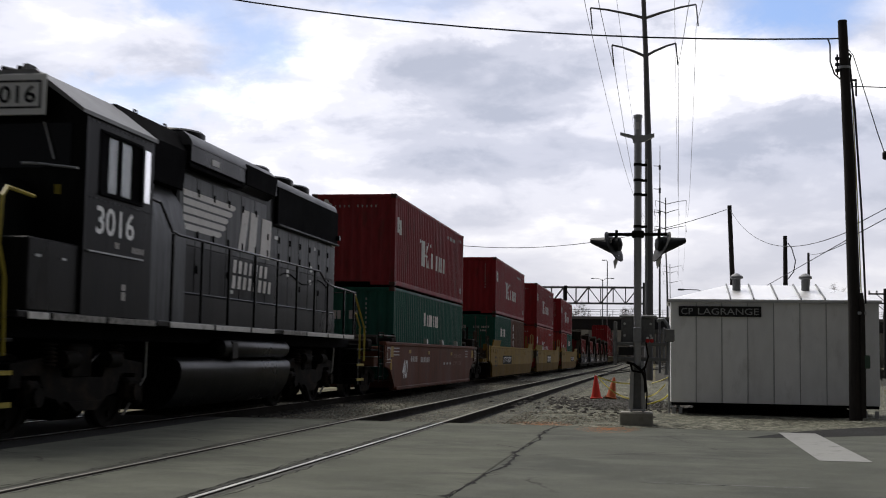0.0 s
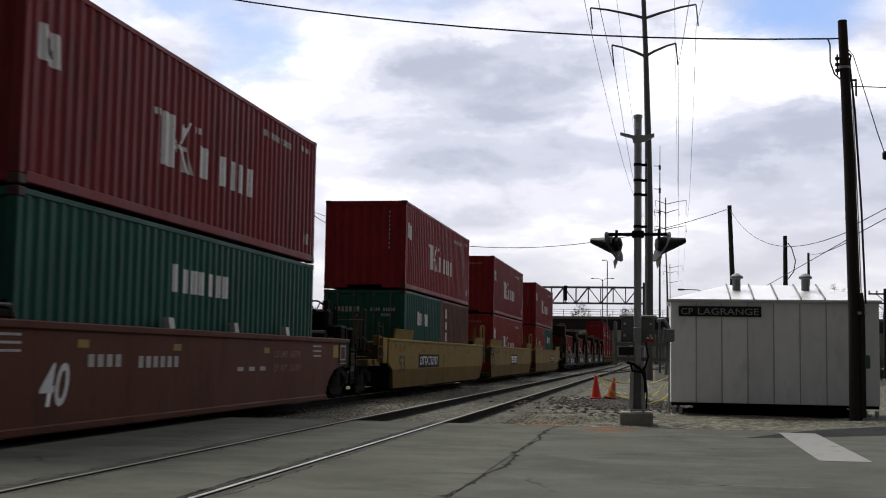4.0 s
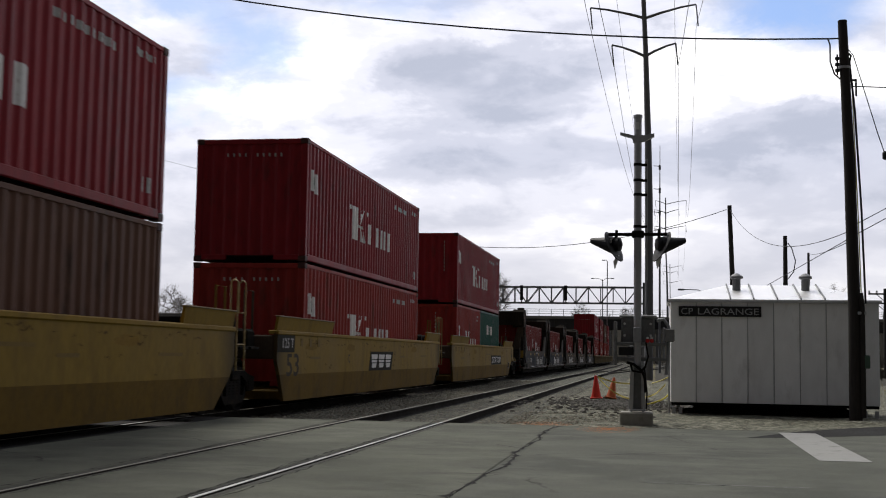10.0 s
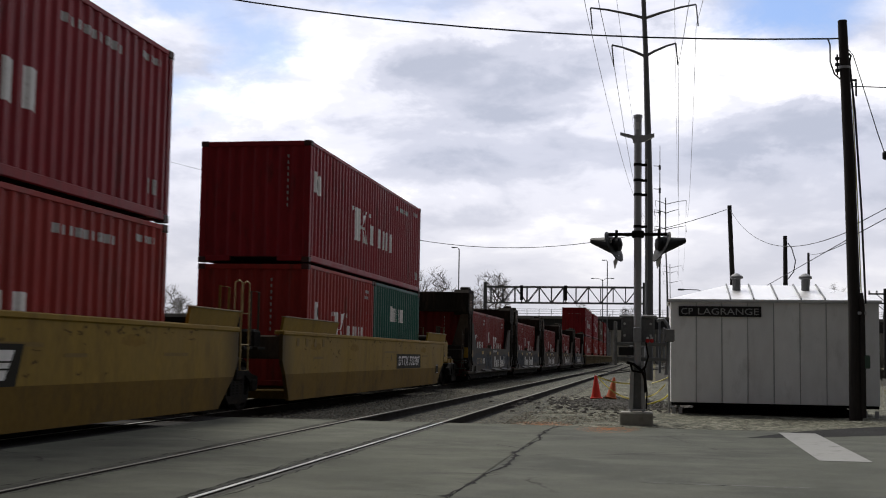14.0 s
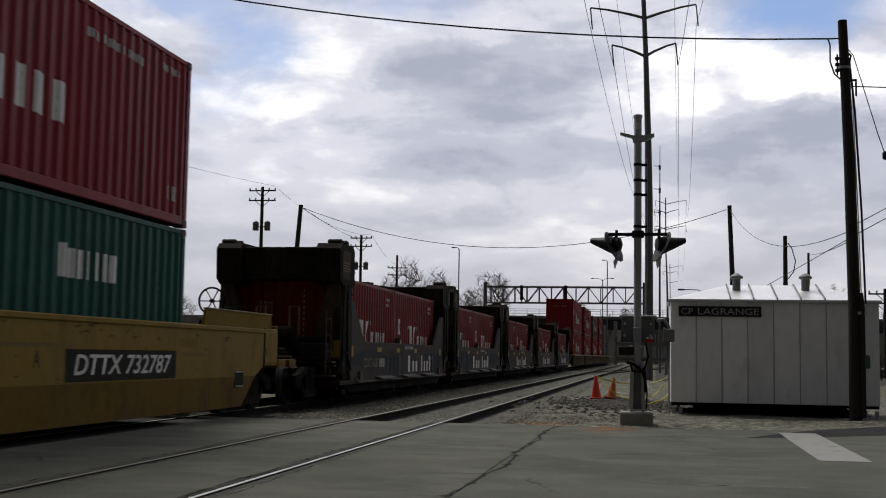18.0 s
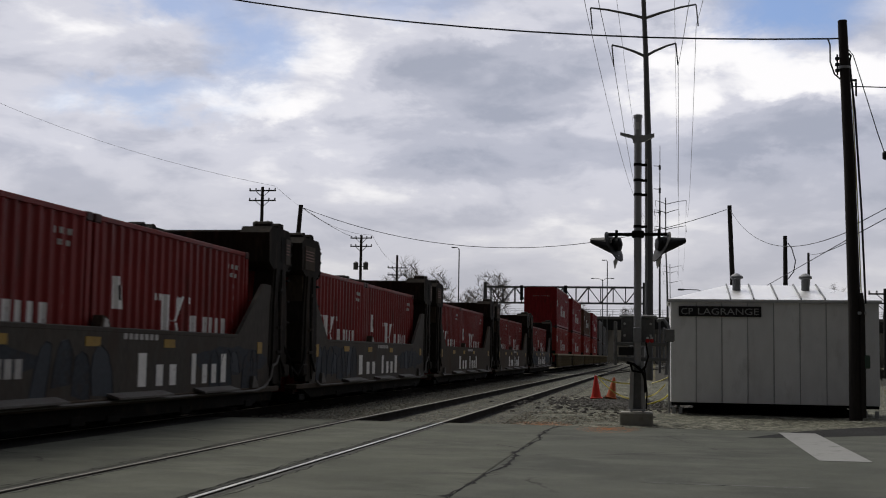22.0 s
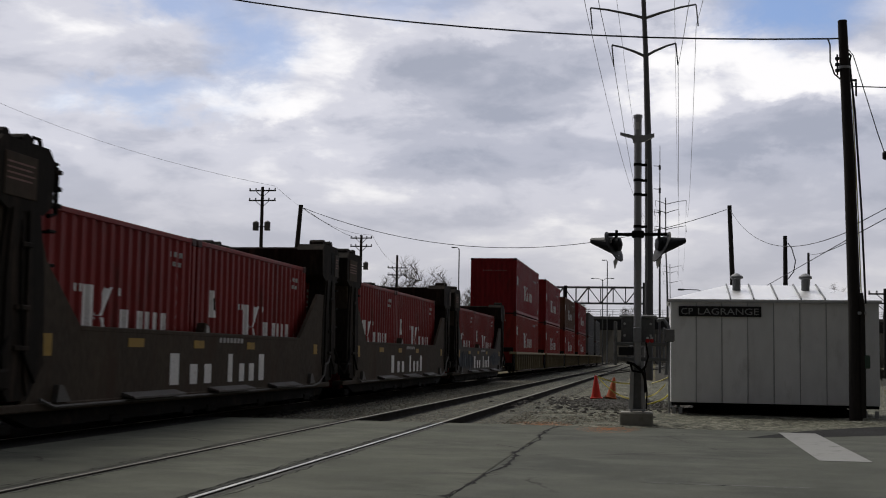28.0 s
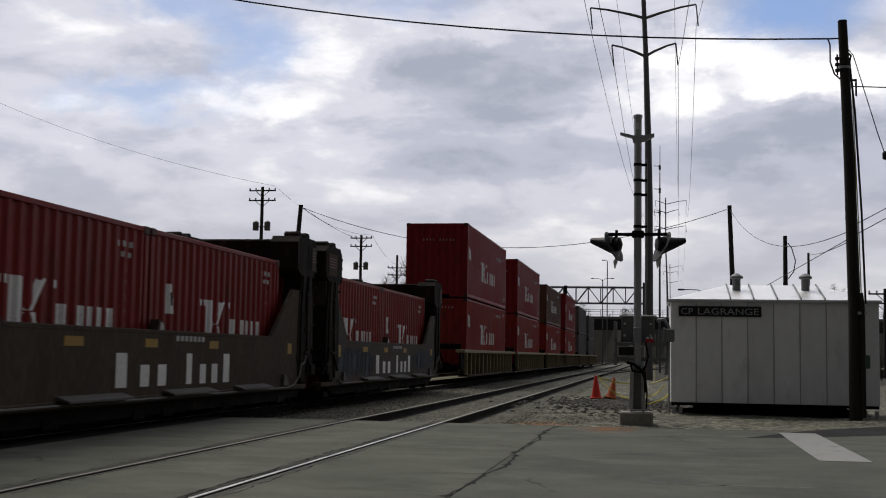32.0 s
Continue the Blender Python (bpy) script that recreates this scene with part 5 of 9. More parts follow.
# ---- signal bridge over the tracks ----
def signal_bridge():
    y, x0, x1, z0, z1 = 130, -18.1, -1.2, 6.75, 8.45
    ob = thing("signal_bridge", pose(0, y, 0), "grey steel truss signal bridge spanning the tracks", "bridge")
    for dy in (-0.45, 0.45):
        for z in (z0, z1):
            part("chord", Geo().box(x0, x1, dy - 0.07, dy + 0.07, z - 0.08, z + 0.08, 0.01), far_steel, ob)
        n = 12
        for i in range(n + 1):
            x = x0 + 0.6 + (x1 - x0 - 1.2) * i / n
            part("vertical", Geo().box(x - 0.04, x + 0.04, dy - 0.04, dy + 0.04, z0, z1), far_steel, ob)
            if i < n:
                xn = x + (x1 - x0 - 1.2) / n
                a, b = ((x, z0), (xn, z1)) if i % 2 else ((x, z1), (xn, z0))
                part("diagonal", Geo().cyl((a[0], dy, a[1]), (b[0], dy, b[1]), 0.05, 6), far_steel, ob)
    for x in (x0, x1):
        for dy in (-0.45, 0.45):
            part("post", Geo().box(x - 0.13, x + 0.13, dy - 0.13, dy + 0.13, -0.4, z1 + 0.5, 0.02), far_steel, ob)
        for k in range(5):
            part("brace", Geo().cyl((x, -0.45, 0.4 + k * 1.5), (x, 0.45, 1.9 + k * 1.5), 0.05, 6), far_steel, ob)
    for x in (-14.1, -9.4):
        part("signal_head", Geo().box(x - 0.16, x + 0.16, -0.75, -0.55, 7.0, 8.6, 0.03).box(x - 0.05, x + 0.05, -0.6, -0.4, 6.7, 7.2), lamp_black, ob, "dark signal head")


signal_bridge()


def wayside_signal():
    ob = thing("wayside_signal", pose(-15.75, 27, -0.2), "railway signal with a railed platform behind the train", "signal")
    part("mast", Geo().cyl((0, 0, 0), (0, 0, 4.6), 0.09, 12), far_steel, ob, smooth=True)
    part("platform", Geo().box(-0.5, 0.45, -0.4, 0.4, 3.5, 3.55, 0.01), far_steel, ob)
    for x in (0.36, 0.44):
        part("rail_post", Geo().box(x - 0.02, x + 0.02, -0.38, -0.34, 3.55, 4.2), far_steel, ob)
    part("rail_bar", Geo().box(0.34, 0.46, -0.39, -0.33, 4.18, 4.22), far_steel, ob)
    part("signal_head", Geo().lathe([(0.05, -0.2), (0.24, -0.16), (0.26, 0.0), (0.2, 0.12), (0.05, 0.16)], (0.12, -0.2, 4.0), "y", 18), lamp_black, ob, "round dark signal head", smooth=True)
    part("brace", Geo().tube([(0.4, 0, 3.5), (0.05, 0, 3.0)], 0.03, 6), far_steel, ob)
    part("ladder", Geo().box(0.34, 0.37, -0.05, -0.02, 0.1, 3.2).box(0.46, 0.49, -0.05, -0.02, 0.1, 3.2).box(0.34, 0.49, -0.05, -0.02, 3.16, 3.2), far_steel, ob)


wayside_signal()


# ---- road overpass ----
def overpass():
    y = 245
    ob = thing("overpass", pose(0, y, 0), "dark steel girder road overpass across the railway", "bridge")
    part("girder", Geo().box(-75, 60, -0.3, 0.3, 6.7, 8.6, 0.03), bridge_steel, ob, "dark steel girder")
    part("far_girder", Geo().box(-75, 60, 10, 10.6, 6.7, 8.6, 0.03), bridge_steel, ob)
    part("deck", Geo().box(-75, 60, -0.8, 11.4, 8.6, 9.15, 0.03), bridge_concrete, ob, "concrete bridge deck")
    for i in range(60):
        x = -74 + i * 2.25
        part("stiffener", Geo().box(x - 0.06, x + 0.06, -0.42, -0.3, 6.75, 8.58), bridge_steel, ob)
    rail = Geo()
    for z in (9.6, 10.1, 10.5):
        rail.box(-75, 60, -0.7, -0.62, z - 0.035, z + 0.035)
    part("railing", rail, far_steel, ob)
    for i in range(55):
        x = -74.5 + i * 2.45
        part("railing_post", Geo().box(x - 0.05, x + 0.05, -0.7, -0.62, 9.15, 10.55), far_steel, ob)
    for x in (-24.0, 0.6, 14.0, -50):
        for dy in (1.0, 5.0, 9.0):
            part("pier", Geo().box(x - 0.5, x + 0.5, dy - 0.5, dy + 0.5, -0.4, 6.0, 0.05), bridge_concrete, ob)
        part("pier_cap", Geo().box(x - 0.7, x + 0.7, 0.0, 10.2, 6.0, 6.7, 0.05), bridge_concrete, ob)
    # embankments
    for x0, x1, s in ((-140, -72, 1), (58, 130, 1)):
        part("abutment", Geo().box(x0, x1, -1, 11.5, -0.4, 8.6, 0.1), bridge_concrete, ob)


overpass()
g = Geo()
rnd = random.Random(12)
n = 60
pts = []
for i in range(n + 1):
    x = -90 + 160 * i / n
    hh = 8.3 + rnd.uniform(-0.9, 0.9)
    pts += [(x, 288, -0.42), (x, 296, hh), (x, 330, hh + 0.5)]
g.put(pts, [(3 * i + k, 3 * i + 3 + k, 3 * i + 4 + k, 3 * i + 1 + k) for i in range(n) for k in (0, 1)])
single("far_bank", g, bush_mat, "dark brushy bank beyond the overpass", "bank", kind="structure")
single("retaining_wall", Geo().box(-6.0, -1.6, 262, 263, -0.4, 5.2, 0.05).box(-6.2, -1.4, 261.9, 263.1, 5.2, 5.5, 0.03), bridge_concrete, "pale concrete wall beyond the overpass", "wall")
single("track_cabinet", Geo().box(-1.9, -0.7, 96, 97.5, -0.4, 1.9, 0.05).box(-2.0, -0.6, 95.9, 97.6, 1.9, 2.0, 0.02), dull_galv, "grey steel trackside cabinet", "cabinet")


# unseen bank beyond the road on the shed's side, added to darken train reflections
g = Geo()
rnd = random.Random(5)
pts = []
for i in range(120):
    y = -60 + i * 3.0
    x = 12 + 0.24 * max(y, 0) + 0.4 * max(-y, 0)
    pts += [(x, y, -0.42), (x + 3, y, (8 + 0.08 * max(y, 0)) * 0.55 + rnd.uniform(-0.8, 0.8)), (x + 8, y, 8.0 + 0.08 * max(y, 0) + rnd.uniform(-1.6, 1.6)), (x + 14, y, -0.42)]
g.put(pts, [(4 * i + k, 4 * i + 4 + k, 4 * i + 5 + k, 4 * i + 1 + k) for i in range(119) for k in (0, 1, 2)])
single("wooded_bank", g, bush_mat, "unseen dark bank added for the train's reflections", "woods", kind="structure")


# ---- bare trees and brush ----
def bare_tree(x, y, h, seed, label="bare winter tree with fine twigs", wide=0.21):
    """Trunk and crooked limbs grown towards points scattered through a rounded crown, each from its nearest limb."""
    rnd = random.Random(seed)
    ob = thing("tree", pose(x, y, -0.4), label, "tree", "bare trees")
    limbs, twigs = Geo(), Geo()
    fork = 0.3 * h
    nodes, parent = [Vector((0, 0, 0)), Vector((0.01 * h, 0, 0.16 * h)), Vector((0, 0.01 * h, fork))], [-1, 0, 1]
    goals = []
    while len(goals) < 230:
        p = Vector((rnd.uniform(-1, 1), rnd.uniform(-1, 1), rnd.uniform(-1, 1)))
        bump = 0.86 + 0.14 * math.sin(3 * math.atan2(p.y, p.x) + seed) * math.cos(2.4 * p.z + seed)
        if 0.25 < p.length < bump:
            goals.append(Vector((p.x * wide * h, p.y * wide * h, (0.67 + 0.345 * p.z) * h)))
    goals.sort(key=lambda p: (p - nodes[2]).length)
    for p in goals:
        k = min(range(2, len(nodes)), key=lambda i: (nodes[i] - p).length + (2.2 * max(0.0, nodes[i].z - p.z)) + 0.12 * (nodes[i] - nodes[2]).length)
        o = nodes[k]
        if (p - o).length > 0.05 * h:
            mid = o.lerp(p, 0.5) + Vector((rnd.uniform(-1, 1), rnd.uniform(-1, 1), rnd.uniform(-0.2, 1))) * 0.09 * (p - o).length
            nodes.append(mid)
            parent.append(k)
            k = len(nodes) - 1
        nodes.append(p)
        parent.append(k)
    load = [1] * len(nodes)
    for i in range(len(nodes) - 1, 0, -1):
        load[parent[i]] += load[i]
    size = [0.00135 * h * n ** 0.42 for n in load]
    for i in range(1, len(nodes)):
        j = parent[i]
        (limbs if load[i] > 3 else twigs).tube([nodes[j], nodes[i]], [min(size[j], size[i] * 1.35), size[i]], 6 if load[i] > 60 else 4 if load[i] > 3 else 3)
        if load[i] > 8:
            continue
        out = (nodes[i] - nodes[j]).normalized()
        for k in range(6):
            d = (out * 0.7 + Vector((rnd.uniform(-1, 1), rnd.uniform(-1, 1), rnd.uniform(-0.35, 0.9)))).normalized()
            o = nodes[j].lerp(nodes[i], rnd.uniform(0.2, 1))
            reach = h * rnd.uniform(0.035, 0.085)
            m = o + d * reach * 0.5 + Vector((0, 0, 0.04 * reach))
            twigs.tube([o, m, m + (d + Vector((rnd.uniform(-0.4, 0.4), rnd.uniform(-0.4, 0.4), 0.25))).normalized() * reach * 0.5], [0.016, 0.014, 0.01], 3)
    part("trunk", limbs, bark, ob, smooth=True)
    tagged(part("crown", twigs, twig_mat, ob, "fine bare twigs"), kind="stuff")
    return ob


trees = [bare_tree(-38.2, 188, 16.4, 1), bare_tree(-24.9, 188, 15.0, 2), bare_tree(-95.4, 188, 15.7, 3, wide=0.24)]
for k, (x, y, s) in enumerate(((-33.6, 188, 0.9), (-28.6, 192, 0.83), (-30.9, 200, 0.76), (-42.6, 192, 0.86), (-99.9, 188, 0.96), (-91.0, 190, 0.95), (-86.2, 190, 0.92), (-76.6, 190, 0.72), (-81.5, 196, 0.82), (-105.5, 190, 0.9),
                               (-6.8, 300, 0.95), (-11, 310, 0.8), (-18, 300, 0.9), (28, 150, 0.6), (34, 140, 0.6), (24, 170, 0.7), (40, 160, 0.8))):
    t = copy_thing(trees[k % 3], pose(x, y, -0.4, 0, 0, 67 * k) @ Matrix.Scale(s, 4))
    t.scale = (s, s, s)
g = Geo()
rnd = random.Random(77)
for i in range(5000):
    a = rnd.random()
    if a < 0.45:
        x, y = rnd.uniform(14, 60), rnd.uniform(80, 110)
    elif a < 0.8:
        x, y = rnd.uniform(-140, -16), rnd.uniform(160, 220)
    else:
        x, y = rnd.uniform(-20, 30), rnd.uniform(270, 330)
    h = rnd.uniform(0.6, 1.9) if y > 120 else rnd.uniform(0.8, 3.6)
    b = Vector((x, y, -0.42))
    tip = b + Vector((rnd.uniform(-0.8, 0.8), rnd.uniform(-0.8, 0.8), h))
    w = 0.03 + 0.02 * rnd.random()
    mid = b.lerp(tip, 0.5) + Vector((rnd.uniform(-0.5, 0.5), 0, rnd.uniform(0, 0.5)))
    g.put([b - Vector((w, 0, 0)), b + Vector((w, 0, 0)), tip, b.lerp(tip, 0.4) - Vector((w, 0, 0)), b.lerp(tip, 0.4) + Vector((w, 0, 0)), mid], [(0, 1, 2), (3, 4, 5)])
tagged(single("brush", g, bush_mat, "leafless brush along the railway land", "brush"), kind="stuff")


# ---- the train: y along the track, x across it, z up from the rail head ----

MOVERS = []


def travelled(t):
    """Metres the train has gone since the start; it slows a little."""
    return 5.11276 * t - 0.008555 * t * t - 0.000143333 * t ** 3


def on_train(u, z=0.0):
    lean = math.degrees(max(0.0, u - 130.0) * 2 / 9400.0)
    return pose(TRACK_X + bend(u), u, z, 0, 0, lean)


def rolling(ob, u, z=0.0):
    MOVERS.append((ob, u, z))
    return ob


# -- shipping containers --
CW, CH = 2.438, 2.591


def wave(y):
    """Depth of the pressed steel wall at y: flat ribs with slanted flanks."""
    k = (y / 0.278) % 1.0
    if k < 0.25:
        return 0.0
    if k < 0.5:
        return 0.036 * (k - 0.25) / 0.25
    if k < 0.75:
        return 0.036
    return 0.036 * (1 - (k - 0.75) / 0.25)


def breaks(a, b):
    q = [a]
    i = math.floor(a / 0.0695)
    while i * 0.0695 < b - 1e-4:
        if i * 0.0695 > a + 1e-4:
            q.append(i * 0.0695)
        i += 1
    return q + [b]


def corrugated(a, b, z0, z1, face, sign, axis):
    """A pressed wall from a to b; axis is the way along which it runs, face where its outer side lies."""
    g = Geo()
    ys = breaks(a, b)
    pts = []
    for y in ys:
        d = face - sign * wave(y)
        e = face - sign * 0.06
        for p in ((d, z0), (d, z1), (e, z0), (e, z1)):
            pts.append((p[0], y, p[1]) if axis == "y" else (y, p[0], p[1]))
    f = []
    for i in range(len(ys) - 1):
        k = 4 * i
        f += [(k, k + 4, k + 5, k + 1), (k + 2, k + 3, k + 7, k + 6), (k + 1, k + 5, k + 7, k + 3), (k, k + 2, k + 6, k + 4)]
    n = 4 * (len(ys) - 1)
    f += [(0, 1, 3, 2), (n, n + 2, n + 3, n + 1)]
    return g.put(pts, f)


def painted(g, a, b, z0, z1, x, slant=0.0):
    """A painted bar that follows the ribs of the side that faces +x; slant leans its top along y."""
    ys = breaks(a, b)
    pts = []
    for y in ys:
        d = x - wave(y) + 0.003
        pts += [(d, y, z0), (d, y + slant, z1)]
    g.put(pts, [(2 * i, 2 * i + 2, 2 * i + 3, 2 * i + 1) for i in range(len(ys) - 1)])


def block(ob, a, b, z0, z1, x, slant=0.0, mat=None, label=""):
    g = Geo()
    painted(g, a, b, z0, z1, x, slant)
    part("letter_block", g, mat or white_letter, ob, label)


def block_letters(ob, length, x, big):
    """Plain white blocks in the size and rhythm of the lettering: one tall sign, then four smaller ones."""
    o = -length / 2
    k0, k1, l0, l1 = big
    w = k1 - k0
    block(ob, o + k0 + 0.06 * w, o + k0 + 0.38 * w, 0.86, 1.66, x, label="large white painted block")
    block(ob, o + k0 + 0.4 * w, o + k0 + 0.58 * w, 1.27, 1.66, x, 0.3 * w)
    block(ob, o + k0 + 0.66 * w, o + k0 + 0.98 * w, 0.86, 1.25, x, -0.25 * w)
    ticks = Geo()
    for at in (-0.16, -0.07, 1.06, 1.15):
        painted(ticks, o + k0 + at * w, o + k0 + (at + 0.05) * w, 1.56, 1.66, x)
    fine("tick_lettering", ticks, white_letter, ob, "tiny white ticks beside the large block")
    w = l1 - l0
    for a, b in ((0.0, 0.11), (0.3, 0.4), (0.48, 0.55), (0.63, 0.71), (0.79, 0.89)):
        block(ob, o + l0 + a * w, o + l0 + b * w, 0.88, 1.38, x)


def container(u, z, length, paint, mark, near_end, label, name="shipping_container", row=True, CH=CH):
    """A steel box with posts, castings, rails, ribbed walls and doors; near_end names the end that leads."""
    ob = thing(name, on_train(u, z), label, "container", "containers on the train")
    h, w = length / 2, CW / 2
    e = 0.011
    for sx in (-1, 1):
        for sy in (-1, 1):
            post = Geo().box(min(sx * (w - 0.006), sx * (w - 0.15)), max(sx * (w - 0.006), sx * (w - 0.15)),
                             min(sy * (h - 0.006), sy * (h - 0.14)), max(sy * (h - 0.006), sy * (h - 0.14)), 0.118, CH - 0.118, 0.012)
            part("corner_post", post, paint, ob)
            for z0 in (0.0, CH - 0.118):
                c = Geo().box(min(sx * w, sx * (w - 0.162)), max(sx * w, sx * (w - 0.162)), min(sy * h, sy * (h - 0.178)), max(sy * h, sy * (h - 0.178)), z0, z0 + 0.118, e)
                part("corner_casting", c, casting_steel, ob)
    for sx in (-1, 1):
        a, b = sorted((sx * (w - 0.008), sx * (w - 0.07)))
        part("top_rail", Geo().box(a, b, -h + 0.178, h - 0.178, CH - 0.085, CH - 0.012, 0.008), paint, ob)
        a, b = sorted((sx * (w - 0.006), sx * (w - 0.08)))
        part("bottom_rail", Geo().box(a, b, -h + 0.178, h - 0.178, 0.034, 0.165, 0.01), paint, ob)
        part("side_panel", corrugated(-h + 0.14, h - 0.14, 0.165, CH - 0.085, sx * (w - 0.014), sx, "y"), paint, ob)
    for sy in (-1, 1):
        lead = "door" if (sy < 0) == (near_end == "door") else "wall"
        a, b = sorted((sy * (h - 0.01), sy * (h - 0.1)))
        part("end_header", Geo().box(-w + 0.162, w - 0.162, a, b, CH - 0.118, CH - 0.01, 0.01), paint, ob)
        if lead == "wall" and length > 8:
            # the tunnel for a trailer's neck opens in the sill
            g = Geo().box(-w + 0.162, -0.52, a, b, 0.034, 0.15, 0.01).box(0.52, w - 0.162, a, b, 0.034, 0.15, 0.01).box(-0.51, 0.51, a, b, 0.128, 0.15, 0.004)
            part("end_sill", g, paint, ob)
        else:
            part("end_sill", Geo().box(-w + 0.162, w - 0.162, a, b, 0.034, 0.15, 0.01), paint, ob)
        if lead == "wall":
            part("end_wall", corrugated(-w + 0.15, w - 0.15, 0.15, CH - 0.118, sy * (h - 0.03), sy, "x"), paint, ob)
            continue
        for sx in (-1, 1):
            a, b = sorted((sx * 0.006, sx * (w - 0.155)))
            y0, y1 = sorted((sy * (h - 0.03), sy * (h - 0.075)))
            d = Geo().box(a, b, y0, y1, 0.155, CH - 0.125, 0.008)
            y2, y3 = sorted((sy * (h - 0.031), sy * (h - 0.018)))
            door = part("door", d, paint, ob)
            for z0, z1 in ((0.25, 0.8), (0.88, 1.42), (1.5, 1.98), (2.05, 2.4)):
                part("door_panel", Geo().box(a + 0.07, b - 0.07, y2, y3, z0, z1, 0.006), paint, door)
            for k in (0.25, 0.72):
                x = sx * k * (w - 0.16) + sx * 0.03
                yb = sy * (h + 0.006)
                rod = Geo().cyl((x, yb, 0.05), (x, yb, CH - 0.05), 0.017, 8)
                for zz in (0.12, 0.75, 1.8, 2.45):
                    rod.box(x - 0.045, x + 0.045, min(yb, yb - sy * 0.03) - 0.004, max(yb, yb - sy * 0.03) + 0.004, zz - 0.03, zz + 0.03, 0.006)
                part("locking_rod", rod, worn_step, door)
                part("handle", Geo().box(min(x, x - sx * 0.38), max(x, x - sx * 0.38), yb - 0.018, yb + 0.012, 1.02, 1.06, 0.008), worn_step, door)
    roof = Geo().box(-w + 0.07, w - 0.07, -h + 0.1, h - 0.1, CH - 0.06, CH - 0.03)
    k = -h + 0.4
    while k < h - 0.4:
        roof.prism([(k, CH - 0.031), (k + 0.05, CH - 0.014), (k + 0.15, CH - 0.014), (k + 0.2, CH - 0.031)], "x", -w + 0.2, w - 0.2)
        k += 0.36
    part("roof", roof, paint, ob)
    part("floor", Geo().box(-w + 0.08, w - 0.08, -h + 0.1, h - 0.1, 0.12, 0.165), casting_steel, ob)
    under = Geo()
    for i in range(int(length / 0.6)):
        y = -h + 0.3 + i * 0.6
        if abs(y) > h - 3.2 and length > 8:
            under.box(-w + 0.08, -0.52, y, y + 0.05, 0.04, 0.12).box(0.52, w - 0.08, y, y + 0.05, 0.04, 0.12)
        else:
            under.box(-w + 0.08, w - 0.08, y, y + 0.05, 0.04, 0.12)
    fine("underframe", under, casting_steel, ob, "dark steel cross members under the floor")
    x = w - 0.014
    o = -h
    if mark == "long":
        block_letters(ob, length, x, (4.0, 5.3, 5.55, 8.55))
        flag = Geo()
        painted(flag, o + 0.32, o + 0.58, 1.54, 1.98, x, -0.05)
        painted(flag, o + 0.58, o + 0.92, 1.5, 1.92, x, -0.05)
        flag = part("flag_emblem", flag, white_letter, ob, "small white flag emblem with a dark centre")
        spot = Geo()
        painted(spot, o + 0.56, o + 0.68, 1.62, 1.82, x + 0.003, -0.03)
        painted(spot, o + 0.68, o + 0.76, 1.6, 1.72, x + 0.003, 0.02)
        part("flag_spot", spot, panel_dark, flag)
        small = Geo()
        for i in range(9):
            painted(small, o + 8.75 + i * 0.2, o + 8.75 + i * 0.2 + 0.13, 2.14, 2.26, x)
        for i in range(2):
            painted(small, o + 11.42 + i * 0.2, o + 11.42 + i * 0.2 + 0.12, 0.36, 0.58, x)
        for i in range(5):
            painted(small, o + 11.1 + i * 0.15, o + 11.1 + i * 0.15 + 0.09, 2.26, 2.36, x)
        fine("small_lettering", small, tarnished_letter, ob, "rows of small white painted bars")
    elif mark == "short":
        block_letters(ob, length, x, (2.25, 3.25, 3.45, 5.15))
        flag = Geo()
        painted(flag, o + 0.62, o + 1.0, 1.38, 1.82, x, -0.06)
        flag = part("flag_emblem", flag, white_letter, ob, "small white flag emblem")
        spot = Geo()
        painted(spot, o + 0.74, o + 0.9, 1.5, 1.7, x + 0.003, -0.03)
        part("flag_spot", spot, panel_dark, flag)
        small = Geo()
        for i in range(4):
            painted(small, o + 5.1 + i * 0.12, o + 5.1 + i * 0.12 + 0.06, 2.24, 2.32, x)
        for i in range(3):
            painted(small, o + 5.2 + i * 0.12, o + 5.2 + i * 0.12 + 0.06, 2.1, 2.17, x)
        for z0 in (1.1, 1.3, 1.5, 1.7, 1.9):
            painted(small, o + 5.32, o + 5.37, z0, z0 + 0.09, x)
        fine("small_lettering", small, tarnished_letter, ob, "rows of small faded painted bars")
    elif mark in ("capital_long", "capital_short"):
        a, b = (4.65, 7.2) if mark == "capital_long" else (2.1, 3.75)
        n = 7
        s = (b - a) / n
        for i in range(n):
            y = o + a + i * s
            block(ob, y, y + s * (0.5 if i in (3, 5) else 0.62), 1.62, 2.04 if i == 0 else 1.99, x, label="white painted block")
        small = Geo()
        e0 = length - 1.0
        for i in range(10):
            painted(small, o + e0, o + e0 + 0.06, 0.95 + i * 0.11, 1.03 + i * 0.11, x)
        fine("small_lettering", small, tarnished_letter, ob, "column of small white painted bars")
    elif mark == "column":
        for z0, z1 in ((1.98, 2.3), (1.6, 1.86), (1.2, 1.5), (0.86, 1.12)):
            block(ob, o + 1.02, o + 1.22, z0, z1, x, label="white painted block")
    if paint == maroon_paint:
        part("end_emblem", Geo().prism([(-0.93, 2.2), (-0.82, 2.12), (-0.7, 2.17), (-0.62, 2.3), (-0.72, 2.34), (-0.74, 2.43), (-0.84, 2.44), (-0.9, 2.34)], "y", -h + 0.022, -h + 0.029), white_letter, ob, "small white leaf-shaped emblem")
    # number row on the leading end
    y = -h + 0.026 if near_end == "wall" else -h + 0.014
    g = Geo()
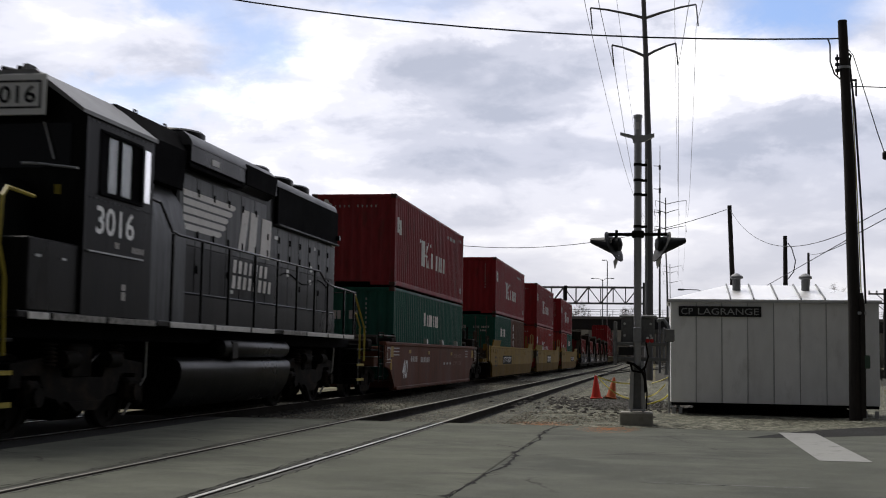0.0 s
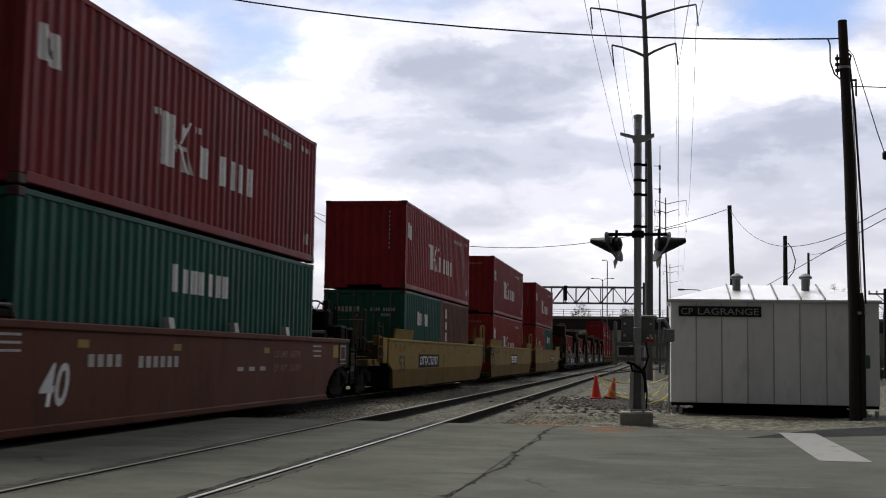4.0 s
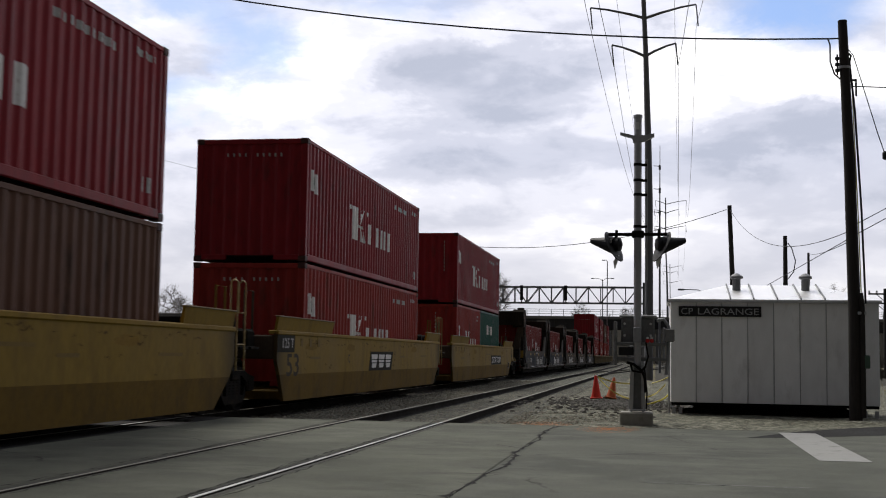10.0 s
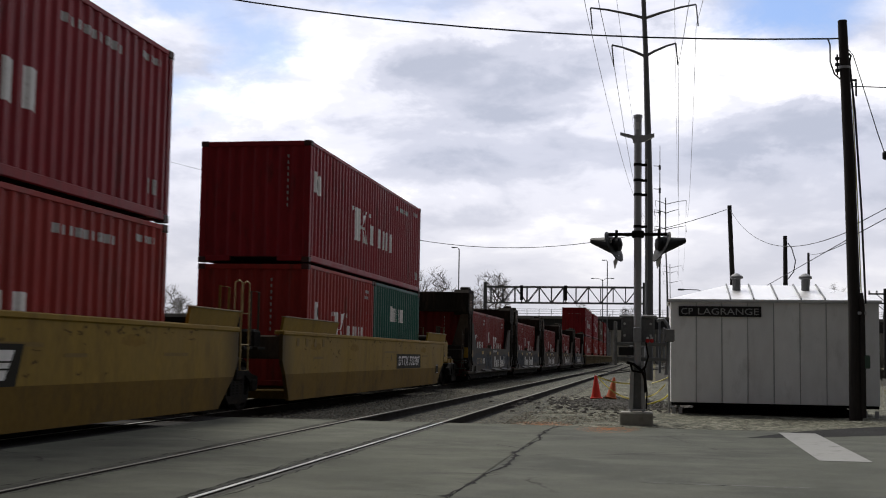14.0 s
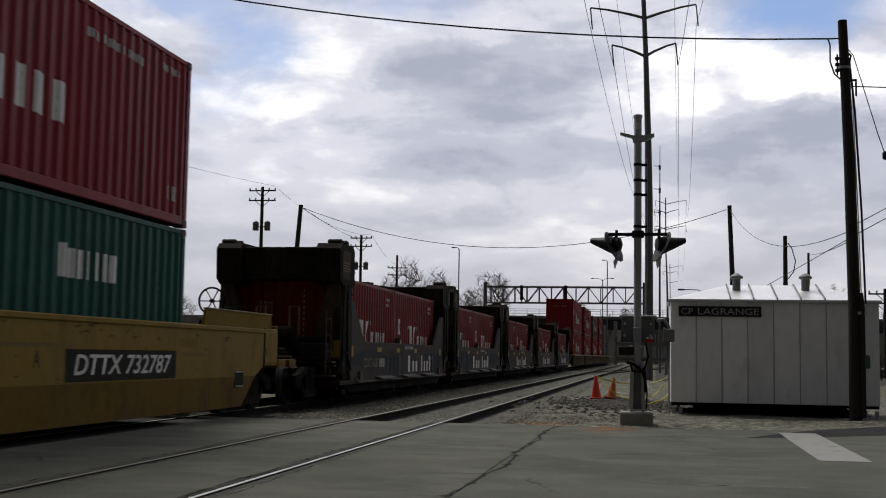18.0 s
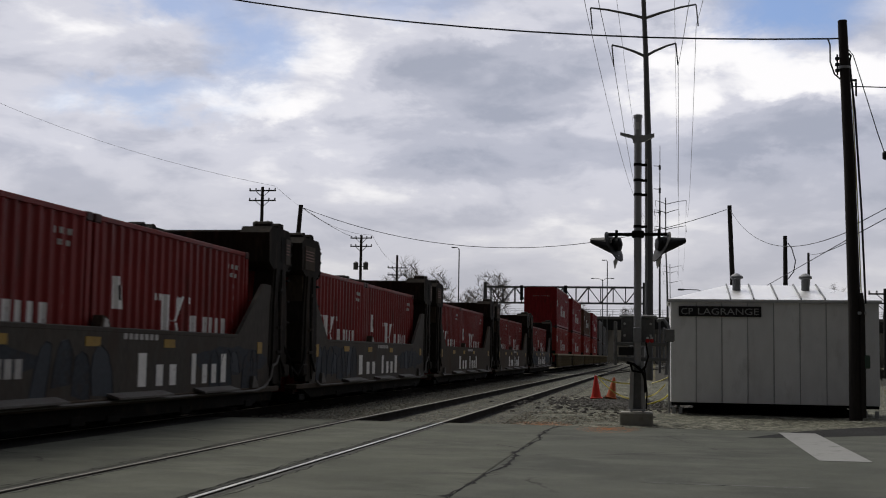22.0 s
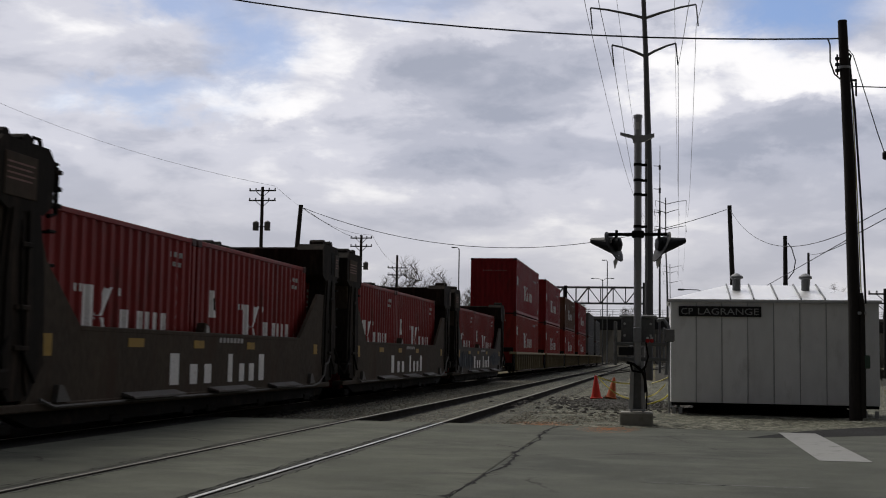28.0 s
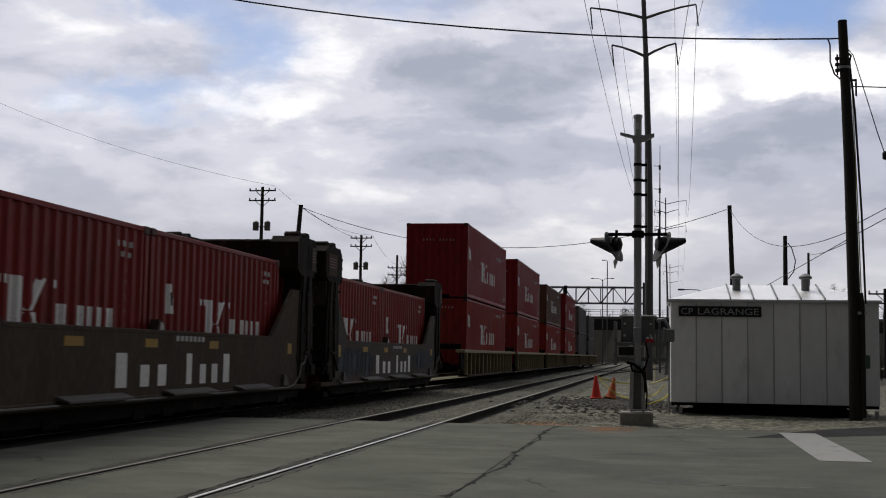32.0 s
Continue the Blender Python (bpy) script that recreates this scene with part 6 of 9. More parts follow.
    if near_end == "wall" and mark == "long" and row:
        for i in range(11):
            if i not in (4, 10):
                g.box(-0.55 + i * 0.13, -0.515 + i * 0.13, y, y + 0.006, 2.21, 2.28)
        fine("numbering", g, tarnished_letter, ob, "row of small white painted bars")
    elif near_end == "wall":
        for i in range(9):
            g.box(0.4 if row else 0.7, 0.43 if row else 0.73, y, y + 0.006, 2.22 - i * 0.13, 2.29 - i * 0.13)
        if mark == "capital_long":
            for a in (-0.54, -0.41, -0.07, 0.07):
                part("letter_block", Geo().box(a, a + 0.1, y, y + 0.006, 1.69, 1.93), tarnished_letter, ob, "white painted block")
        fine("numbering", g, tarnished_letter, ob, "column of small white painted bars")
    else:
        for i in range(7):
            g.box(-0.9 + i * 0.115, -0.83 + i * 0.115, y - 0.004, y, 1.95, 2.1)
        for i in range(10):
            if i != 4:
                g.box(0.2 + i * 0.075, 0.245 + i * 0.075, y - 0.004, y, 1.97, 2.07)
        for i in range(4):
            g.box(0.52 + i * 0.075, 0.565 + i * 0.075, y - 0.004, y, 1.82, 1.9)
        fine("numbering", g, tarnished_letter, ob, "white painted bars on the door")
    return rolling(ob, u, z)


def again(ob, u, z, label=""):
    c = copy_thing(ob, on_train(u, z))
    if label:
        c["label"] = label
    return rolling(c, u, z)


# -- running gear --
WHEELS = []


def wheelset(parent, y, r):
    prof = [(0.085, 0.0), (r * 0.42, 0.02), (r * 0.5, 0.05), (r * 0.84, 0.045), (r * 0.86, -0.01), (r - 0.006, -0.01), (r, 0.0), (r, 0.09), (r + 0.025, 0.1), (r + 0.025, 0.13),
            (r * 0.87, 0.135), (r * 0.84, 0.1), (r * 0.5, 0.1), (r * 0.42, 0.14), (0.09, 0.15)]
    g = Geo()
    for s in (-1, 1):
        g.lathe([(a, s * (0.815 - b)) for a, b in prof][::-s], axis="x", n=22)
        for k in range(4):
            t = k * math.pi / 2 + 0.3
            g.cyl((s * 0.775, math.cos(t) * r * 0.66, math.sin(t) * r * 0.66), (s * 0.805, math.cos(t) * r * 0.66, math.sin(t) * r * 0.66), 0.05, 8)
    g.cyl((-1.0, 0, 0), (1.0, 0, 0), 0.08, 10)
    g.box(-1.02, -1.0, -0.06, 0.06, -0.06, 0.06, 0.01).box(1.0, 1.02, -0.06, 0.06, -0.06, 0.06, 0.01)
    ob = part("wheelset", g, wheel_steel, parent, "pair of steel wheels on an axle", smooth=True, at=pose(0, y, r))
    ob.data.materials.append(tread_steel)
    for q in ob.data.polygons:
        if all(math.hypot(ob.data.vertices[i].co.y, ob.data.vertices[i].co.z) > r - 0.02 for i in q.vertices):
            q.material_index = 1
    WHEELS.append((ob, y, r))
    return ob


def bogie(car, y, r=0.457, base=1.78):
    """A three-piece freight truck: cast side frames, springs, bolster, two wheelsets."""
    b = base / 2
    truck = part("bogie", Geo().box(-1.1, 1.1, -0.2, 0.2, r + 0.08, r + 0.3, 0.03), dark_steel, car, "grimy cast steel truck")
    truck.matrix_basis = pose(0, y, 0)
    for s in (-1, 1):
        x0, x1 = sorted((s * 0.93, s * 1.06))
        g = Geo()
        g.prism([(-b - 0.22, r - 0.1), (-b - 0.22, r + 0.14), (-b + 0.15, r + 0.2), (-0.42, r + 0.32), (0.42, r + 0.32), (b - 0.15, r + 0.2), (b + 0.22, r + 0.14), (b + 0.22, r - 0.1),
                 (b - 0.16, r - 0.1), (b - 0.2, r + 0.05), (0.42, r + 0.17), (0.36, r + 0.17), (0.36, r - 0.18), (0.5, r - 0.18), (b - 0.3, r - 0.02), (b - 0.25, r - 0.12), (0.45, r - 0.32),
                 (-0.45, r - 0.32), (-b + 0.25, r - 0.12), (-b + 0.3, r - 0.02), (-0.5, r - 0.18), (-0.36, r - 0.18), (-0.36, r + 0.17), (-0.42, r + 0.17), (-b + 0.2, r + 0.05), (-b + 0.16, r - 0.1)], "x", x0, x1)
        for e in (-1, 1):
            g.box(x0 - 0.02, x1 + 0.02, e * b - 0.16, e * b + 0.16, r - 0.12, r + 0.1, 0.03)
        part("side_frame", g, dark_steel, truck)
    for s in (-1, 1):
        spr = Geo()
        for dy in (-0.2, 0.0, 0.2):
            for k in range(5):
                spr.lathe([(0.05, 0), (0.085, 0.01), (0.085, 0.035), (0.05, 0.045)], (s * 0.99, dy, r - 0.17 + k * 0.05), n=10)
        part("spring_nest", spr, dark_steel, truck)
    for e in (-1, 1):
        wheelset(truck, e * b, r)
    return truck


def coupler(car, y, s, z=0.85):
    g = Geo().box(-0.16, 0.16, min(y, y + s * 0.55), max(y, y + s * 0.55), z - 0.12, z + 0.12, 0.03)
    g.box(-0.22, 0.2, min(y + s * 0.5, y + s * 0.8), max(y + s * 0.5, y + s * 0.8), z - 0.17, z + 0.17, 0.06)
    g.box(0.05, 0.22, min(y + s * 0.75, y + s * 0.93), max(y + s * 0.75, y + s * 0.93), z - 0.15, z + 0.15, 0.05)
    g.tube([(0.3, y + s * 0.1, z - 0.05), (0.34, y + s * 0.35, z - 0.32), (0.32, y + s * 0.7, z - 0.3), (0.28, y + s * 0.85, z - 0.15)], 0.03, 6)
    part("coupler", g, dark_steel, car, "rusty knuckle coupler with an air hose")


def ladder(car, x, y0, y1, z0, z1, n, mat, name="ladder"):
    g = Geo()
    for y in (y0, y1):
        g.box(x - 0.015, x + 0.015, y - 0.025, y + 0.025, z0, z1, 0.005)
    for i in range(n):
        z = z0 + (i + 0.5) * (z1 - z0) / n
        g.cyl((x, y0, z), (x, y1, z), 0.014, 6)
    part(name, g, mat, car)


def grab(car, pts, mat, r=0.018, name="grab_iron", label=""):
    part(name, Geo().tube(pts, r, 6), mat, car, label, smooth=True)


# -- a single red-brown well car --
def single_well_car(u):
    car = thing("well_car", on_train(u), "weathered red-brown steel well car carrying two stacked containers", "rail car", "well cars of the train")
    for s in (-1, 1):
        x0, x1 = sorted((s * 1.34, s * 1.42))
        g = Geo().prism([(-8.05, 1.36), (-8.05, 0.78), (-7.35, 0.66), (-6.75, 0.16), (6.5, 0.16), (6.72, 0.47), (7.15, 0.7), (7.6, 0.78), (8.36, 0.8), (8.36, 1.36)], "x", x0, x1)
        part("side_panel", g, redbrown_car, car, "red-brown steel side of the well")
        a, b = sorted((s * 1.24, s * 1.46))
        part("top_chord", Geo().box(a, b, -8.08, 8.38, 1.3, 1.4, 0.015), redbrown_car, car)
        part("bottom_chord", Geo().box(a, b, -6.7, 6.5, 0.1, 0.2, 0.015), redbrown_car, car)
        for e in (-1, 1):
            a, b = sorted((s * 1.36, s * 1.445))
            part("end_post", Geo().box(a, b, e * 8.08 - 0.05, e * 8.08 + 0.05, 0.74, 1.34, 0.01), redbrown_car, car)
        for y in (-1.9, 0.9, 3.8):
            a, b = sorted((s * 1.3, s * 1.4))
            part("guide", Geo().prism([(y - 0.1, 1.4), (y + 0.1, 1.4), (y + 0.02, 1.56), (y - 0.16, 1.56)], "x", a, b), plate_light, car, "pale container guide")
    for y in (-6.0, -3.0, 0.0, 3.0, 5.9):
        part("cross_beam", Geo().box(-1.35, 1.35, y - 0.2, y + 0.2, 0.14, 0.345, 0.02), redbrown_car, car)
    for e in (-1, 1):
        g = Geo().box(-1.42, 1.42, min(e * 6.8, e * 8.0), max(e * 6.8, e * 8.0), 0.95, 1.28, 0.03)
        g.prism([(e * 8.0, 1.28), (e * 8.0, 0.95), (e * 9.6, 0.9), (e * 9.6, 1.12)], "x", -0.5, 0.5)
        part("end_platform", g, redbrown_car, car)
        part("walkway", Geo().box(-1.35, 1.35, e * 8.9 - 0.45, e * 8.9 + 0.45, 1.14, 1.2, 0.01), dark_steel, car, "dark grated walkway")
        coupler(car, e * 9.35, e)
        bogie(car, e * 8.75)
        part("brake_rigging", Geo().box(-0.5, 1.1, e * 8.4 - 0.25, e * 8.4 + 0.25, 1.2, 1.46, 0.05).cyl((0.3, e * 7.6, 1.45), (1.1, e * 7.6, 1.45), 0.13, 12), dark_steel, car)
        ladder(car, 1.46, e * 8.45, e * 8.95, 0.35, 1.3, 3, dark_steel, "step_ladder")
        grab(car, [(1.4, e * 8.2, 1.4), (1.4, e * 8.2, 1.62), (1.4, e * 8.7, 1.62), (1.4, e * 8.7, 1.2)], dark_steel)
    # hand brake on the rear end
    g = Geo().box(0.5, 0.78, 8.3, 8.6, 1.2, 2.0, 0.03)
    g.box(0.4, 0.95, 8.3, 8.75, 1.62, 2.08, 0.06).box(0.2, 1.25, 8.35, 9.0, 1.3, 1.72, 0.05)
    part("brake_stand", g, dark_steel, car)
    wheel = Geo()
    ring = [(0.65 + 0.25 * math.cos(a), 8.24, 2.02 + 0.25 * math.sin(a)) for a in [2 * math.pi * i / 24 for i in range(25)]]
    wheel.tube(ring, 0.022, 6)
    for i in range(6):
        a = i * math.pi / 3
        wheel.cyl((0.65, 8.3, 2.02), (0.65 + 0.25 * math.cos(a), 8.24, 2.02 + 0.25 * math.sin(a)), 0.014, 6)
    wheel.cyl((0.65, 8.2, 2.02), (0.65, 8.34, 2.02), 0.045, 10)
    part("brake_wheel", wheel, dark_steel, car, "spoked hand brake wheel")
    grab(car, [(0.98, 8.75, 1.2), (0.98, 8.75, 2.2), (0.98, 8.95, 2.2), (0.98, 8.95, 1.2)], dark_steel, 0.022)
    grab(car, [(1.2, 9.2, 1.15), (1.2, 9.2, 2.0), (0.5, 9.2, 2.0), (0.5, 9.2, 1.15)], dark_steel, 0.02)
    part("rail_post", Geo().box(0.58, 0.72, 9.12, 9.28, 1.18, 2.33, 0.02), dark_steel, car)
    grab(car, [(0.65, 9.28, 2.28), (0.65, 9.5, 2.28), (0.65, 9.5, 1.3)], dark_steel, 0.022)
    part("brake_cylinder", Geo().prism([(9.3, 1.18), (9.3, 1.98), (9.55, 2.0), (9.85, 1.8), (9.95, 1.18)], "x", -0.7, 0.5), dark_steel, car, "dark sloped brake gear cover")
    for y in (9.72, 10.0):
        part("rail_post", Geo().box(0.6, 0.68, y, y + 0.07, 1.12, 2.12, 0.01), dark_steel, car)
    grab(car, [(0.64, 9.55, 1.86), (0.64, 10.1, 1.86)], dark_steel, 0.02, "rail_bar")
    grab(car, [(0.64, 10.05, 2.08), (0.64, 10.25, 2.08), (0.64, 10.25, 1.2)], dark_steel, 0.02)
    step = part("corner_step", Geo().box(1.1, 1.43, 8.56, 8.98, 0.78, 1.06, 0.012), redbrown_car, car, "red-brown corner step box")
    part("tread", Geo().box(1.08, 1.45, 8.54, 9.0, 1.06, 1.085, 0.004), worn_step, step)
    part("tread", Geo().box(1.08, 1.45, 8.54, 9.0, 0.755, 0.78, 0.004), worn_step, step)
    step = part("corner_step", Geo().box(1.1, 1.43, -9.36, -8.72, 0.77, 0.99, 0.012), redbrown_car, car, "red-brown corner step box")
    part("tread", Geo().box(1.08, 1.45, -9.38, -8.7, 0.99, 1.012, 0.004), worn_step, step)
    part("tread", Geo().box(1.08, 1.45, -9.38, -8.7, 0.748, 0.77, 0.004), worn_step, step)
    part("platform_bar", Geo().tube([(1.3, -8.3, 1.56), (1.3, -6.3, 1.56), (1.3, -6.2, 1.42)], 0.025, 6), worn_step, car, smooth=True)
    part("valve_cluster", Geo().box(0.9, 1.32, -6.75, -6.25, 1.4, 1.52, 0.03).cyl((1.1, -6.6, 1.5), (1.1, -6.6, 1.6), 0.06, 10).cyl((1.25, -6.35, 1.5), (1.25, -6.35, 1.62), 0.05, 10), dark_steel, car)
    part("rim", Geo().box(1.0, 1.43, 8.36, 8.4, 0.8, 1.36, 0.008), worn_step, car)
    # lettering
    letter("number_panel", "40", plate_light, car, pose(1.424, -5.8, 0.4) @ SIDE, 0.52, 0.72, "large white stencilled 40", 0.25)
    g = Geo()
    for i in range(4):
        g.box(1.42, 1.424, -4.6 + i * 0.26, -4.44 + i * 0.26, 0.86, 1.02)
    for i in range(6):
        g.box(1.42, 1.424, -3.1 + i * 0.25, -2.95 + i * 0.25, 0.84, 1.0)
    for i in range(3):
        g.box(1.42, 1.424, -7.05, -6.25, 1.22 - i * 0.09, 1.25 - i * 0.09)
        g.box(1.42, 1.424, 5.5, 6.1, 1.2 - i * 0.1, 1.23 - i * 0.1)
        g.box(1.42, 1.424, 0.9 + i * 0.6, 1.2 + i * 0.6, 0.75, 0.82)
    fine("stencilling", g, tarnished_letter, car, "faded white stencilled bars")
    letter("load_limit", "LD LMT 168700", faint_letter, car, pose(1.424, 2.9, 0.98) @ SIDE, 0.13, 1.7)
    letter("light_weight", "LT WT   51300", faint_letter, car, pose(1.424, 2.9, 0.72) @ SIDE, 0.13, 1.7)
    for y, w, z0, z1 in ((-7.5, 0.5, 1.0, 1.28), (-4.9, 0.3, 1.1, 1.2), (-1.9, 0.3, 1.08, 1.18), (2.3, 0.3, 1.06, 1.16), (7.05, 0.45, 0.98, 1.25)):
        part("reflector", Geo().box(1.42, 1.425, y, y + w, z0, z1), patch_yellow, car, "yellow reflective patch")
    for y in (-7.95, 7.56):
        board = part("notice_board", Geo().box(1.42, 1.44, y, y + 0.56, 0.84, 1.3, 0.006), redbrown_car, car, "small weathered notice board")
        fr = Geo().box(1.44, 1.446, y + 0.06, y + 0.5, 1.22, 1.25).box(1.44, 1.446, y + 0.06, y + 0.5, 0.92, 0.95).box(1.44, 1.446, y + 0.06, y + 0.09, 0.95, 1.22).box(1.44, 1.446, y + 0.47, y + 0.5, 0.95, 1.22)
        part("rim", fr, tarnished_letter, board)
        part("rim", Geo().box(1.44, 1.446, y + 0.02, y + 0.54, 0.845, 0.86), tarnished_letter, board)
    part("tag_plate", Geo().box(1.42, 1.435, -7.4, -7.22, 0.66, 0.94, 0.004), patch_yellow, car)
    return rolling(car, u)


# -- yellow articulated well units --
def end_gear(car, y, e):
    """Dark bulkhead behind the truck, corner steps and a railed platform at a coupled end."""
    # near-black wall added to close the end of the well
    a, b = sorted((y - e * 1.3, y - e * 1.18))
    part("well_bulkhead", Geo().box(-1.34, 1.34, a, b, 0.2, 1.4, 0.01), dark_steel, car, "dark end wall of the well")
    for s in (-1, 1):
        for d0, d1 in ((0.35, 0.82), (1.07, 1.5)):
            p, q = sorted((y + e * d0, y + e * d1))
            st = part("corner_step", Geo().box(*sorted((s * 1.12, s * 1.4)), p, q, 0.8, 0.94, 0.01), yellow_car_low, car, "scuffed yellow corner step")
            part("tread", Geo().box(*sorted((s * 1.1, s * 1.43)), p - 0.02, q + 0.02, 0.775, 0.8, 0.004), worn_step, st)
        for d in (0.55, 1.0):
            p, q = y + e * d, y + e * (d + 0.24)
            grab(car, [(s * 0.95, p, 1.15), (s * 0.95, p, 2.05), (s * 0.95, q, 2.05), (s * 0.95, q, 1.15)], rusty_car, 0.022, "platform_rail", "grimy hoop rail")
    p, q = sorted((y + e * 1.35, y + e * 1.5))
    part("uncoupling_lever", Geo().tube([(-1.3, p, 1.0), (-0.3, p, 0.98), (0.0, q, 0.92), (0.3, p, 0.98), (1.35, p, 1.0), (1.38, p, 0.75)], 0.018, 6), worn_step, car)


def end_box(car, y0, y1, inner):
    """Closed compartment at the end of a unit, with a framed door, a sloping brace above and a bracket."""
    for s in (-1, 1):
        a, b = sorted((s * 1.31, s * 1.405))
        box = part("end_box", Geo().box(a, b, y0, y1, 0.83, 1.5, 0.015), yellow_car, car, "boxed yellow end compartment")
        x0, x1 = sorted((s * 1.405, s * 1.425))
        part("door", Geo().box(x0, x1, y0 + 0.09, y1 - 0.12, 0.88, 1.44, 0.008), yellow_car, box, "scuffed yellow compartment door")
        x0, x1 = sorted((s * 1.425, s * 1.435))
        part("latch", Geo().box(x0, x1, y0 + 0.13, y0 + 0.2, 1.0, 1.14, 0.004), worn_step, box)
        part("edge_strip", Geo().box(min(s * 1.4, s * 1.43), max(s * 1.4, s * 1.43), y0 + 0.03, y0 + 0.055, 0.83, 1.5), grille_black, box)
        e = y1 if inner < 0 else y0
        part("bracket", Geo().box(min(s * 1.2, s * 1.36), max(s * 1.2, s * 1.36), min(e, e - inner * 0.12), max(e, e - inner * 0.12), 1.28, 1.56, 0.01), yellow_car_low, box)


def yellow_unit(u, left, right, kind):
    sided, sided_low = yellow_steel((left, right))
    car = thing("well_car", on_train(u), "weathered yellow articulated well car carrying stacked containers", "rail car", "well cars of the train")
    for s in (-1, 1):
        x0, x1 = sorted((s * 1.36, s * 1.43))
        lcut = 1.22 if kind == "first" else 0.2
        rcut = 1.06 if kind == "last" else 0.2
        pl = left + 0.68 if kind == "first" else left
        pr = right - 0.62 if kind == "last" else right
        up = Geo().prism([(pl, 1.47), (pl, 0.84 if kind == "first" else 0.92), (left + lcut, 0.66), (right - rcut, 0.66), (pr, 0.82 if kind == "last" else 0.92), (pr, 1.47)], "x", x0, x1)
        part("side_panel", up, sided, car, "dull yellow steel side of the well")
        # the inward lean's shade is also put into the darker yellow
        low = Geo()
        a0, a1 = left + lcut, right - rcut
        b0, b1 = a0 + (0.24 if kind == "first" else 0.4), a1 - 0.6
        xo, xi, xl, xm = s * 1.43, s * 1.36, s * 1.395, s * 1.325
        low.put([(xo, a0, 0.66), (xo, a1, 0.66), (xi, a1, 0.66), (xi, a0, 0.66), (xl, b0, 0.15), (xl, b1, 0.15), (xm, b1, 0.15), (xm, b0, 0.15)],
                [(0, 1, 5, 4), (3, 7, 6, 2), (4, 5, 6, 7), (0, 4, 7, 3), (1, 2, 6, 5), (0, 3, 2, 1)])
        part("lower_side_panel", low, sided_low, car, "inward-leaning lower side of the well, painted darker for its shade")
        a, b = sorted((s * 1.26, s * 1.455))
        part("top_chord", Geo().box(a, b, pl, pr, 1.41, 1.49, 0.015), yellow_car, car)
        for p0, p1 in ((left + (1.55 if kind == "first" else 0.05), left + 4.0), (right - 3.5, right - 0.3) if kind == "last" else (right - 2.2, right - 0.02)):
            a, b = s * 1.4, s * 1.45
            lip = Geo().put([(a, p0, 1.49), (a, p1, 1.49), (a - s * 0.05, p1, 1.49), (a - s * 0.05, p0, 1.49),
                             (b, p0 - 0.04, 1.74), (b, p1, 1.74), (b - s * 0.05, p1, 1.74), (b - s * 0.05, p0 - 0.04, 1.74)],
                            [(0, 1, 5, 4), (3, 7, 6, 2), (4, 5, 6, 7), (0, 4, 7, 3), (1, 2, 6, 5), (0, 3, 2, 1)])
            part("guide_plate", lip, yellow_car, car, "raised yellow container guide")
            a2, b2 = sorted((s * 1.38, s * 1.47))
            # tan rim stands in for the sunlit top edge of the guide
            part("guide_rim", Geo().box(a2, b2, p0 - 0.02, p1, 1.74, 1.765, 0.006), tan_sill, car)
        for k in range(4):
            y = left + 0.9 + k * 0.62
            a, b = sorted((s * 1.43, s * 1.437))
            part("tie_down_slot", Geo().box(a, b, y, y + 0.16, 1.2, 1.36), faint_stencil, car)
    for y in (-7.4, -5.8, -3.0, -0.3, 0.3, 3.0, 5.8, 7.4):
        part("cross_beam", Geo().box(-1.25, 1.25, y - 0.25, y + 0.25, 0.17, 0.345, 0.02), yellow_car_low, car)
    for e, y in ((-1, left), (1, right)):
        a, b = sorted((y + e * 0.0, y - e * 0.7))
        # dark brown stands in for the shade between the coupled units
        part("end_bulkhead", Geo().box(-1.36, 1.36, a, b, 0.95, 1.4, 0.03), rusty_car, car, "brown end sill darkened for the shade between cars")
        a, b = sorted((y, y + e * 1.0))
        part("draft_sill", Geo().box(-0.45, 0.45, a, b, 0.75, 1.12, 0.04), dark_steel, car)
        part("brake_rigging", Geo().box(-0.9, 1.05, min(y + e * 0.15, y + e * 0.6), max(y + e * 0.15, y + e * 0.6), 1.12, 1.5, 0.05)
             .cyl((-0.2, y + e * 0.5, 1.6), (0.75, y + e * 0.5, 1.6), 0.13, 12), dark_steel, car)
        if (e > 0 or kind == "first") and not (e > 0 and kind == "last"):
            if e < 0:
                ladder(car, 1.44, y + e * 0.12, y + e * 0.62, 0.88, 1.9, 4, rusty_car)
            else:
                side = part("ladder", Geo().tube([(1.42, y + 0.12, 1.78), (1.42, y + 0.12, 0.76), (1.42, y + 0.52, 0.76), (1.42, y + 0.52, 1.78)], 0.016, 6), rail_yellow, car, "thin pale yellow end ladder", smooth=True)
                part("rung", Geo().cyl((1.42, y + 0.12, 1.2), (1.42, y + 0.52, 1.2), 0.014, 6), rail_yellow, side)
                for p in (y + 0.12, y + 0.52):
                    part("hoop", Geo().tube([(1.42, p, 1.74), (1.42, p, 2.26), (1.36, p + 0.03, 2.3), (1.28, p + 0.06, 2.26), (1.28, p + 0.06, 1.74), (1.42, p, 1.74)], 0.014, 6), rail_yellow, side, smooth=True)
        if kind != "last" or e < 0:
            grab(car, [(1.0, y + e * 0.2, 1.4), (1.0, y + e * 0.2, 2.2), (1.0, y + e * 0.65, 2.2), (1.0, y + e * 0.65, 1.2)], yellow_car_low if e > 0 else rusty_car, 0.022)
        else:
            end_box(car, y - 0.6, y + 0.27, -1)
            part("end_bracket", Geo().box(1.25, 1.4, y - 0.25, y - 0.12, 1.49, 1.74, 0.01), yellow_car_low, car)
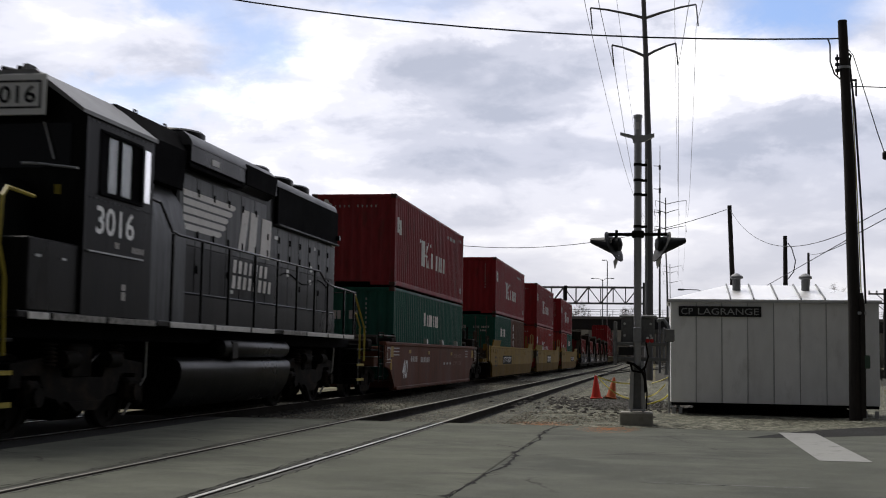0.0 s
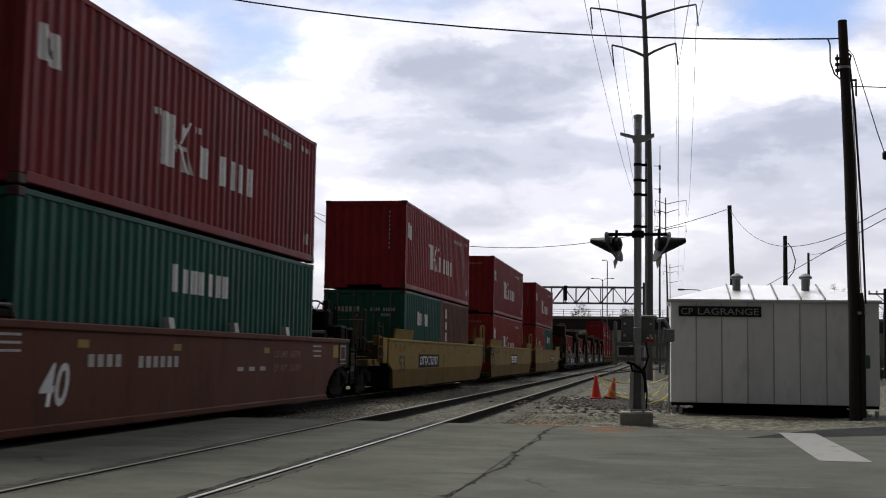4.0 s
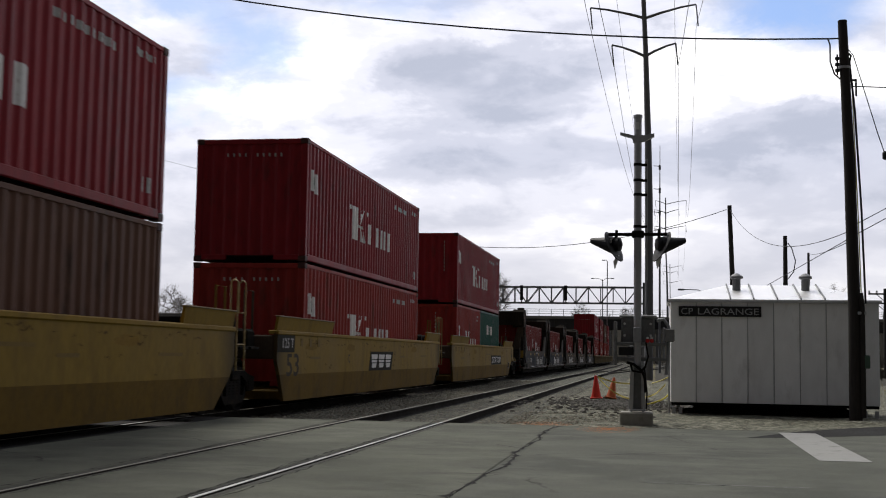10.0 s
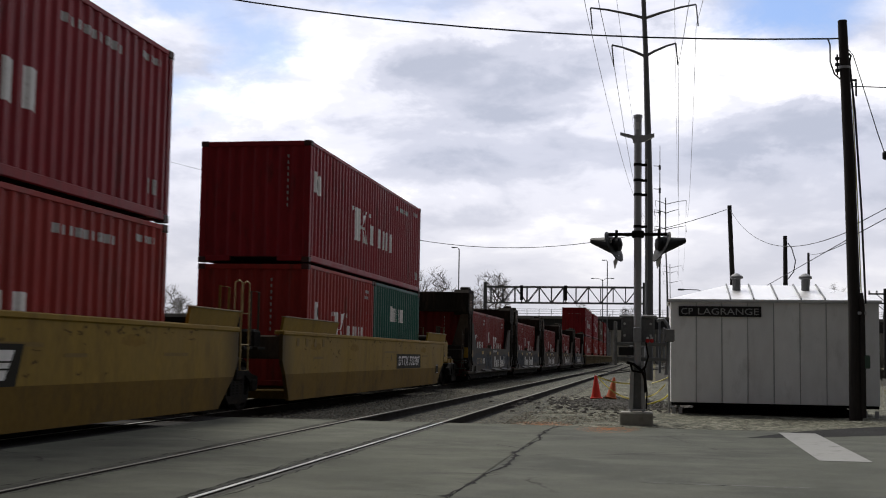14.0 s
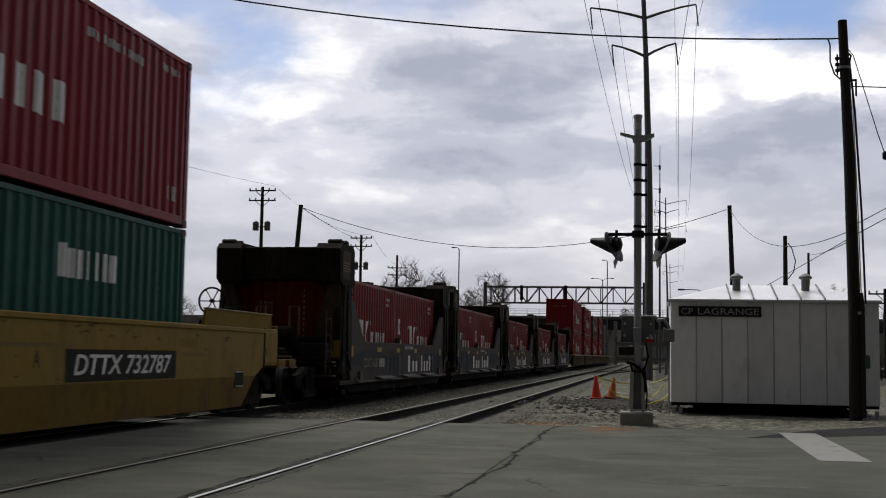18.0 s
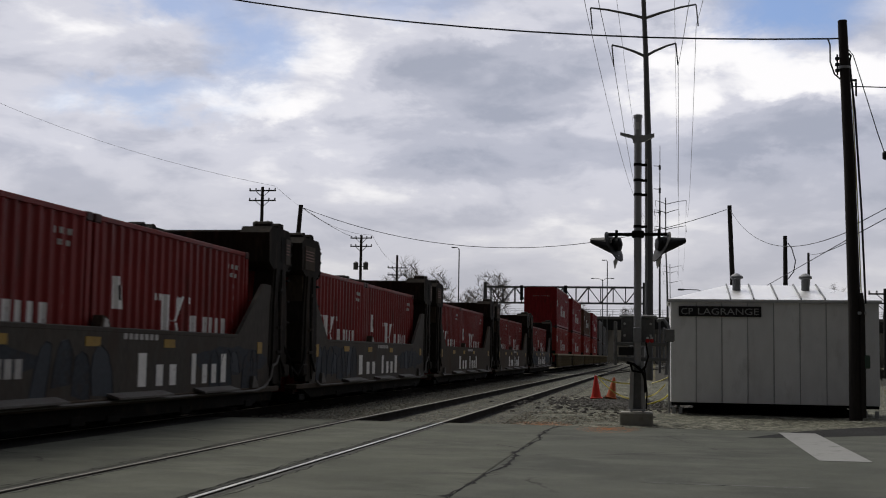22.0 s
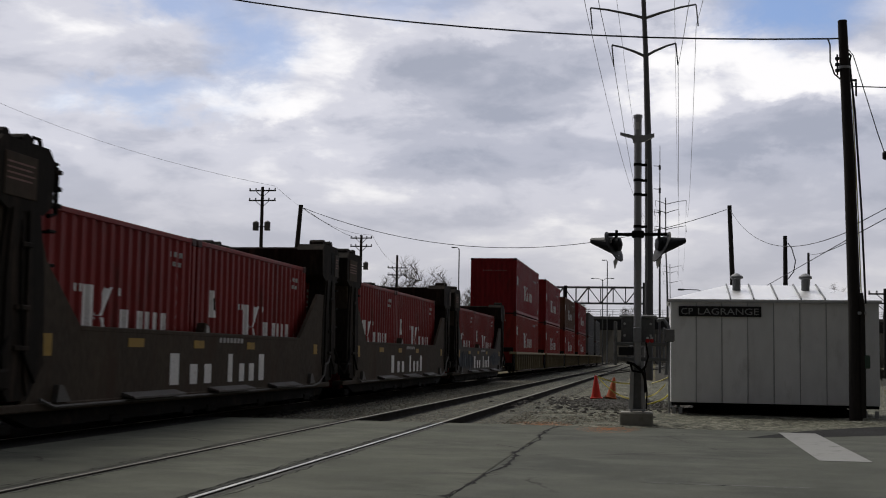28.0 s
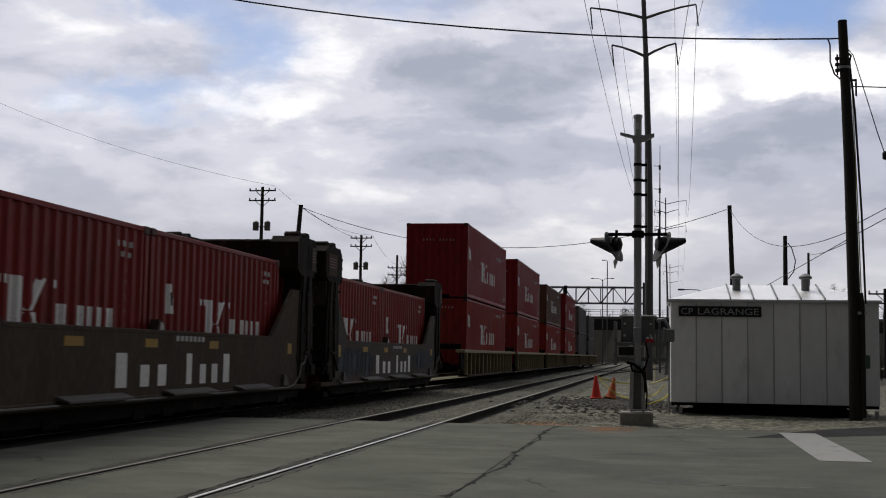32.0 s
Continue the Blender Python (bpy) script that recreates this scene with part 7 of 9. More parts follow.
        part("crossover_step", Geo().box(-1.3, 1.3, min(y + e * 0.65, y + e * 1.1), max(y + e * 0.65, y + e * 1.1), 1.12, 1.17, 0.008), dark_steel, car)
    if kind == "first":
        end_box(car, left - 0.04, left + 0.66, 1)
        end_gear(car, left, -1)
        bogie(car, left - 0.85)
        coupler(car, left - 1.7, -1)
        grab(car, [(1.3, left - 1.5, 1.1), (1.3, left - 1.5, 1.9), (0.6, left - 1.5, 1.9), (0.6, left - 1.5, 1.1)], rusty_car, 0.022)
    if kind == "last":
        end_gear(car, right, 1)
        bogie(car, right - 0.12)
        coupler(car, right + 1.75, 1)
    else:
        bogie(car, right + 1.05, 0.483)
    sx = 1.432
    if kind == "first":
        part("lettering_panel", Geo().box(1.43, 1.434, -4.95, -1.5, 0.68, 1.08), panel_dark, car, "dark panel behind white reporting marks")
        letter("reporting_mark", "DTTX 732787", white_letter, car, pose(1.438, -4.72, 0.76) @ SIDE, 0.26, 3.0, slope=0.2)
        letter("size_mark", "53", mark_dark, car, pose(sx + 0.002, -7.78, 0.58) @ SIDE, 0.46, 0.82)
        letter("unit_mark", "B", mark_dark, car, pose(sx + 0.002, -0.62, 0.82) @ SIDE, 0.27, 0.2)
    elif kind == "middle":
        part("lettering_panel", Geo().prism([(-1.1, 0.66), (1.5, 0.66), (1.66, 1.13), (-0.94, 1.13)], "x", 1.43, 1.434), panel_dark, car, "dark panel behind a white emblem")
        for y0 in (-0.85, -0.05, 0.75):
            part("emblem_block", Geo().prism([(y0 + 0.08, 0.73), (y0 + 0.5, 0.73), (y0 + 0.7, 1.06), (y0 + 0.02, 1.06)], "x", 1.434, 1.438), white_letter, car, "white emblem block")
        for z in (0.84, 0.92):
            part("emblem_line", Geo().box(1.438, 1.441, -0.8, 1.45, z, z + 0.02), panel_dark, car)
        letter("size_mark", "53", mark_dark, car, pose(sx + 0.002, -7.9, 0.62) @ SIDE, 0.44, 0.82)
        letter("unit_mark", "C", mark_dark, car, pose(sx + 0.002, -3.15, 0.86) @ SIDE, 0.2, 0.14)
        part("capacity_panel", Geo().box(1.435, 1.44, left + 0.0, left + 1.1, 1.08, 1.42), panel_dark, car)
        letter("capacity_mark", "125 T", tarnished_letter, car, pose(1.444, left + 0.32, 1.16) @ SIDE, 0.19, 0.7)
    else:
        part("lettering_panel", Geo().box(1.43, 1.434, 1.92, 5.32, 0.68, 1.08), panel_dark, car, "dark panel behind white reporting marks")
        letter("reporting_mark", "DTTX 732787", white_letter, car, pose(1.438, 2.14, 0.76) @ SIDE, 0.26, 3.0, slope=0.2)
        letter("unit_mark", "A", mark_dark, car, pose(sx + 0.002, 1.15, 0.86) @ SIDE, 0.2, 0.16)
        part("lettering_panel", Geo().box(1.42, 1.436, 7.9, 8.3, 0.48, 0.76), panel_dark, car)
        for z in (0.49, 0.73):
            part("panel_rim", Geo().box(1.434, 1.439, 7.91, 8.29, z, z + 0.02), tarnished_letter, car)
    st = Geo()
    for y0, y1, z in ((0.4, 2.1, 1.1), (2.6, 3.2, 0.98), (-6.3, -5.5, 0.95), (5.6, 6.5, 1.0)):
        st.box(1.43, 1.433, y0, y1, z, z + 0.05)
    fine("stencilling", st, faint_stencil, car, "faint dark stencilled bars")
    rnd = random.Random(int(u))
    sc = Geo()
    for i in range(70):
        y = rnd.uniform(left + 1.4, right - 1.6)
        z = rnd.choice((rnd.uniform(1.24, 1.4), rnd.uniform(1.24, 1.4), rnd.uniform(0.72, 1.2)))
        n, w, t = rnd.randint(3, 6), rnd.uniform(0.03, 0.2), rnd.uniform(0.008, 0.03)
        edge = [(y + w * k / n, z + rnd.uniform(-t, t) + 0.1 * rnd.uniform(-1, 1) * t * k) for k in range(n + 1)]
        sc.put([(1.4325, p, q - t * rnd.uniform(0.2, 1)) for p, q in edge] + [(1.4325, p, q + t * rnd.uniform(0.2, 1)) for p, q in edge],
               [(k, k + 1, n + 2 + k, n + 1 + k) for k in range(n)])
    fine("scuffing", sc, scuff_brown, car, "dark scuff marks on the yellow paint")
    for y in (left + 1.9, left + 5.2, right - 4.6):
        part("rust_stain", Geo().prism([(y, 1.16), (y + 0.5, 1.12), (y + 0.8, 1.17), (y + 0.74, 1.26), (y + 0.3, 1.3), (y + 0.05, 1.24)], "x", 1.43, 1.4315), rust_patch, car, "rubbed rusty patch")
    return rolling(car, u)


# -- dark grey articulated stack units with end bulkheads --
def grey_unit(u, first=False, tint=None):
    car = thing("stack_car", on_train(u), "dirty dark grey articulated stack car with tall end bulkheads", "rail car", "bulkhead stack cars of the train")
    body = tint or grey_car
    ENDS = ((-1, -6.12 if first else -5.75), (1, 7.2))
    for s in (-1, 1):
        x0, x1 = sorted((s * 1.36, s * 1.43))
        g = Geo().prism([(-5.65, 0.46), (-5.65, 2.3), (-5.3, 2.3), (-5.2, 2.1), (-4.25, 1.34), (5.0, 1.34), (6.35, 2.3), (6.75, 2.3), (6.75, 0.46)], "x", x0, x1)
        part("side_panel", g, body, car, "dirty dark grey steel side with sloping gussets")
        a, b = sorted((s * 1.3, s * 1.434))
        part("top_chord", Geo().box(a, b, -4.3, 5.05, 1.3, 1.37, 0.012), body, car)
        a, b = sorted((s * 1.2, s * 1.45))
        part("side_sill", Geo().box(a, b, -6.6, 7.3, 0.36, 0.46, 0.015), rusty_car, car)
        part("lower_sill", Geo().prism([(-5.9, 0.36), (-5.2, 0.17), (6.2, 0.17), (6.9, 0.36)], "x", s * 1.15, s * 1.34), dark_steel, car)
        part("train_line", Geo().tube([(s * 1.47, -5.3, 0.5), (s * 1.49, -5.0, 0.41), (s * 1.49, 5.9, 0.41), (s * 1.5, 6.3, 0.46), (s * 1.51, 6.62, 0.62), (s * 1.51, 6.72, 0.84), (s * 1.5, 6.98, 0.88), (s * 1.5, 7.1, 1.02)], 0.022, 6), worn_step, car, "worn pale air pipe along the sill", smooth=True)
        for y0, y1 in ((-3.05, -1.25), (0.1, 1.9), (3.1, 4.7)):
            a, b = sorted((s * 1.43, s * 1.62))
            part("side_step", Geo().prism([(a, 0.47), (b, 0.44), (b, 0.465), (a, 0.52)], "y", y0, y1), worn_step, car, "pale worn running board")
        for y in (-4.9, 5.7):
            a, b = sorted((s * 1.43, s * 1.5))
            part("jacking_lug", Geo().prism([(y - 0.05, 0.46), (y + 0.3, 0.46), (y + 0.1, 0.66), (y, 0.66)], "x", a, b), worn_step, car)
        for e, y in ENDS:
            x0, x1 = sorted((s * 0.88, s * 1.45))
            lift = 0.16 if first and e < 0 else 0.0
            head = Geo().prism([(y - 0.66, 2.72), (y - 0.7, 3.25 + lift), (y - 0.54, 3.38 + lift), (y + 0.48, 3.38 + lift), (y + 0.62, 3.24 + lift), (y + 0.6, 2.72), (y + 0.4, 2.6), (y - 0.4, 2.6)], "x", x0, x1)
            head.cyl((s * 1.1, y - 0.42, 3.38 + lift), (s * 1.4, y - 0.42, 3.38 + lift), 0.1, 12).cyl((s * 1.1, y + 0.05, 3.38 + lift), (s * 1.4, y + 0.05, 3.38 + lift), 0.11, 12).cyl((s * 1.1, y + 0.38, 3.36 + lift), (s * 1.35, y + 0.38, 3.36 + lift), 0.06, 10)
            top = part("bulkhead_head", head, bulk_steel, car, "dark steel box at the bulkhead's top corner")
            a, b = sorted((s * 1.45, s * 1.462))
            p0, p1 = (y + 0.3, y + 0.6) if e > 0 else (y - 0.5, y + 0.2)
            part("head_plate", Geo().box(a, b, p0, p1, 2.74, 3.22 + lift, 0.004), grey_car if e > 0 else rusty_car, top, "worn notice plate with faint writing")
            if s > 0:
                rows = Geo()
                for k in range(4):
                    rows.box(1.462, 1.465, p0 + 0.05, p1 - 0.06 - 0.05 * (k % 2), 3.1 - k * 0.06, 3.12 - k * 0.06)
                fine("notice_rows", rows, faint_letter, top, "faint painted rows")
            if e > 0:
                a, b = sorted((s * 1.45, s * 1.456))
                # flat dark plate; the opening's inner shade is only in its colour
                part("head_opening", Geo().box(a, b, y + 0.02, y + 0.27, 2.76, 3.24), dark_steel, top)
            x0, x1 = sorted((s * (1.29 if first and e < 0 else 1.08), s * 1.44))
            leg = Geo().prism([(y - 0.36, 2.6), (y + 0.36, 2.6), (y + 0.5, 1.9), (y + 0.55, 0.9), (y + 0.2, 0.5), (y - 0.2, 0.5), (y - 0.55, 0.9), (y - 0.5, 1.9)], "x", x0, x1)
            part("bulkhead_leg", leg, bulk_steel, car)
            for d, w in ((-0.3, 0.2), (0.06, 0.24)):
                a, b = sorted((s * 1.44, s * 1.47))
                part("bulkhead_column", Geo().prism([(y + d, 2.62), (y + d + w, 2.62), (y + d * 1.25 + w, 1.9), (y + d * 1.3 + w, 0.8), (y + d * 1.3 + w * 0.3, 0.55), (y + d * 1.3, 0.8), (y + d * 1.25, 1.9)], "x", a, b), bulk_steel, car)
            for z in (2.2, 1.5, 1.05):
                a, b = sorted((s * 1.46, s * 1.5))
                part("clamp", Geo().box(a, b, y - 0.2 + 0.1 * (z > 2), y + 0.12, z, z + 0.06, 0.01), bulk_steel, car)
            a, b = sorted((s * 1.3, s * 1.5))
            part("valve_box", Geo().box(a, b, y + e * 0.42 - 0.16, y + e * 0.42 + 0.16, 0.62, 0.86, 0.03), bulk_steel, car)
            part("air_hose", Geo().tube([(s * 1.45, y + e * 0.3, 1.2), (s * 1.5, y + e * 0.55, 0.95), (s * 1.46, y + e * 0.85, 0.62), (s * 1.38, y + e * 1.05, 0.8)], 0.03, 6), dark_steel, car, smooth=True)
            part("ladder_rail", Geo().tube([(s * 1.38, y + 0.62, 2.62), (s * 1.38, y + 0.8, 2.66), (s * 1.38, y + 0.8, 3.2), (s * 1.38, y + 0.6, 3.24)], 0.03, 6), dark_steel, car)
            for k in range(3):
                part("ladder_rung", Geo().box(min(s * 1.0, s * 1.4), max(s * 1.0, s * 1.4), y + 0.74, y + 0.9, 2.74 + k * 0.2, 2.79 + k * 0.2), dark_steel, car)
            for k in range(5):
                a, b = s * 1.0, s * 1.4
                z = 1.65 + k * 0.4
                part("grab_iron", Geo().tube([(a, y + 0.6, z), (a, y + 0.78, z), (b, y + 0.78, z), (b, y + 0.6, z)], 0.02, 5), dark_steel, car)
            part("lifting_eye", Geo().tube([(s * 1.3, y + 0.3, 3.36), (s * 1.3, y + 0.35, 3.5 + lift), (s * 1.3, y + 0.5, 3.5 + lift), (s * 1.3, y + 0.58, 3.32)], 0.025, 6), bulk_steel, car)
            pip = Geo().tube([(s * 1.46, y - 0.1, 2.5), (s * 1.5, y - 0.12, 1.6), (s * 1.47, y + 0.05, 1.0), (s * 1.5, y + 0.25, 0.7)], 0.02, 6)
            part("brake_pipe", pip, dark_steel, car)
    for e, y in ENDS:
        beam = Geo().box(-0.88, 0.88, y - 0.5, y + 0.5, 2.72, 3.46 if first and e < 0 else 3.32, 0.03)
        beam.box(-1.0, 1.0, y - 0.54, y - 0.5, 2.72, 2.8).box(-1.0, 1.0, y + 0.5, y + 0.54, 2.72, 2.8)
        part("bulkhead_beam", beam, bulk_steel, car, "dark steel cross beam of the bulkhead")
        part("end_platform", Geo().box(-1.35, 1.35, y - 0.55, y + 0.55, 0.95, 1.15, 0.02), dark_steel, car)
        part("end_wall", Geo().box(-1.08, 1.08, min(y - e * 0.3, y - e * 0.36), max(y - e * 0.3, y - e * 0.36), 1.15, 1.6), bulk_steel, car)
        for s in (-1, 1):
            a, b = sorted((y + e * 0.4, y + e * 0.46))
            part("corner_gusset", Geo().prism([(s * 1.4, 2.62), (s * 1.12, 2.62), (s * 0.72, 1.15), (s * 1.4, 1.15)], "y", a, b), rusty_car, car)
            part("walkway_post", Geo().tube([(s * 0.5, y + e * 0.6, 1.15), (s * 0.5, y + e * 0.6, 2.1), (s * 0.28, y + e * 0.6, 2.1), (s * 0.28, y + e * 0.6, 1.15)], 0.025, 6), tan_sill if first and e < 0 else rusty_car, car, smooth=True)
    for y in (-5.9, -3.0, -0.5, 0.5, 3.0, 5.9):
        part("cross_beam", Geo().box(-1.36, 1.36, y - 0.2, y + 0.2, 0.12, 0.25, 0.02), dark_steel, car)
    if first:
        bogie(car, -7.6)
        coupler(car, -8.4, -1)
        part("end_sill", Geo().box(-0.5, 0.5, -8.5, -6.7, 0.8, 1.1, 0.03), dark_steel, car)
        ladder(car, 1.3, -7.35, -6.95, 0.6, 2.0, 4, rusty_car)
        part("brake_housing", Geo().box(-1.3, -0.55, -6.75, -6.2, 1.15, 1.95, 0.05).box(-1.3, -0.8, -6.95, -6.7, 1.5, 2.1, 0.06), bulk_steel, car, "dark brake gear housing")
        part("reflector_backing", Geo().box(1.12, 1.45, -6.72, -6.68, 0.86, 1.46, 0.008), bulk_steel, car)
        part("reflector", Geo().box(1.24, 1.44, -6.727, -6.72, 0.98, 1.36), patch_yellow, car, "yellow reflective patch")
        part("end_pipe", Geo().tube([(-1.2, -6.9, 0.98), (0.4, -6.95, 0.98), (0.9, -6.98, 0.9), (1.15, -6.98, 0.8), (1.44, -6.96, 0.8)], 0.025, 6), worn_step, car, "worn pale air pipe", smooth=True)
        for z in (0.86, 0.56):
            part("end_step", Geo().box(0.55, 1.4, -7.12, -6.8, z, z + 0.035, 0.006), worn_step, car)
        wh = Geo().tube([(-1.45 + 0.3 * math.cos(a), -7.02, 2.2 + 0.3 * math.sin(a)) for a in [2 * math.pi * i / 20 for i in range(21)]], 0.024, 6)
        for i in range(6):
            a = i * math.pi / 3
            wh.cyl((-1.45, -6.98, 2.2), (-1.45 + 0.3 * math.cos(a), -7.02, 2.2 + 0.3 * math.sin(a)), 0.014, 6)
        wh.cyl((-1.45, -7.06, 2.2), (-1.45, -6.94, 2.2), 0.045, 10)
        part("brake_wheel", wh, bulk_steel, car, "spoked hand brake wheel")
        part("end_machinery", Geo().box(-1.2, 1.3, -7.0, -6.6, 1.1, 1.45, 0.04).cyl((-0.6, -7.2, 1.5), (0.5, -7.2, 1.5), 0.16, 12).box(0.7, 1.3, -7.3, -7.0, 0.9, 1.3, 0.04), bulk_steel, car, "dark brake rigging on the end platform")
    bogie(car, 7.55, 0.483)
    for y0, y1, z1 in ((-1.5, -1.02, 1.04), (-0.72, -0.3, 0.88), (-0.12, 0.3, 0.88), (0.95, 1.25, 1.04), (1.5, 1.85, 0.88), (2.0, 2.36, 0.88), (2.52, 2.92, 1.04)):
        w = (y1 - y0) * 0.3
        if first:
            y0, y1, w = 2.2 + y0 * 0.8, 2.2 + y1 * 0.8, w * 0.8
        part("letter_block", Geo().prism([(y0 + w * 0.3, 0.58), (y1 - w * 0.7, 0.58), (y1 - w * 0.7, z1), (y0 + w * 0.3, z1)], "x", 1.43, 1.434), white_letter, car, "white painted block")
    for y, w, z0, z1 in ((-5.55, 0.16 if first else 0.55, 1.0, 1.26), (-2.9, 0.5, 1.12, 1.24), (-0.55, 0.42, 1.12, 1.24), (1.9, 0.4, 1.12, 1.24), (6.05, 0.25, 1.05, 1.25)):
        part("reflector", Geo().box(1.43, 1.435, y, y + w, z0, z1), patch_yellow, car, "yellow reflective patch")
    rnd = random.Random(int(u * 10))
    n = 0
    for y0, y1 in (() if tint else ((-5.5, -1.7), (2.9, 6.6))):
        rim = [(y0 + (y1 - y0) * k / 12, 0.95 + 0.3 * (0.6 + 0.4 * rnd.random()) * math.sin(math.pi * (k + 0.6) / 13.2)) for k in range(13)]
        rim += [(p, 1.86 - q + rnd.uniform(-0.05, 0.05)) for p, q in rim[::-1]]
        part("spray_patch", Geo().prism(rim, "x", 1.43, 1.4306), slate_spray, car, "faded slate spray paint")
    # tall sprayed arches, each a dull fill with a thin dark line round it
    starts = () if tint else [-5.2 + 0.42 * k for k in range(8)] + [3.3 + 0.55 * k for k in range(3)] if not first else [-1.9 + 0.52 * k for k in range(4)] + [3.7 + 0.5 * k for k in range(5)]
    for y in starts:
        wide, low, high, lean = rnd.uniform(0.34, 0.6), rnd.uniform(0.5, 0.7), rnd.uniform(1.06, 1.27), rnd.uniform(-0.2, 0.35)
        arch = []
        for k in range(15):
            a = math.pi * (1 - k / 14)
            q = low + (high - low) * math.sin(a) ** 0.55 * rnd.uniform(0.94, 1.0) if 0 < k < 14 else low + rnd.uniform(-0.1, 0.1)
            arch.append((y + wide / 2 + wide / 2 * math.cos(a) * rnd.uniform(0.86, 1.08) + lean * (q - low), q))
        n += 1
        part("spray_loop", Geo().prism(arch, "x", 1.43, 1.4308 + 0.0003 * n), (slate_spray, graffiti_grey, slate_spray)[n % 3], car, "dull bluish spray-painted arch")
        part("spray_line", Geo().tube([(1.4312 + 0.0003 * n, p, q) for p, q in arch], [0.003 + 0.005 * abs(math.sin(k * 0.5 + n)) for k in range(15)], 4), spray_dark, car)
    guide = part("stacking_guide", Geo().prism([(-0.12, 1.28), (0.24, 1.28), (0.2, 1.42), (0.1, 1.5), (-0.02, 1.52), (-0.06, 1.42)], "x", 1.26, 1.4), rusty_car, car, "short guide at the middle of the side")
    part("guide_face", Geo().prism([(0.0, 1.33), (0.18, 1.31), (0.12, 1.47), (0.02, 1.49)], "x", 1.4, 1.406), tarnished_letter, guide, "rubbed pale face")
    st = Geo()
    for i in range(7):
        st.box(1.43, 1.434, 0.55 + i * 0.17, 0.66 + i * 0.17, 1.22, 1.3)
    if first:
        letter("reporting_mark", "CSXT 620", tan_sill, car, pose(1.436, -4.35, 0.74) @ SIDE, 0.24, 1.5, "dull yellow stencilled reporting mark")
        for i in range(3):
            st.box(1.43, 1.434, -2.65 + i * 0.22, -2.5 + i * 0.22, 0.74, 0.96)
    fine("stencilling", st, tarnished_letter, car, "faint stencilled bars")
    return rolling(car, u)


# -- low articulated units with ribbed sides --
def ribbed_unit(u, last=False):
    car = thing("platform_car", on_train(u), "dark articulated platform car with ribbed sides and a tan sill", "rail car", "platform cars of the train")
    for s in (-1, 1):
        a, b = sorted((s * 1.24, s * 1.3))
        part("side_web", Geo().prism([(-7.9, 1.2), (-7.9, 0.6), (-7.4, 0.32), (7.4, 0.32), (7.9, 0.6), (7.9, 1.2)], "x", a, b), dark_steel, car)
        a, b = sorted((s * 1.1, s * 1.47))
        part("top_sill", Geo().box(a, b, -8.0, 8.0, 1.16, 1.28, 0.015), platform_tan, car, "tan painted top sill")
        part("bottom_flange", Geo().box(a, b, -7.3, 7.3, 0.27, 0.34, 0.01), rusty_car, car)
        a, b = sorted((s * 1.3, s * 1.42))
        rib = Geo().box(a, b, -0.06, 0.06, 0.34, 1.16, 0.01).mesh("rib", platform_tan)
        for i in range(14):
            part("rib", rib, platform_tan, car, at=pose(0, -7.15 + i * 1.1, 0))
    part("deck", Geo().box(-1.24, 1.24, -7.9, 7.9, *((0.22, 0.345) if last else (0.545, 0.665)), 0.01), dark_steel, car)
    for e in (-1, 1):
        part("end_sill", Geo().box(-0.45, 0.45, min(e * 7.5, e * 8.7), max(e * 7.5, e * 8.7), 0.75, 1.1, 0.03), dark_steel, car)
        part("end_post", Geo().box(-1.25, 1.25, e * 7.6 - 0.06, e * 7.6 + 0.06, 1.28, 1.5, 0.02), dark_steel, car)
    bogie(car, 8.7, 0.483)
    return rolling(car, u)


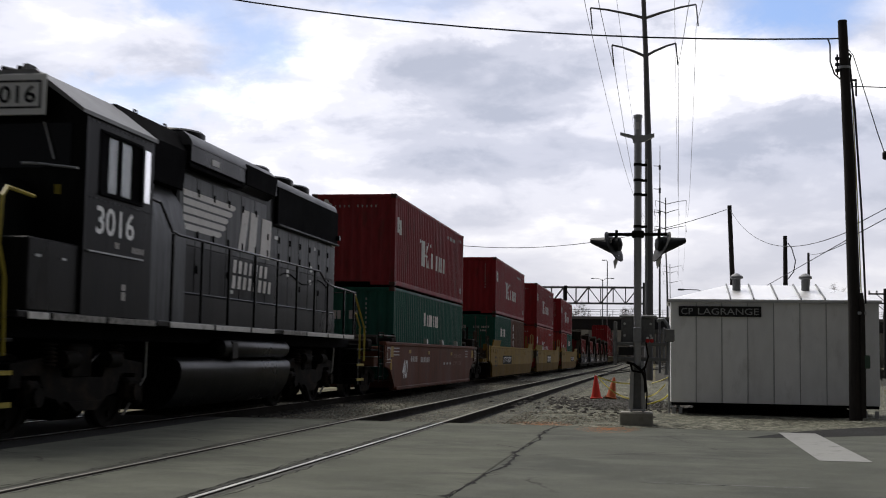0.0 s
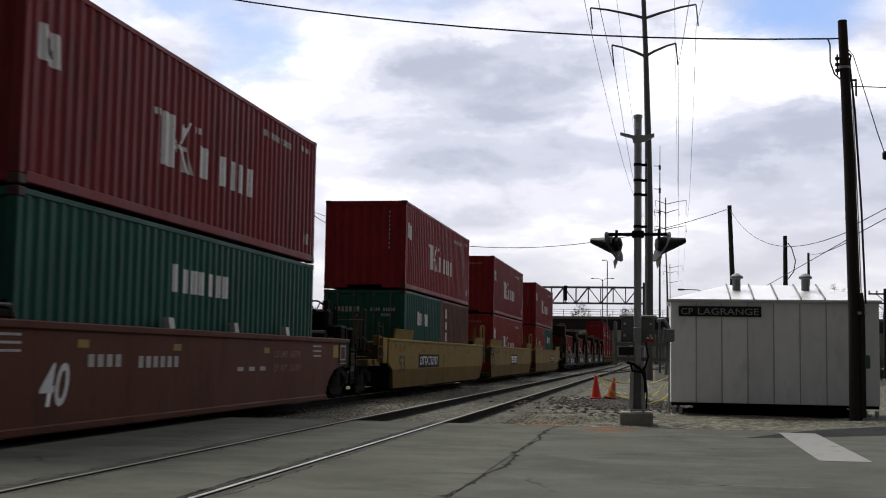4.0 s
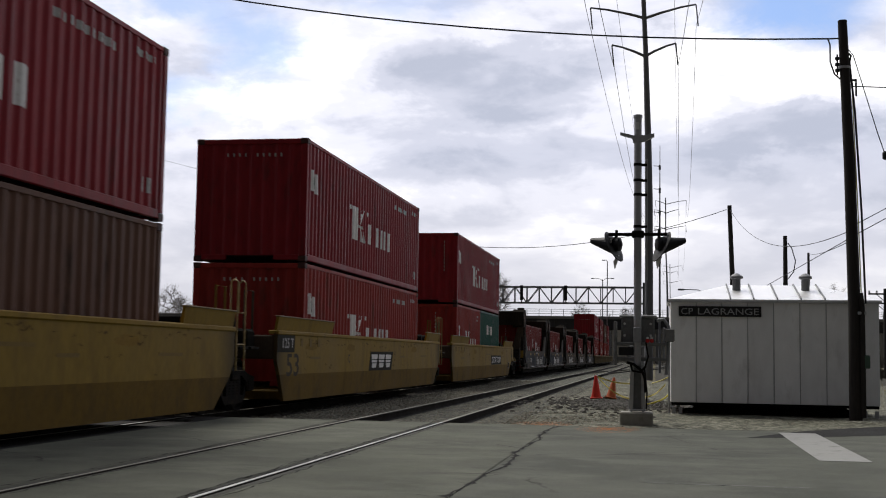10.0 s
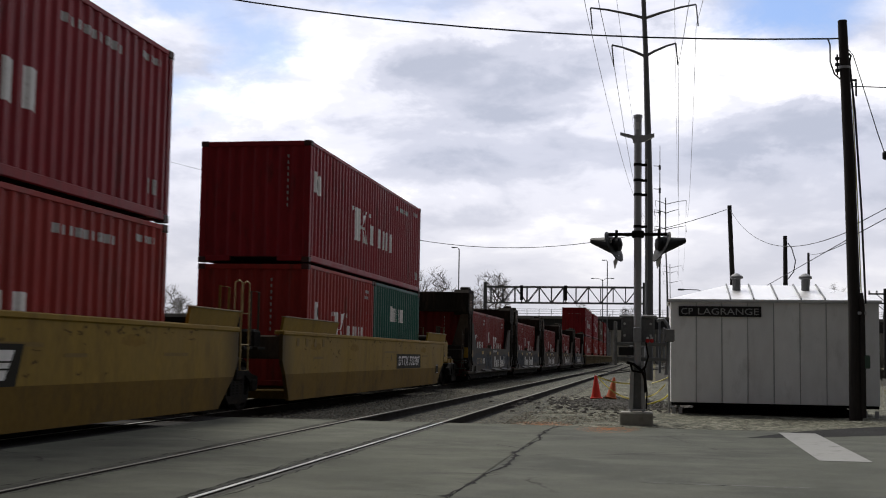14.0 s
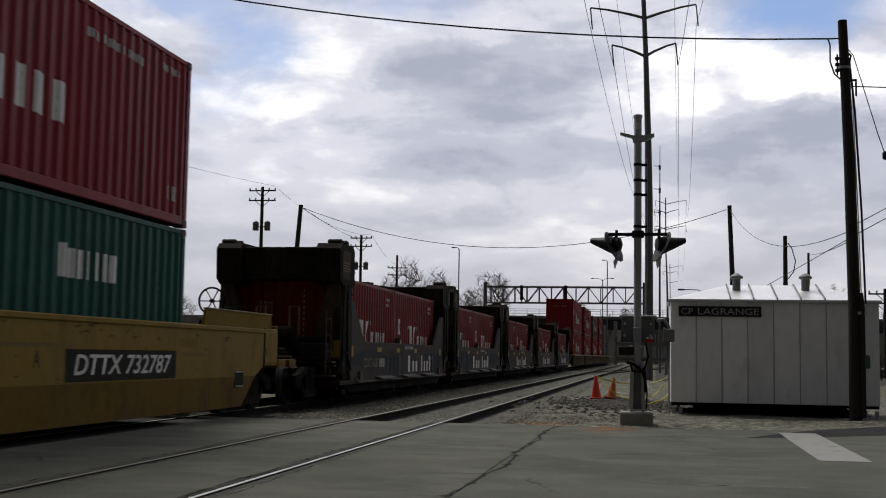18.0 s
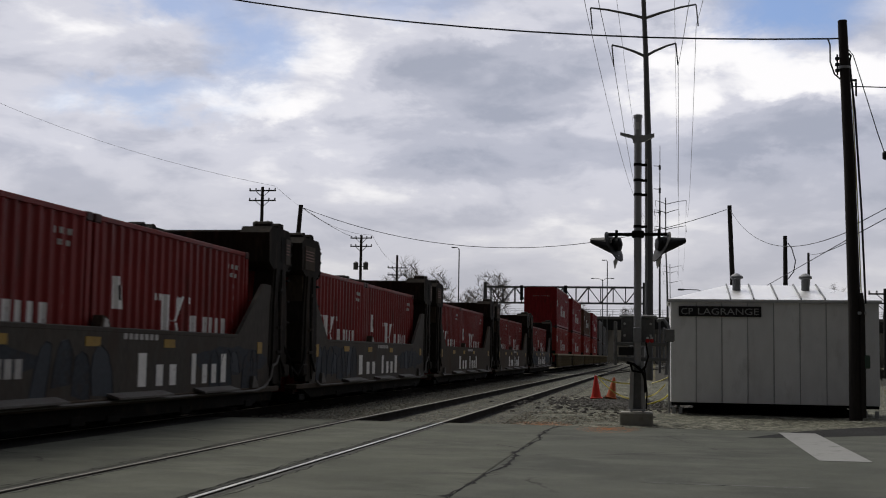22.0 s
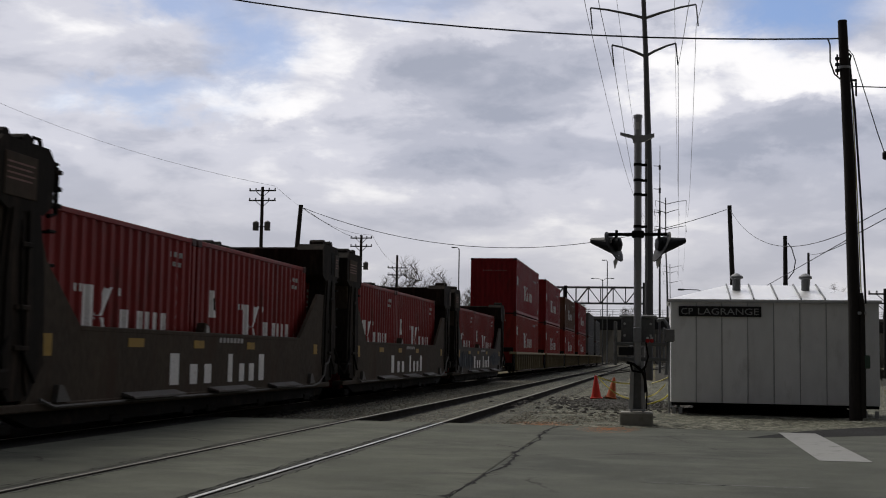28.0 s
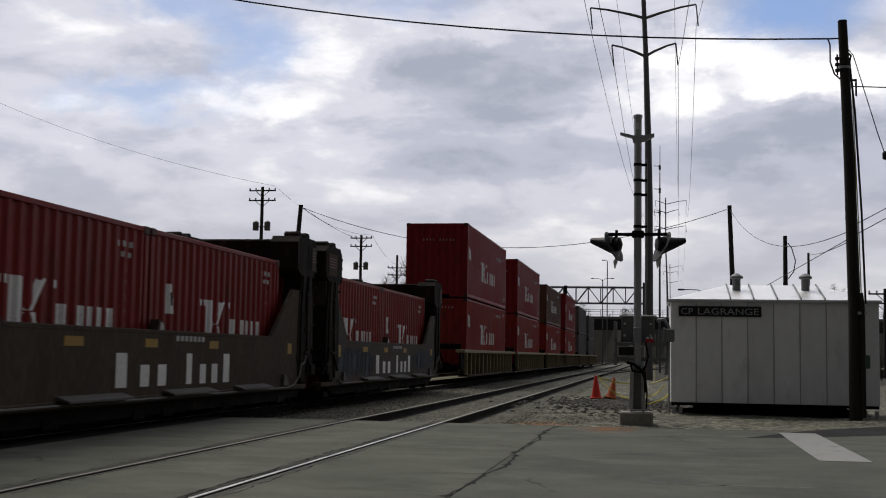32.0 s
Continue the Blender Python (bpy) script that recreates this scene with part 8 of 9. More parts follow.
def build_train():
    H = CH + 0.026
    # first car
    single_well_car(39.08)
    container(39.08, 0.345 + H, 12.192, maroon_paint, "long", "wall", "dusty maroon corrugated container with white blocks, stacked on a green one")
    container(39.08, 0.345, 12.192, green_paint, "capital_long", "wall", "green corrugated container with white block lettering in a well car")
    # three yellow units
    yellow_unit(60.85, -9.8, 8.75, "first")
    top = container(60.85, 0.345 + H, 12.192, red_paint, "long", "wall", "red corrugated container with white block lettering, upper of the stack", row=False)
    c20 = container(60.85 - 3.06, 0.345, 6.058, green_paint, "capital_short", "door", "short green corrugated container with white blocks and leading doors")
    container(60.85 + 3.06, 0.345, 6.058, brown_paint, "column", "wall", "short brown corrugated container with a column of white letters")
    yellow_unit(80.43, -8.5, 8.75, "middle")
    container(80.43, 0.345 + H, 12.192, red_paint, "long", "wall", "red corrugated container with white block lettering, upper of the stack")
    faded = container(80.43, 0.345, 12.192, orange_paint, "long", "wall", "faded red corrugated container half sunk in a well car")
    yellow_unit(100.06, -8.4, 10.0, "last")
    again(top, 100.06, 0.345 + H)
    container(100.06 - 3.06, 0.345, 6.058, orange_paint, "short", "wall", "short red corrugated container with white block lettering")
    again(c20, 100.06 + 3.06, 0.345)
    # five grey units with pairs of short containers
    for i in range(5):
        c = 121.42 + i * 15.045
        grey_unit(c, i == 0, rusty_car if i in (2, 3) else None)
        if i == 0:
            pair = container(c - 3.06, 0.25, 6.058, dimmed_red_paint, "short", "wall", "short red corrugated container in a grey stack car")
        else:
            again(pair, c - 3.06, 0.25, "short red corrugated container in a grey stack car")
        again(pair, c + 3.06, 0.25, "short red corrugated container in a grey stack car")
    # platform cars with stacks of two, and the cars that follow
    gy = container(202.5 + 17.4 * 5, 0.345, 12.192, grey_paint, "none", "wall", "grey corrugated container on a platform car")
    container(202.5 + 17.4 * 2, 0.665 + H, 12.192, brown_paint, "long", "wall", "brown corrugated container with white block lettering, upper of the stack")
    for i in range(6):
        c = 202.5 + 17.4 * i
        ribbed_unit(c, i == 5)
        low = 0.345 if i == 5 else 0.665
        if i != 5:
            again(gy if i == 4 else faded, c, low, "red corrugated container with white blocks on a platform car" if i < 4 else "grey corrugated container on a platform car")
        if i == 0:
            tall = container(c, low + H, 12.192, red_paint, "long", "wall", "tall red corrugated container with white blocks, upper of the stack", CH=2.896)
        elif i != 2:
            again(gy if i > 3 else tall, c, low + H, "grey corrugated container, upper of the stack" if i > 3 else "tall red corrugated container with white blocks, upper of the stack")



# -- the locomotive --
def mane(g, x):
    """White stripes that taper to the rear."""
    for i in range(5):
        z = 3.56 - i * 0.135
        y0 = -1.68 + i * 0.01
        y1 = (0.78, 0.62, 0.42, 0.3, 0.1)[i]
        g.prism([(y0, z), (y1 - 0.12, z), (y1, z + 0.05), (y1 - 0.04, z + 0.098), (y0, z + 0.098)], "x", x, x + 0.004)


def locomotive():
    """Four-axle diesel; y runs to the rear, its middle at the fuel tank."""
    u = 19.87
    ob = thing("locomotive", on_train(u), "black four-axle diesel locomotive with white stripes and lettering", "locomotive")
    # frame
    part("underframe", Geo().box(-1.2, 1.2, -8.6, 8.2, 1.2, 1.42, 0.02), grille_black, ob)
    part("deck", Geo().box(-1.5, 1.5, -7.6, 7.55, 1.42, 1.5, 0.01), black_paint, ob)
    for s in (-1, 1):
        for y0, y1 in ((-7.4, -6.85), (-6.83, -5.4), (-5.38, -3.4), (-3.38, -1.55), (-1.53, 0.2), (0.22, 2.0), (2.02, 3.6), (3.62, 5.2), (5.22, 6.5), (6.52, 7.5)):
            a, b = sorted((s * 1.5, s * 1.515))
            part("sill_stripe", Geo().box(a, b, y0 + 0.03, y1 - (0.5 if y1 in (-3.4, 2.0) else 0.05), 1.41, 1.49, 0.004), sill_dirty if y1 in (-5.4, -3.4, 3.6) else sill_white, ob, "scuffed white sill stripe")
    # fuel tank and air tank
    # black block added to close the bright gap under the deck
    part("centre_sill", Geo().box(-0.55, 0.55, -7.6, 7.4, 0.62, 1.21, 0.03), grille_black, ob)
    half = [(1.0, 0.2), (1.18, 0.25), (1.3, 0.36), (1.38, 0.5), (1.43, 0.66), (1.45, 0.8), (1.42, 0.9), (1.34, 0.96), (1.2, 0.98)]
    tank = Geo().prism([(-a, b) for a, b in half[::-1]] + half, "y", -2.72, 2.74)
    part("fuel_tank", tank, black_paint, ob, "large black rounded fuel tank", smooth=True)
    for s in (-1, 1):
        part("air_tank", Geo().lathe([(0.05, -0.9), (0.15, -0.85), (0.17, -0.75), (0.17, 2.55), (0.15, 2.65), (0.05, 2.7)], (s * 1.3, 0, 1.14), "y", 16), black_paint, ob, smooth=True)
        part("tank_filler", Geo().box(min(s * 1.4, s * 1.47), max(s * 1.4, s * 1.47), -0.6, -0.3, 0.95, 1.25, 0.02), black_paint, ob)
        part("battery_box", Geo().box(min(s * 1.02, s * 1.46), max(s * 1.02, s * 1.46), -7.35, -6.1, 1.5, 2.34, 0.02), black_paint, ob)
        lid = Geo()
        for y in (-7.2, -6.6):
            lid.box(min(s * 1.46, s * 1.475), max(s * 1.46, s * 1.475), y, y + 0.12, 2.12, 2.15)
        fine("lid_latch", lid, galvanised, ob)
    # cab: outline across the track, a front wall, a rear wall, sides with a window opening
    wide = 1.5
    for s in (-1, 1):
        x0, x1 = sorted((s * wide, s * (wide - 0.06)))
        y0, y1, a, b, z0, z1 = -6.08, -4.1, -5.72, -4.52, 3.06, 3.80
        side = Geo()
        side.box(x0, x1, y0, y1, 1.5, z0).box(x0, x1, y0, y1, z1, 3.98).box(x0, x1, y0, a, z0, z1).box(x0, x1, b, y1, z0, z1)
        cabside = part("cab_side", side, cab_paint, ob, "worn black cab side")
        fr = Geo().box(x0 - 0.012, x1 + 0.012, a - 0.04, a, z0 - 0.04, z1 + 0.04).box(x0 - 0.012, x1 + 0.012, b, b + 0.04, z0 - 0.04, z1 + 0.04)
        fr.box(x0 - 0.012, x1 + 0.012, a, b, z1, z1 + 0.04).box(x0 - 0.03, x1 + 0.03, a - 0.04, b + 0.04, z0 - 0.05, z0)
        fr.box(x0 + 0.01, x1 - 0.01, (a + b) / 2 - 0.05, (a + b) / 2 + 0.03, z0, z1).box(x0 + 0.01, x1 - 0.01, a, a + 0.24, z0, z1).box(x0 + 0.01, x1 - 0.01, b - 0.22, b, z0, z1)
        part("window_frame", fr, grille_black, cabside)
        for p, q in ((a + 0.24, (a + b) / 2 - 0.05), ((a + b) / 2 + 0.03, b - 0.22)):
            pn = part("window_pane", Geo().box(min(s * 1.465, s * 1.472), max(s * 1.465, s * 1.472), p, q, z0, z1), cab_glass, cabside)
            pn.visible_shadow = False
        part("wind_deflector", Geo().box(min(s * 1.54, s * 1.55), max(s * 1.54, s * 1.55), b + 0.02, b + 0.2, z0 + 0.0, z1 - 0.02, 0.003), mirror_edge, cabside, "pale upright wind deflector")
        rv = Geo()
        for i in range(14):
            rv.box(min(s * 1.5, s * 1.508), max(s * 1.5, s * 1.508), y0 + 0.1 + i * 0.135, y0 + 0.125 + i * 0.135, 3.9, 3.925).box(min(s * 1.5, s * 1.508), max(s * 1.5, s * 1.508), y0 + 0.1 + i * 0.135, y0 + 0.125 + i * 0.135, 2.94, 2.965)
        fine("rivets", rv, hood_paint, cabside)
        part("drip_strip", Geo().box(min(s * 1.5, s * 1.53), max(s * 1.5, s * 1.53), y0 + 0.05, y1 - 0.3, 2.28, 2.3), galvanised, cabside)
        fine("cab_stencil", Geo().box(min(s * 1.5, s * 1.504), max(s * 1.5, s * 1.504), -5.0, -4.88, 1.85, 1.93).box(min(s * 1.5, s * 1.504), max(s * 1.5, s * 1.504), -5.0, -4.88, 1.72, 1.83), tarnished_letter, cabside)
        sm = Geo()
        for i in range(2):
            sm.box(min(s * 1.5, s * 1.504), max(s * 1.5, s * 1.504), -5.24 + i * 0.07, -5.19 + i * 0.07, 2.38, 2.46)
        for i in range(5):
            sm.box(min(s * 1.5, s * 1.504), max(s * 1.5, s * 1.504), -4.72 + i * 0.08, -4.67 + i * 0.08, 2.36, 2.44)
        fine("small_lettering", sm, tarnished_letter, cabside)
    letter("road_number", "3016", board_white, ob, pose(1.505, -5.8, 2.52) @ SIDE, 0.36, 1.12, "white road number 3016")
    front = Geo().prism([(-1.5, 1.5), (1.5, 1.5), (1.5, 3.98), (0.85, 4.44), (-0.85, 4.44), (-1.5, 3.98)], "y", -6.12, -6.06)
    part("cab_front", front, black_paint, ob)
    part("cab_back", Geo().prism([(-1.44, 1.5), (1.44, 1.5), (1.44, 3.96), (0.83, 4.4), (-0.83, 4.4), (-1.44, 3.96)], "y", -4.16, -4.1), black_paint, ob)
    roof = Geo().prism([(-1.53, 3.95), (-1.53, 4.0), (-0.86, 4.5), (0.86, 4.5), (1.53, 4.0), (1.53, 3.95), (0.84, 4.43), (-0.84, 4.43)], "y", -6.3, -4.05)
    part("cab_roof", roof, cab_roof_paint, ob, "pale grey sloped cab roof")
    for s in (-1, 1):
        a, b = sorted((s * 0.14, s * 1.04))
        brd = part("number_board", Geo().box(a, b, -6.335, -6.31, 3.92, 4.43, 0.005), board_white, ob, "white number board")
        a2, b2 = sorted((s * 0.2, s * 0.98))
        fr = Geo()
        fr.box(a2, b2, -6.34, -6.335, 4.325, 4.35).box(a2, b2, -6.34, -6.335, 4.0, 4.025).box(a2, a2 + 0.025, -6.34, -6.335, 4.025, 4.325).box(b2 - 0.025, b2, -6.34, -6.335, 4.025, 4.325)
        part("board_outline", fr, sign_black, brd)
        letter("board_number", "3016", sign_black, brd, pose(a2 + 0.07, -6.342, 4.065), 0.22, 0.64)
        a3, b3 = sorted((s * 0.32, s * 1.3))
        part("windshield", Geo().box(a3, b3, -6.14, -6.12, 3.3, 3.85), dark_glass, ob)
        part("wiper", Geo().tube([(s * 0.95, -6.17, 3.86), (s * 1.1, -6.18, 3.4)], 0.012, 5), galvanised, ob)
    part("headlight", Geo().box(-0.18, 0.18, -6.34, -6.12, 4.0, 4.4, 0.03), black_paint, ob)
    part("horn", Geo().cyl((0.2, -5.9, 4.62), (0.2, -5.4, 4.62), 0.03, 8, 0.09).cyl((0.42, -5.9, 4.62), (0.42, -5.5, 4.62), 0.03, 8, 0.08).box(0.1, 0.5, -5.7, -5.62, 4.48, 4.64, 0.01), black_paint, ob)
    part("roof_bracket", Geo().prism([(-6.2, 4.48), (-6.1, 4.62), (-5.9, 4.62), (-5.7, 4.5)], "x", 0.6, 0.66), black_paint, ob)
    # nose
    nose = Geo().prism([(-0.85, 1.5), (0.85, 1.5), (0.85, 3.0), (0.7, 3.14), (-0.7, 3.14), (-0.85, 3.0)], "y", -8.0, -6.1)
    part("nose", nose, black_paint, ob, "low black short hood")
    part("nose_grab", Geo().tube([(1.46, -6.25, 3.27), (0.9, -6.2, 3.34), (0.86, -6.5, 3.3)], 0.018, 6), galvanised, ob)
    part("marker_patch", Geo().box(1.1, 1.18, -6.135, -6.125, 2.97, 3.09), safety_yellow, ob)
    # hood
    hw = 0.94
    hood = Geo().prism([(-hw, 1.5), (hw, 1.5), (hw, 4.35), (hw - 0.08, 4.44), (-hw + 0.08, 4.44), (-hw, 4.35)], "y", -1.9, 7.68)
    part("hood", hood, cab_paint, ob, "black engine hood with paler upper doors")
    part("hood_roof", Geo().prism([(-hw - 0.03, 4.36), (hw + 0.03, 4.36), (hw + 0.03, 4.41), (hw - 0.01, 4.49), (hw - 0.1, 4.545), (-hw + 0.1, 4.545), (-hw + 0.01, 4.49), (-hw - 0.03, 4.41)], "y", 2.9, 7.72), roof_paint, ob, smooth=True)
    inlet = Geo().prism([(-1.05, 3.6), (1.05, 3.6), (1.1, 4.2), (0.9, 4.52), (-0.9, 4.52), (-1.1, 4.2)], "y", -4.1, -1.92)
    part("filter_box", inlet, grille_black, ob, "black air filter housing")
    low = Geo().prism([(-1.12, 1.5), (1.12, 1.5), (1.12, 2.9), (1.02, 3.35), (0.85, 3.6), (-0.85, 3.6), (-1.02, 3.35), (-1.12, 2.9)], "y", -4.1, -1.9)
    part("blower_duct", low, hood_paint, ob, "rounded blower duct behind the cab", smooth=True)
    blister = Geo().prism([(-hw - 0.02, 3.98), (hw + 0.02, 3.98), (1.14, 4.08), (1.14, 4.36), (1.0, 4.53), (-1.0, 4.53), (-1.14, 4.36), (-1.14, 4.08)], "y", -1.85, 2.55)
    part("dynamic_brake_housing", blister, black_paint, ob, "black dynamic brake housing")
    part("housing_roof", Geo().prism([(-1.15, 4.33), (1.15, 4.33), (1.15, 4.37), (1.09, 4.47), (1.0, 4.55), (-1.0, 4.55), (-1.09, 4.47), (-1.15, 4.37)], "y", -1.86, 2.56), roof_paint, ob, "rounded brake housing roof painted pale for its highlight", smooth=True)
    for s in (-1, 1):
        a, b = sorted((s * 1.13, s * 1.16))
        part("brake_grille", Geo().prism([(0.75, 4.06), (2.4, 4.06), (2.55, 4.42), (0.75, 4.42)], "x", a, b), grille_black, ob)
        a, b = sorted((s * 0.94, s * 1.12))
        part("brake_panel", Geo().box(a, b, -1.85, 0.7, 3.98, 4.05, 0.01), grille_black, ob)
        a, b = sorted((s * 0.94, s * 1.02))
        rg = Geo().box(a, b, 3.05, 7.66, 3.6, 4.35, 0.02)
        rad = part("radiator_grille", rg, grille_black, ob, "long black radiator shutter")
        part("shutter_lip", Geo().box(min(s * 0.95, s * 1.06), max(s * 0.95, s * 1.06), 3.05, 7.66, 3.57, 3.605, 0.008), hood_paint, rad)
        a, b = sorted((s * 0.94, s * 0.955))
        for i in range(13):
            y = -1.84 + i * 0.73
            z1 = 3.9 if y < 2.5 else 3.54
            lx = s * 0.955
            # upper doors take the paler paint, which stands in for reflected sky
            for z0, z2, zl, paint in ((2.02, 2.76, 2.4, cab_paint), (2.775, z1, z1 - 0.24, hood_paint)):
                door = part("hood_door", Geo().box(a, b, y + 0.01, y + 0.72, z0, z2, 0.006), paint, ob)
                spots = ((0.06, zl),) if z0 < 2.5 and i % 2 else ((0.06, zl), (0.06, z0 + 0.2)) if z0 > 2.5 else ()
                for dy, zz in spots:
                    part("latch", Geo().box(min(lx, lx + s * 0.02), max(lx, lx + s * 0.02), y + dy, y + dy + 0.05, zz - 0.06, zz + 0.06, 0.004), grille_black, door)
        for y, z, w, h in ((3.05, 3.3, 0.22, 0.07), (5.9, 3.32, 0.09, 0.07), (3.9, 2.62, 0.16, 0.14), (5.55, 2.55, 0.14, 0.1), (0.6, 2.1, 0.16, 0.06)):
            part("notice_plate", Geo().box(min(s * 0.955, s * 0.962), max(s * 0.955, s * 0.962), y, y + w, z, z + h), plate_light, ob, "small pale notice plate")
        wire = [(s * 0.965, 3.4 + 0.4 * k, 2.6 + 0.09 * math.sin(k * 1.1)) for k in range(10)]
        part("hose_line", Geo().tube(wire, 0.012, 5), grille_black, ob)
        a, b = sorted((s * 0.94, s * 1.0))
        part("base_panel", Geo().box(a, b, -1.85, 7.6, 1.5, 1.98, 0.01), black_paint, ob)
        part("conduit", Geo().cyl((s * 0.99, -1.8, 2.0), (s * 0.99, 7.5, 2.0), 0.02, 6), black_paint, ob)
    g = Geo()
    mane(g, 0.957)
    part("white_stripes", g, white_letter, ob, "white tapering stripes")
    for y0, y1, z0, z1, lean in ((0.95, 1.3, 2.9, 3.66, 0.22), (1.5, 1.9, 2.9, 3.66, 0.12), (2.2, 2.78, 2.86, 3.62, 0.08)):
        part("emblem_block", Geo().prism([(y0, z0), (y1, z0), (y1 + lean, z1), (y0 + lean, z1)], "x", 0.957, 0.961), white_letter, ob, "white slanted emblem block")
    for row, n, y0, z in ((0, 7, 0.72, 2.48), (1, 8, 0.68, 2.2)):
        for i in range(n):
            y = y0 + i * 0.29
            w = 0.11 if i == n // 2 else 0.16
            part("letter_block", Geo().prism([(y, z), (y + w, z), (y + w + 0.04, z + 0.23), (y + 0.04, z + 0.23)], "x", 0.957, 0.961), white_letter, ob, "white slanted block")
    g = Geo()
    for i in range(6):
        z = 2.3 + i * 0.2
        g.prism([(7.69, z), (7.69, z + 0.1), (7.694, z + 0.1), (7.694, z)], "x", 0.3, 0.9).box(0.941, 0.945, 7.42, 7.68, z + 0.6, z + 0.7)
    fine("rear_stripes", g, white_letter, ob)
    for y in (0.07, 3.7, 5.35, 6.6):
        fan = Geo().lathe([(0.1, 0), (0.56, 0), (0.58, 0.03), (0.58, 0.33), (0.53, 0.37), (0.1, 0.36)], (0, y, 4.47 if y > 1 else 4.52), n=24)
        part("roof_fan", fan, black_paint, ob, "round roof fan housing", smooth=True)
    part("exhaust_stack", Geo().box(-0.25, 0.25, 2.58, 2.85, 4.4, 4.66, 0.03), black_paint, ob)
    for y in (-3.4, -2.3, 1.2):
        part("lifting_lug", Geo().tube([(0.85, y, 4.5), (0.85, y, 4.58), (0.85, y + 0.1, 4.58), (0.85, y + 0.1, 4.5)], 0.015, 5), black_paint, ob)
    part("class_light", Geo().cyl((0.95, 7.55, 3.75), (1.1, 7.55, 3.75), 0.06, 10), black_paint, ob)
    part("hood_plate", Geo().box(0.955, 0.965, 5.6, 5.75, 2.82, 2.95), plate_light, ob)
    part("hood_plate", Geo().box(1.14, 1.15, -0.95, -0.6, 4.14, 4.24), plate_light, ob)
    # handrails
    for s in (-1, 1):
        xr = s * 1.47
        posts = [-3.25, -2.08, -0.87, 0.45, 1.73, 2.97, 4.23, 5.25]
        for y in posts:
            top = 2.77 if y < 5 else 2.62
            part("handrail_post", Geo().box(xr - 0.02, xr + 0.02, y - 0.03, y + 0.03, 1.5, top, 0.006), black_paint, ob)
        part("handrail", Geo().tube([(s * 1.4, -4.05, 3.2), (xr, -3.75, 3.16), (xr, -3.3, 2.8), (xr, -3.0, 2.77), (xr, 4.6, 2.77), (xr, 5.0, 2.6), (xr, 5.6, 2.52), (xr, 6.9, 2.5), (xr, 7.65, 2.48)], 0.022, 6), black_paint, ob, smooth=True)
        part("handrail_post", Geo().box(xr - 0.02, xr + 0.02, 6.6, 6.66, 1.5, 2.5, 0.006), black_paint, ob)
        part("handrail_post", Geo().box(xr - 0.02, xr + 0.02, 7.5, 7.56, 1.5, 2.48, 0.006), black_paint, ob)
        # steps and yellow grab irons at both ends
        for e, ye in ((-1, -8.0), (1, 8.15)):
            st = Geo()
            for k in range(3):
                z = 0.45 + k * 0.35
                st.box(min(s * 1.05, s * 1.5), max(s * 1.05, s * 1.5), ye - 0.33, ye + 0.33, z, z + 0.04, 0.008)
            st.box(min(s * 1.05, s * 1.08), max(s * 1.05, s * 1.08), ye - 0.36, ye + 0.36, 0.4, 1.42)
            steps = part("steps", st, black_paint, ob)
            part("step_edge", Geo().box(min(s * 1.5, s * 1.512), max(s * 1.5, s * 1.512), ye - 0.33, ye + 0.33, 0.44, 0.5), safety_yellow, steps)
            part("step_edge", Geo().box(min(s * 1.5, s * 1.512), max(s * 1.5, s * 1.512), ye - 0.33, ye + 0.33, 0.79, 0.84), safety_yellow, steps)
            if e > 0:
                part("grab_iron", Geo().tube([(s * 1.45, 7.7, 2.44), (s * 1.47, 7.82, 2.3), (s * 1.5, 8.5, 1.68), (s * 1.5, 8.53, 1.5), (s * 1.5, 8.53, 0.9)], 0.024, 6), safety_yellow, ob, "yellow grab iron", smooth=True)
                part("grab_iron", Geo().tube([(s * 1.47, 7.72, 2.02), (s * 1.48, 7.78, 1.97), (s * 1.5, 8.06, 1.69), (s * 1.5, 8.06, 1.5), (s * 1.5, 8.05, 0.95)], 0.024, 6), safety_yellow, ob, "yellow grab iron", smooth=True)
                continue
            part("grab_iron", Geo().tube([(s * 1.45, ye + e * 0.4, 2.5), (s * 1.5, ye + e * 0.42, 2.1), (s * 1.5, ye + e * 0.42, 0.9)], 0.022, 6), safety_yellow, ob, "yellow grab iron", smooth=True)
            part("grab_iron", Geo().tube([(s * 1.42, -7.2, 2.8), (s * 1.46, -7.85, 2.82), (s * 1.5, -8.02, 2.7), (s * 1.5, -8.05, 2.2), (s * 1.5, -7.9, 1.85), (s * 1.5, -7.86, 1.0)], 0.024, 6), safety_yellow, ob, "yellow grab iron", smooth=True)
    for e, ye in ((-1, -8.6), (1, 8.2)):
        part("pilot", Geo().box(-1.45, 1.45, min(ye, ye - e * 0.08), max(ye, ye - e * 0.08), 0.35, 1.3, 0.01), black_paint, ob)
        coupler(ob, ye, e)
        part("end_rail", Geo().tube([(-1.4, ye - e * 0.2, 1.5), (-1.4, ye - e * 0.2, 2.5), (-0.4, ye - e * 0.2, 2.5), (-0.4, ye - e * 0.2, 1.5)], 0.022, 6), black_paint, ob)
        part("end_rail", Geo().tube([(1.4, ye - e * 0.2, 1.5), (1.4, ye - e * 0.2, 2.5), (0.4, ye - e * 0.2, 2.5), (0.4, ye - e * 0.2, 1.5)], 0.022, 6), black_paint, ob)
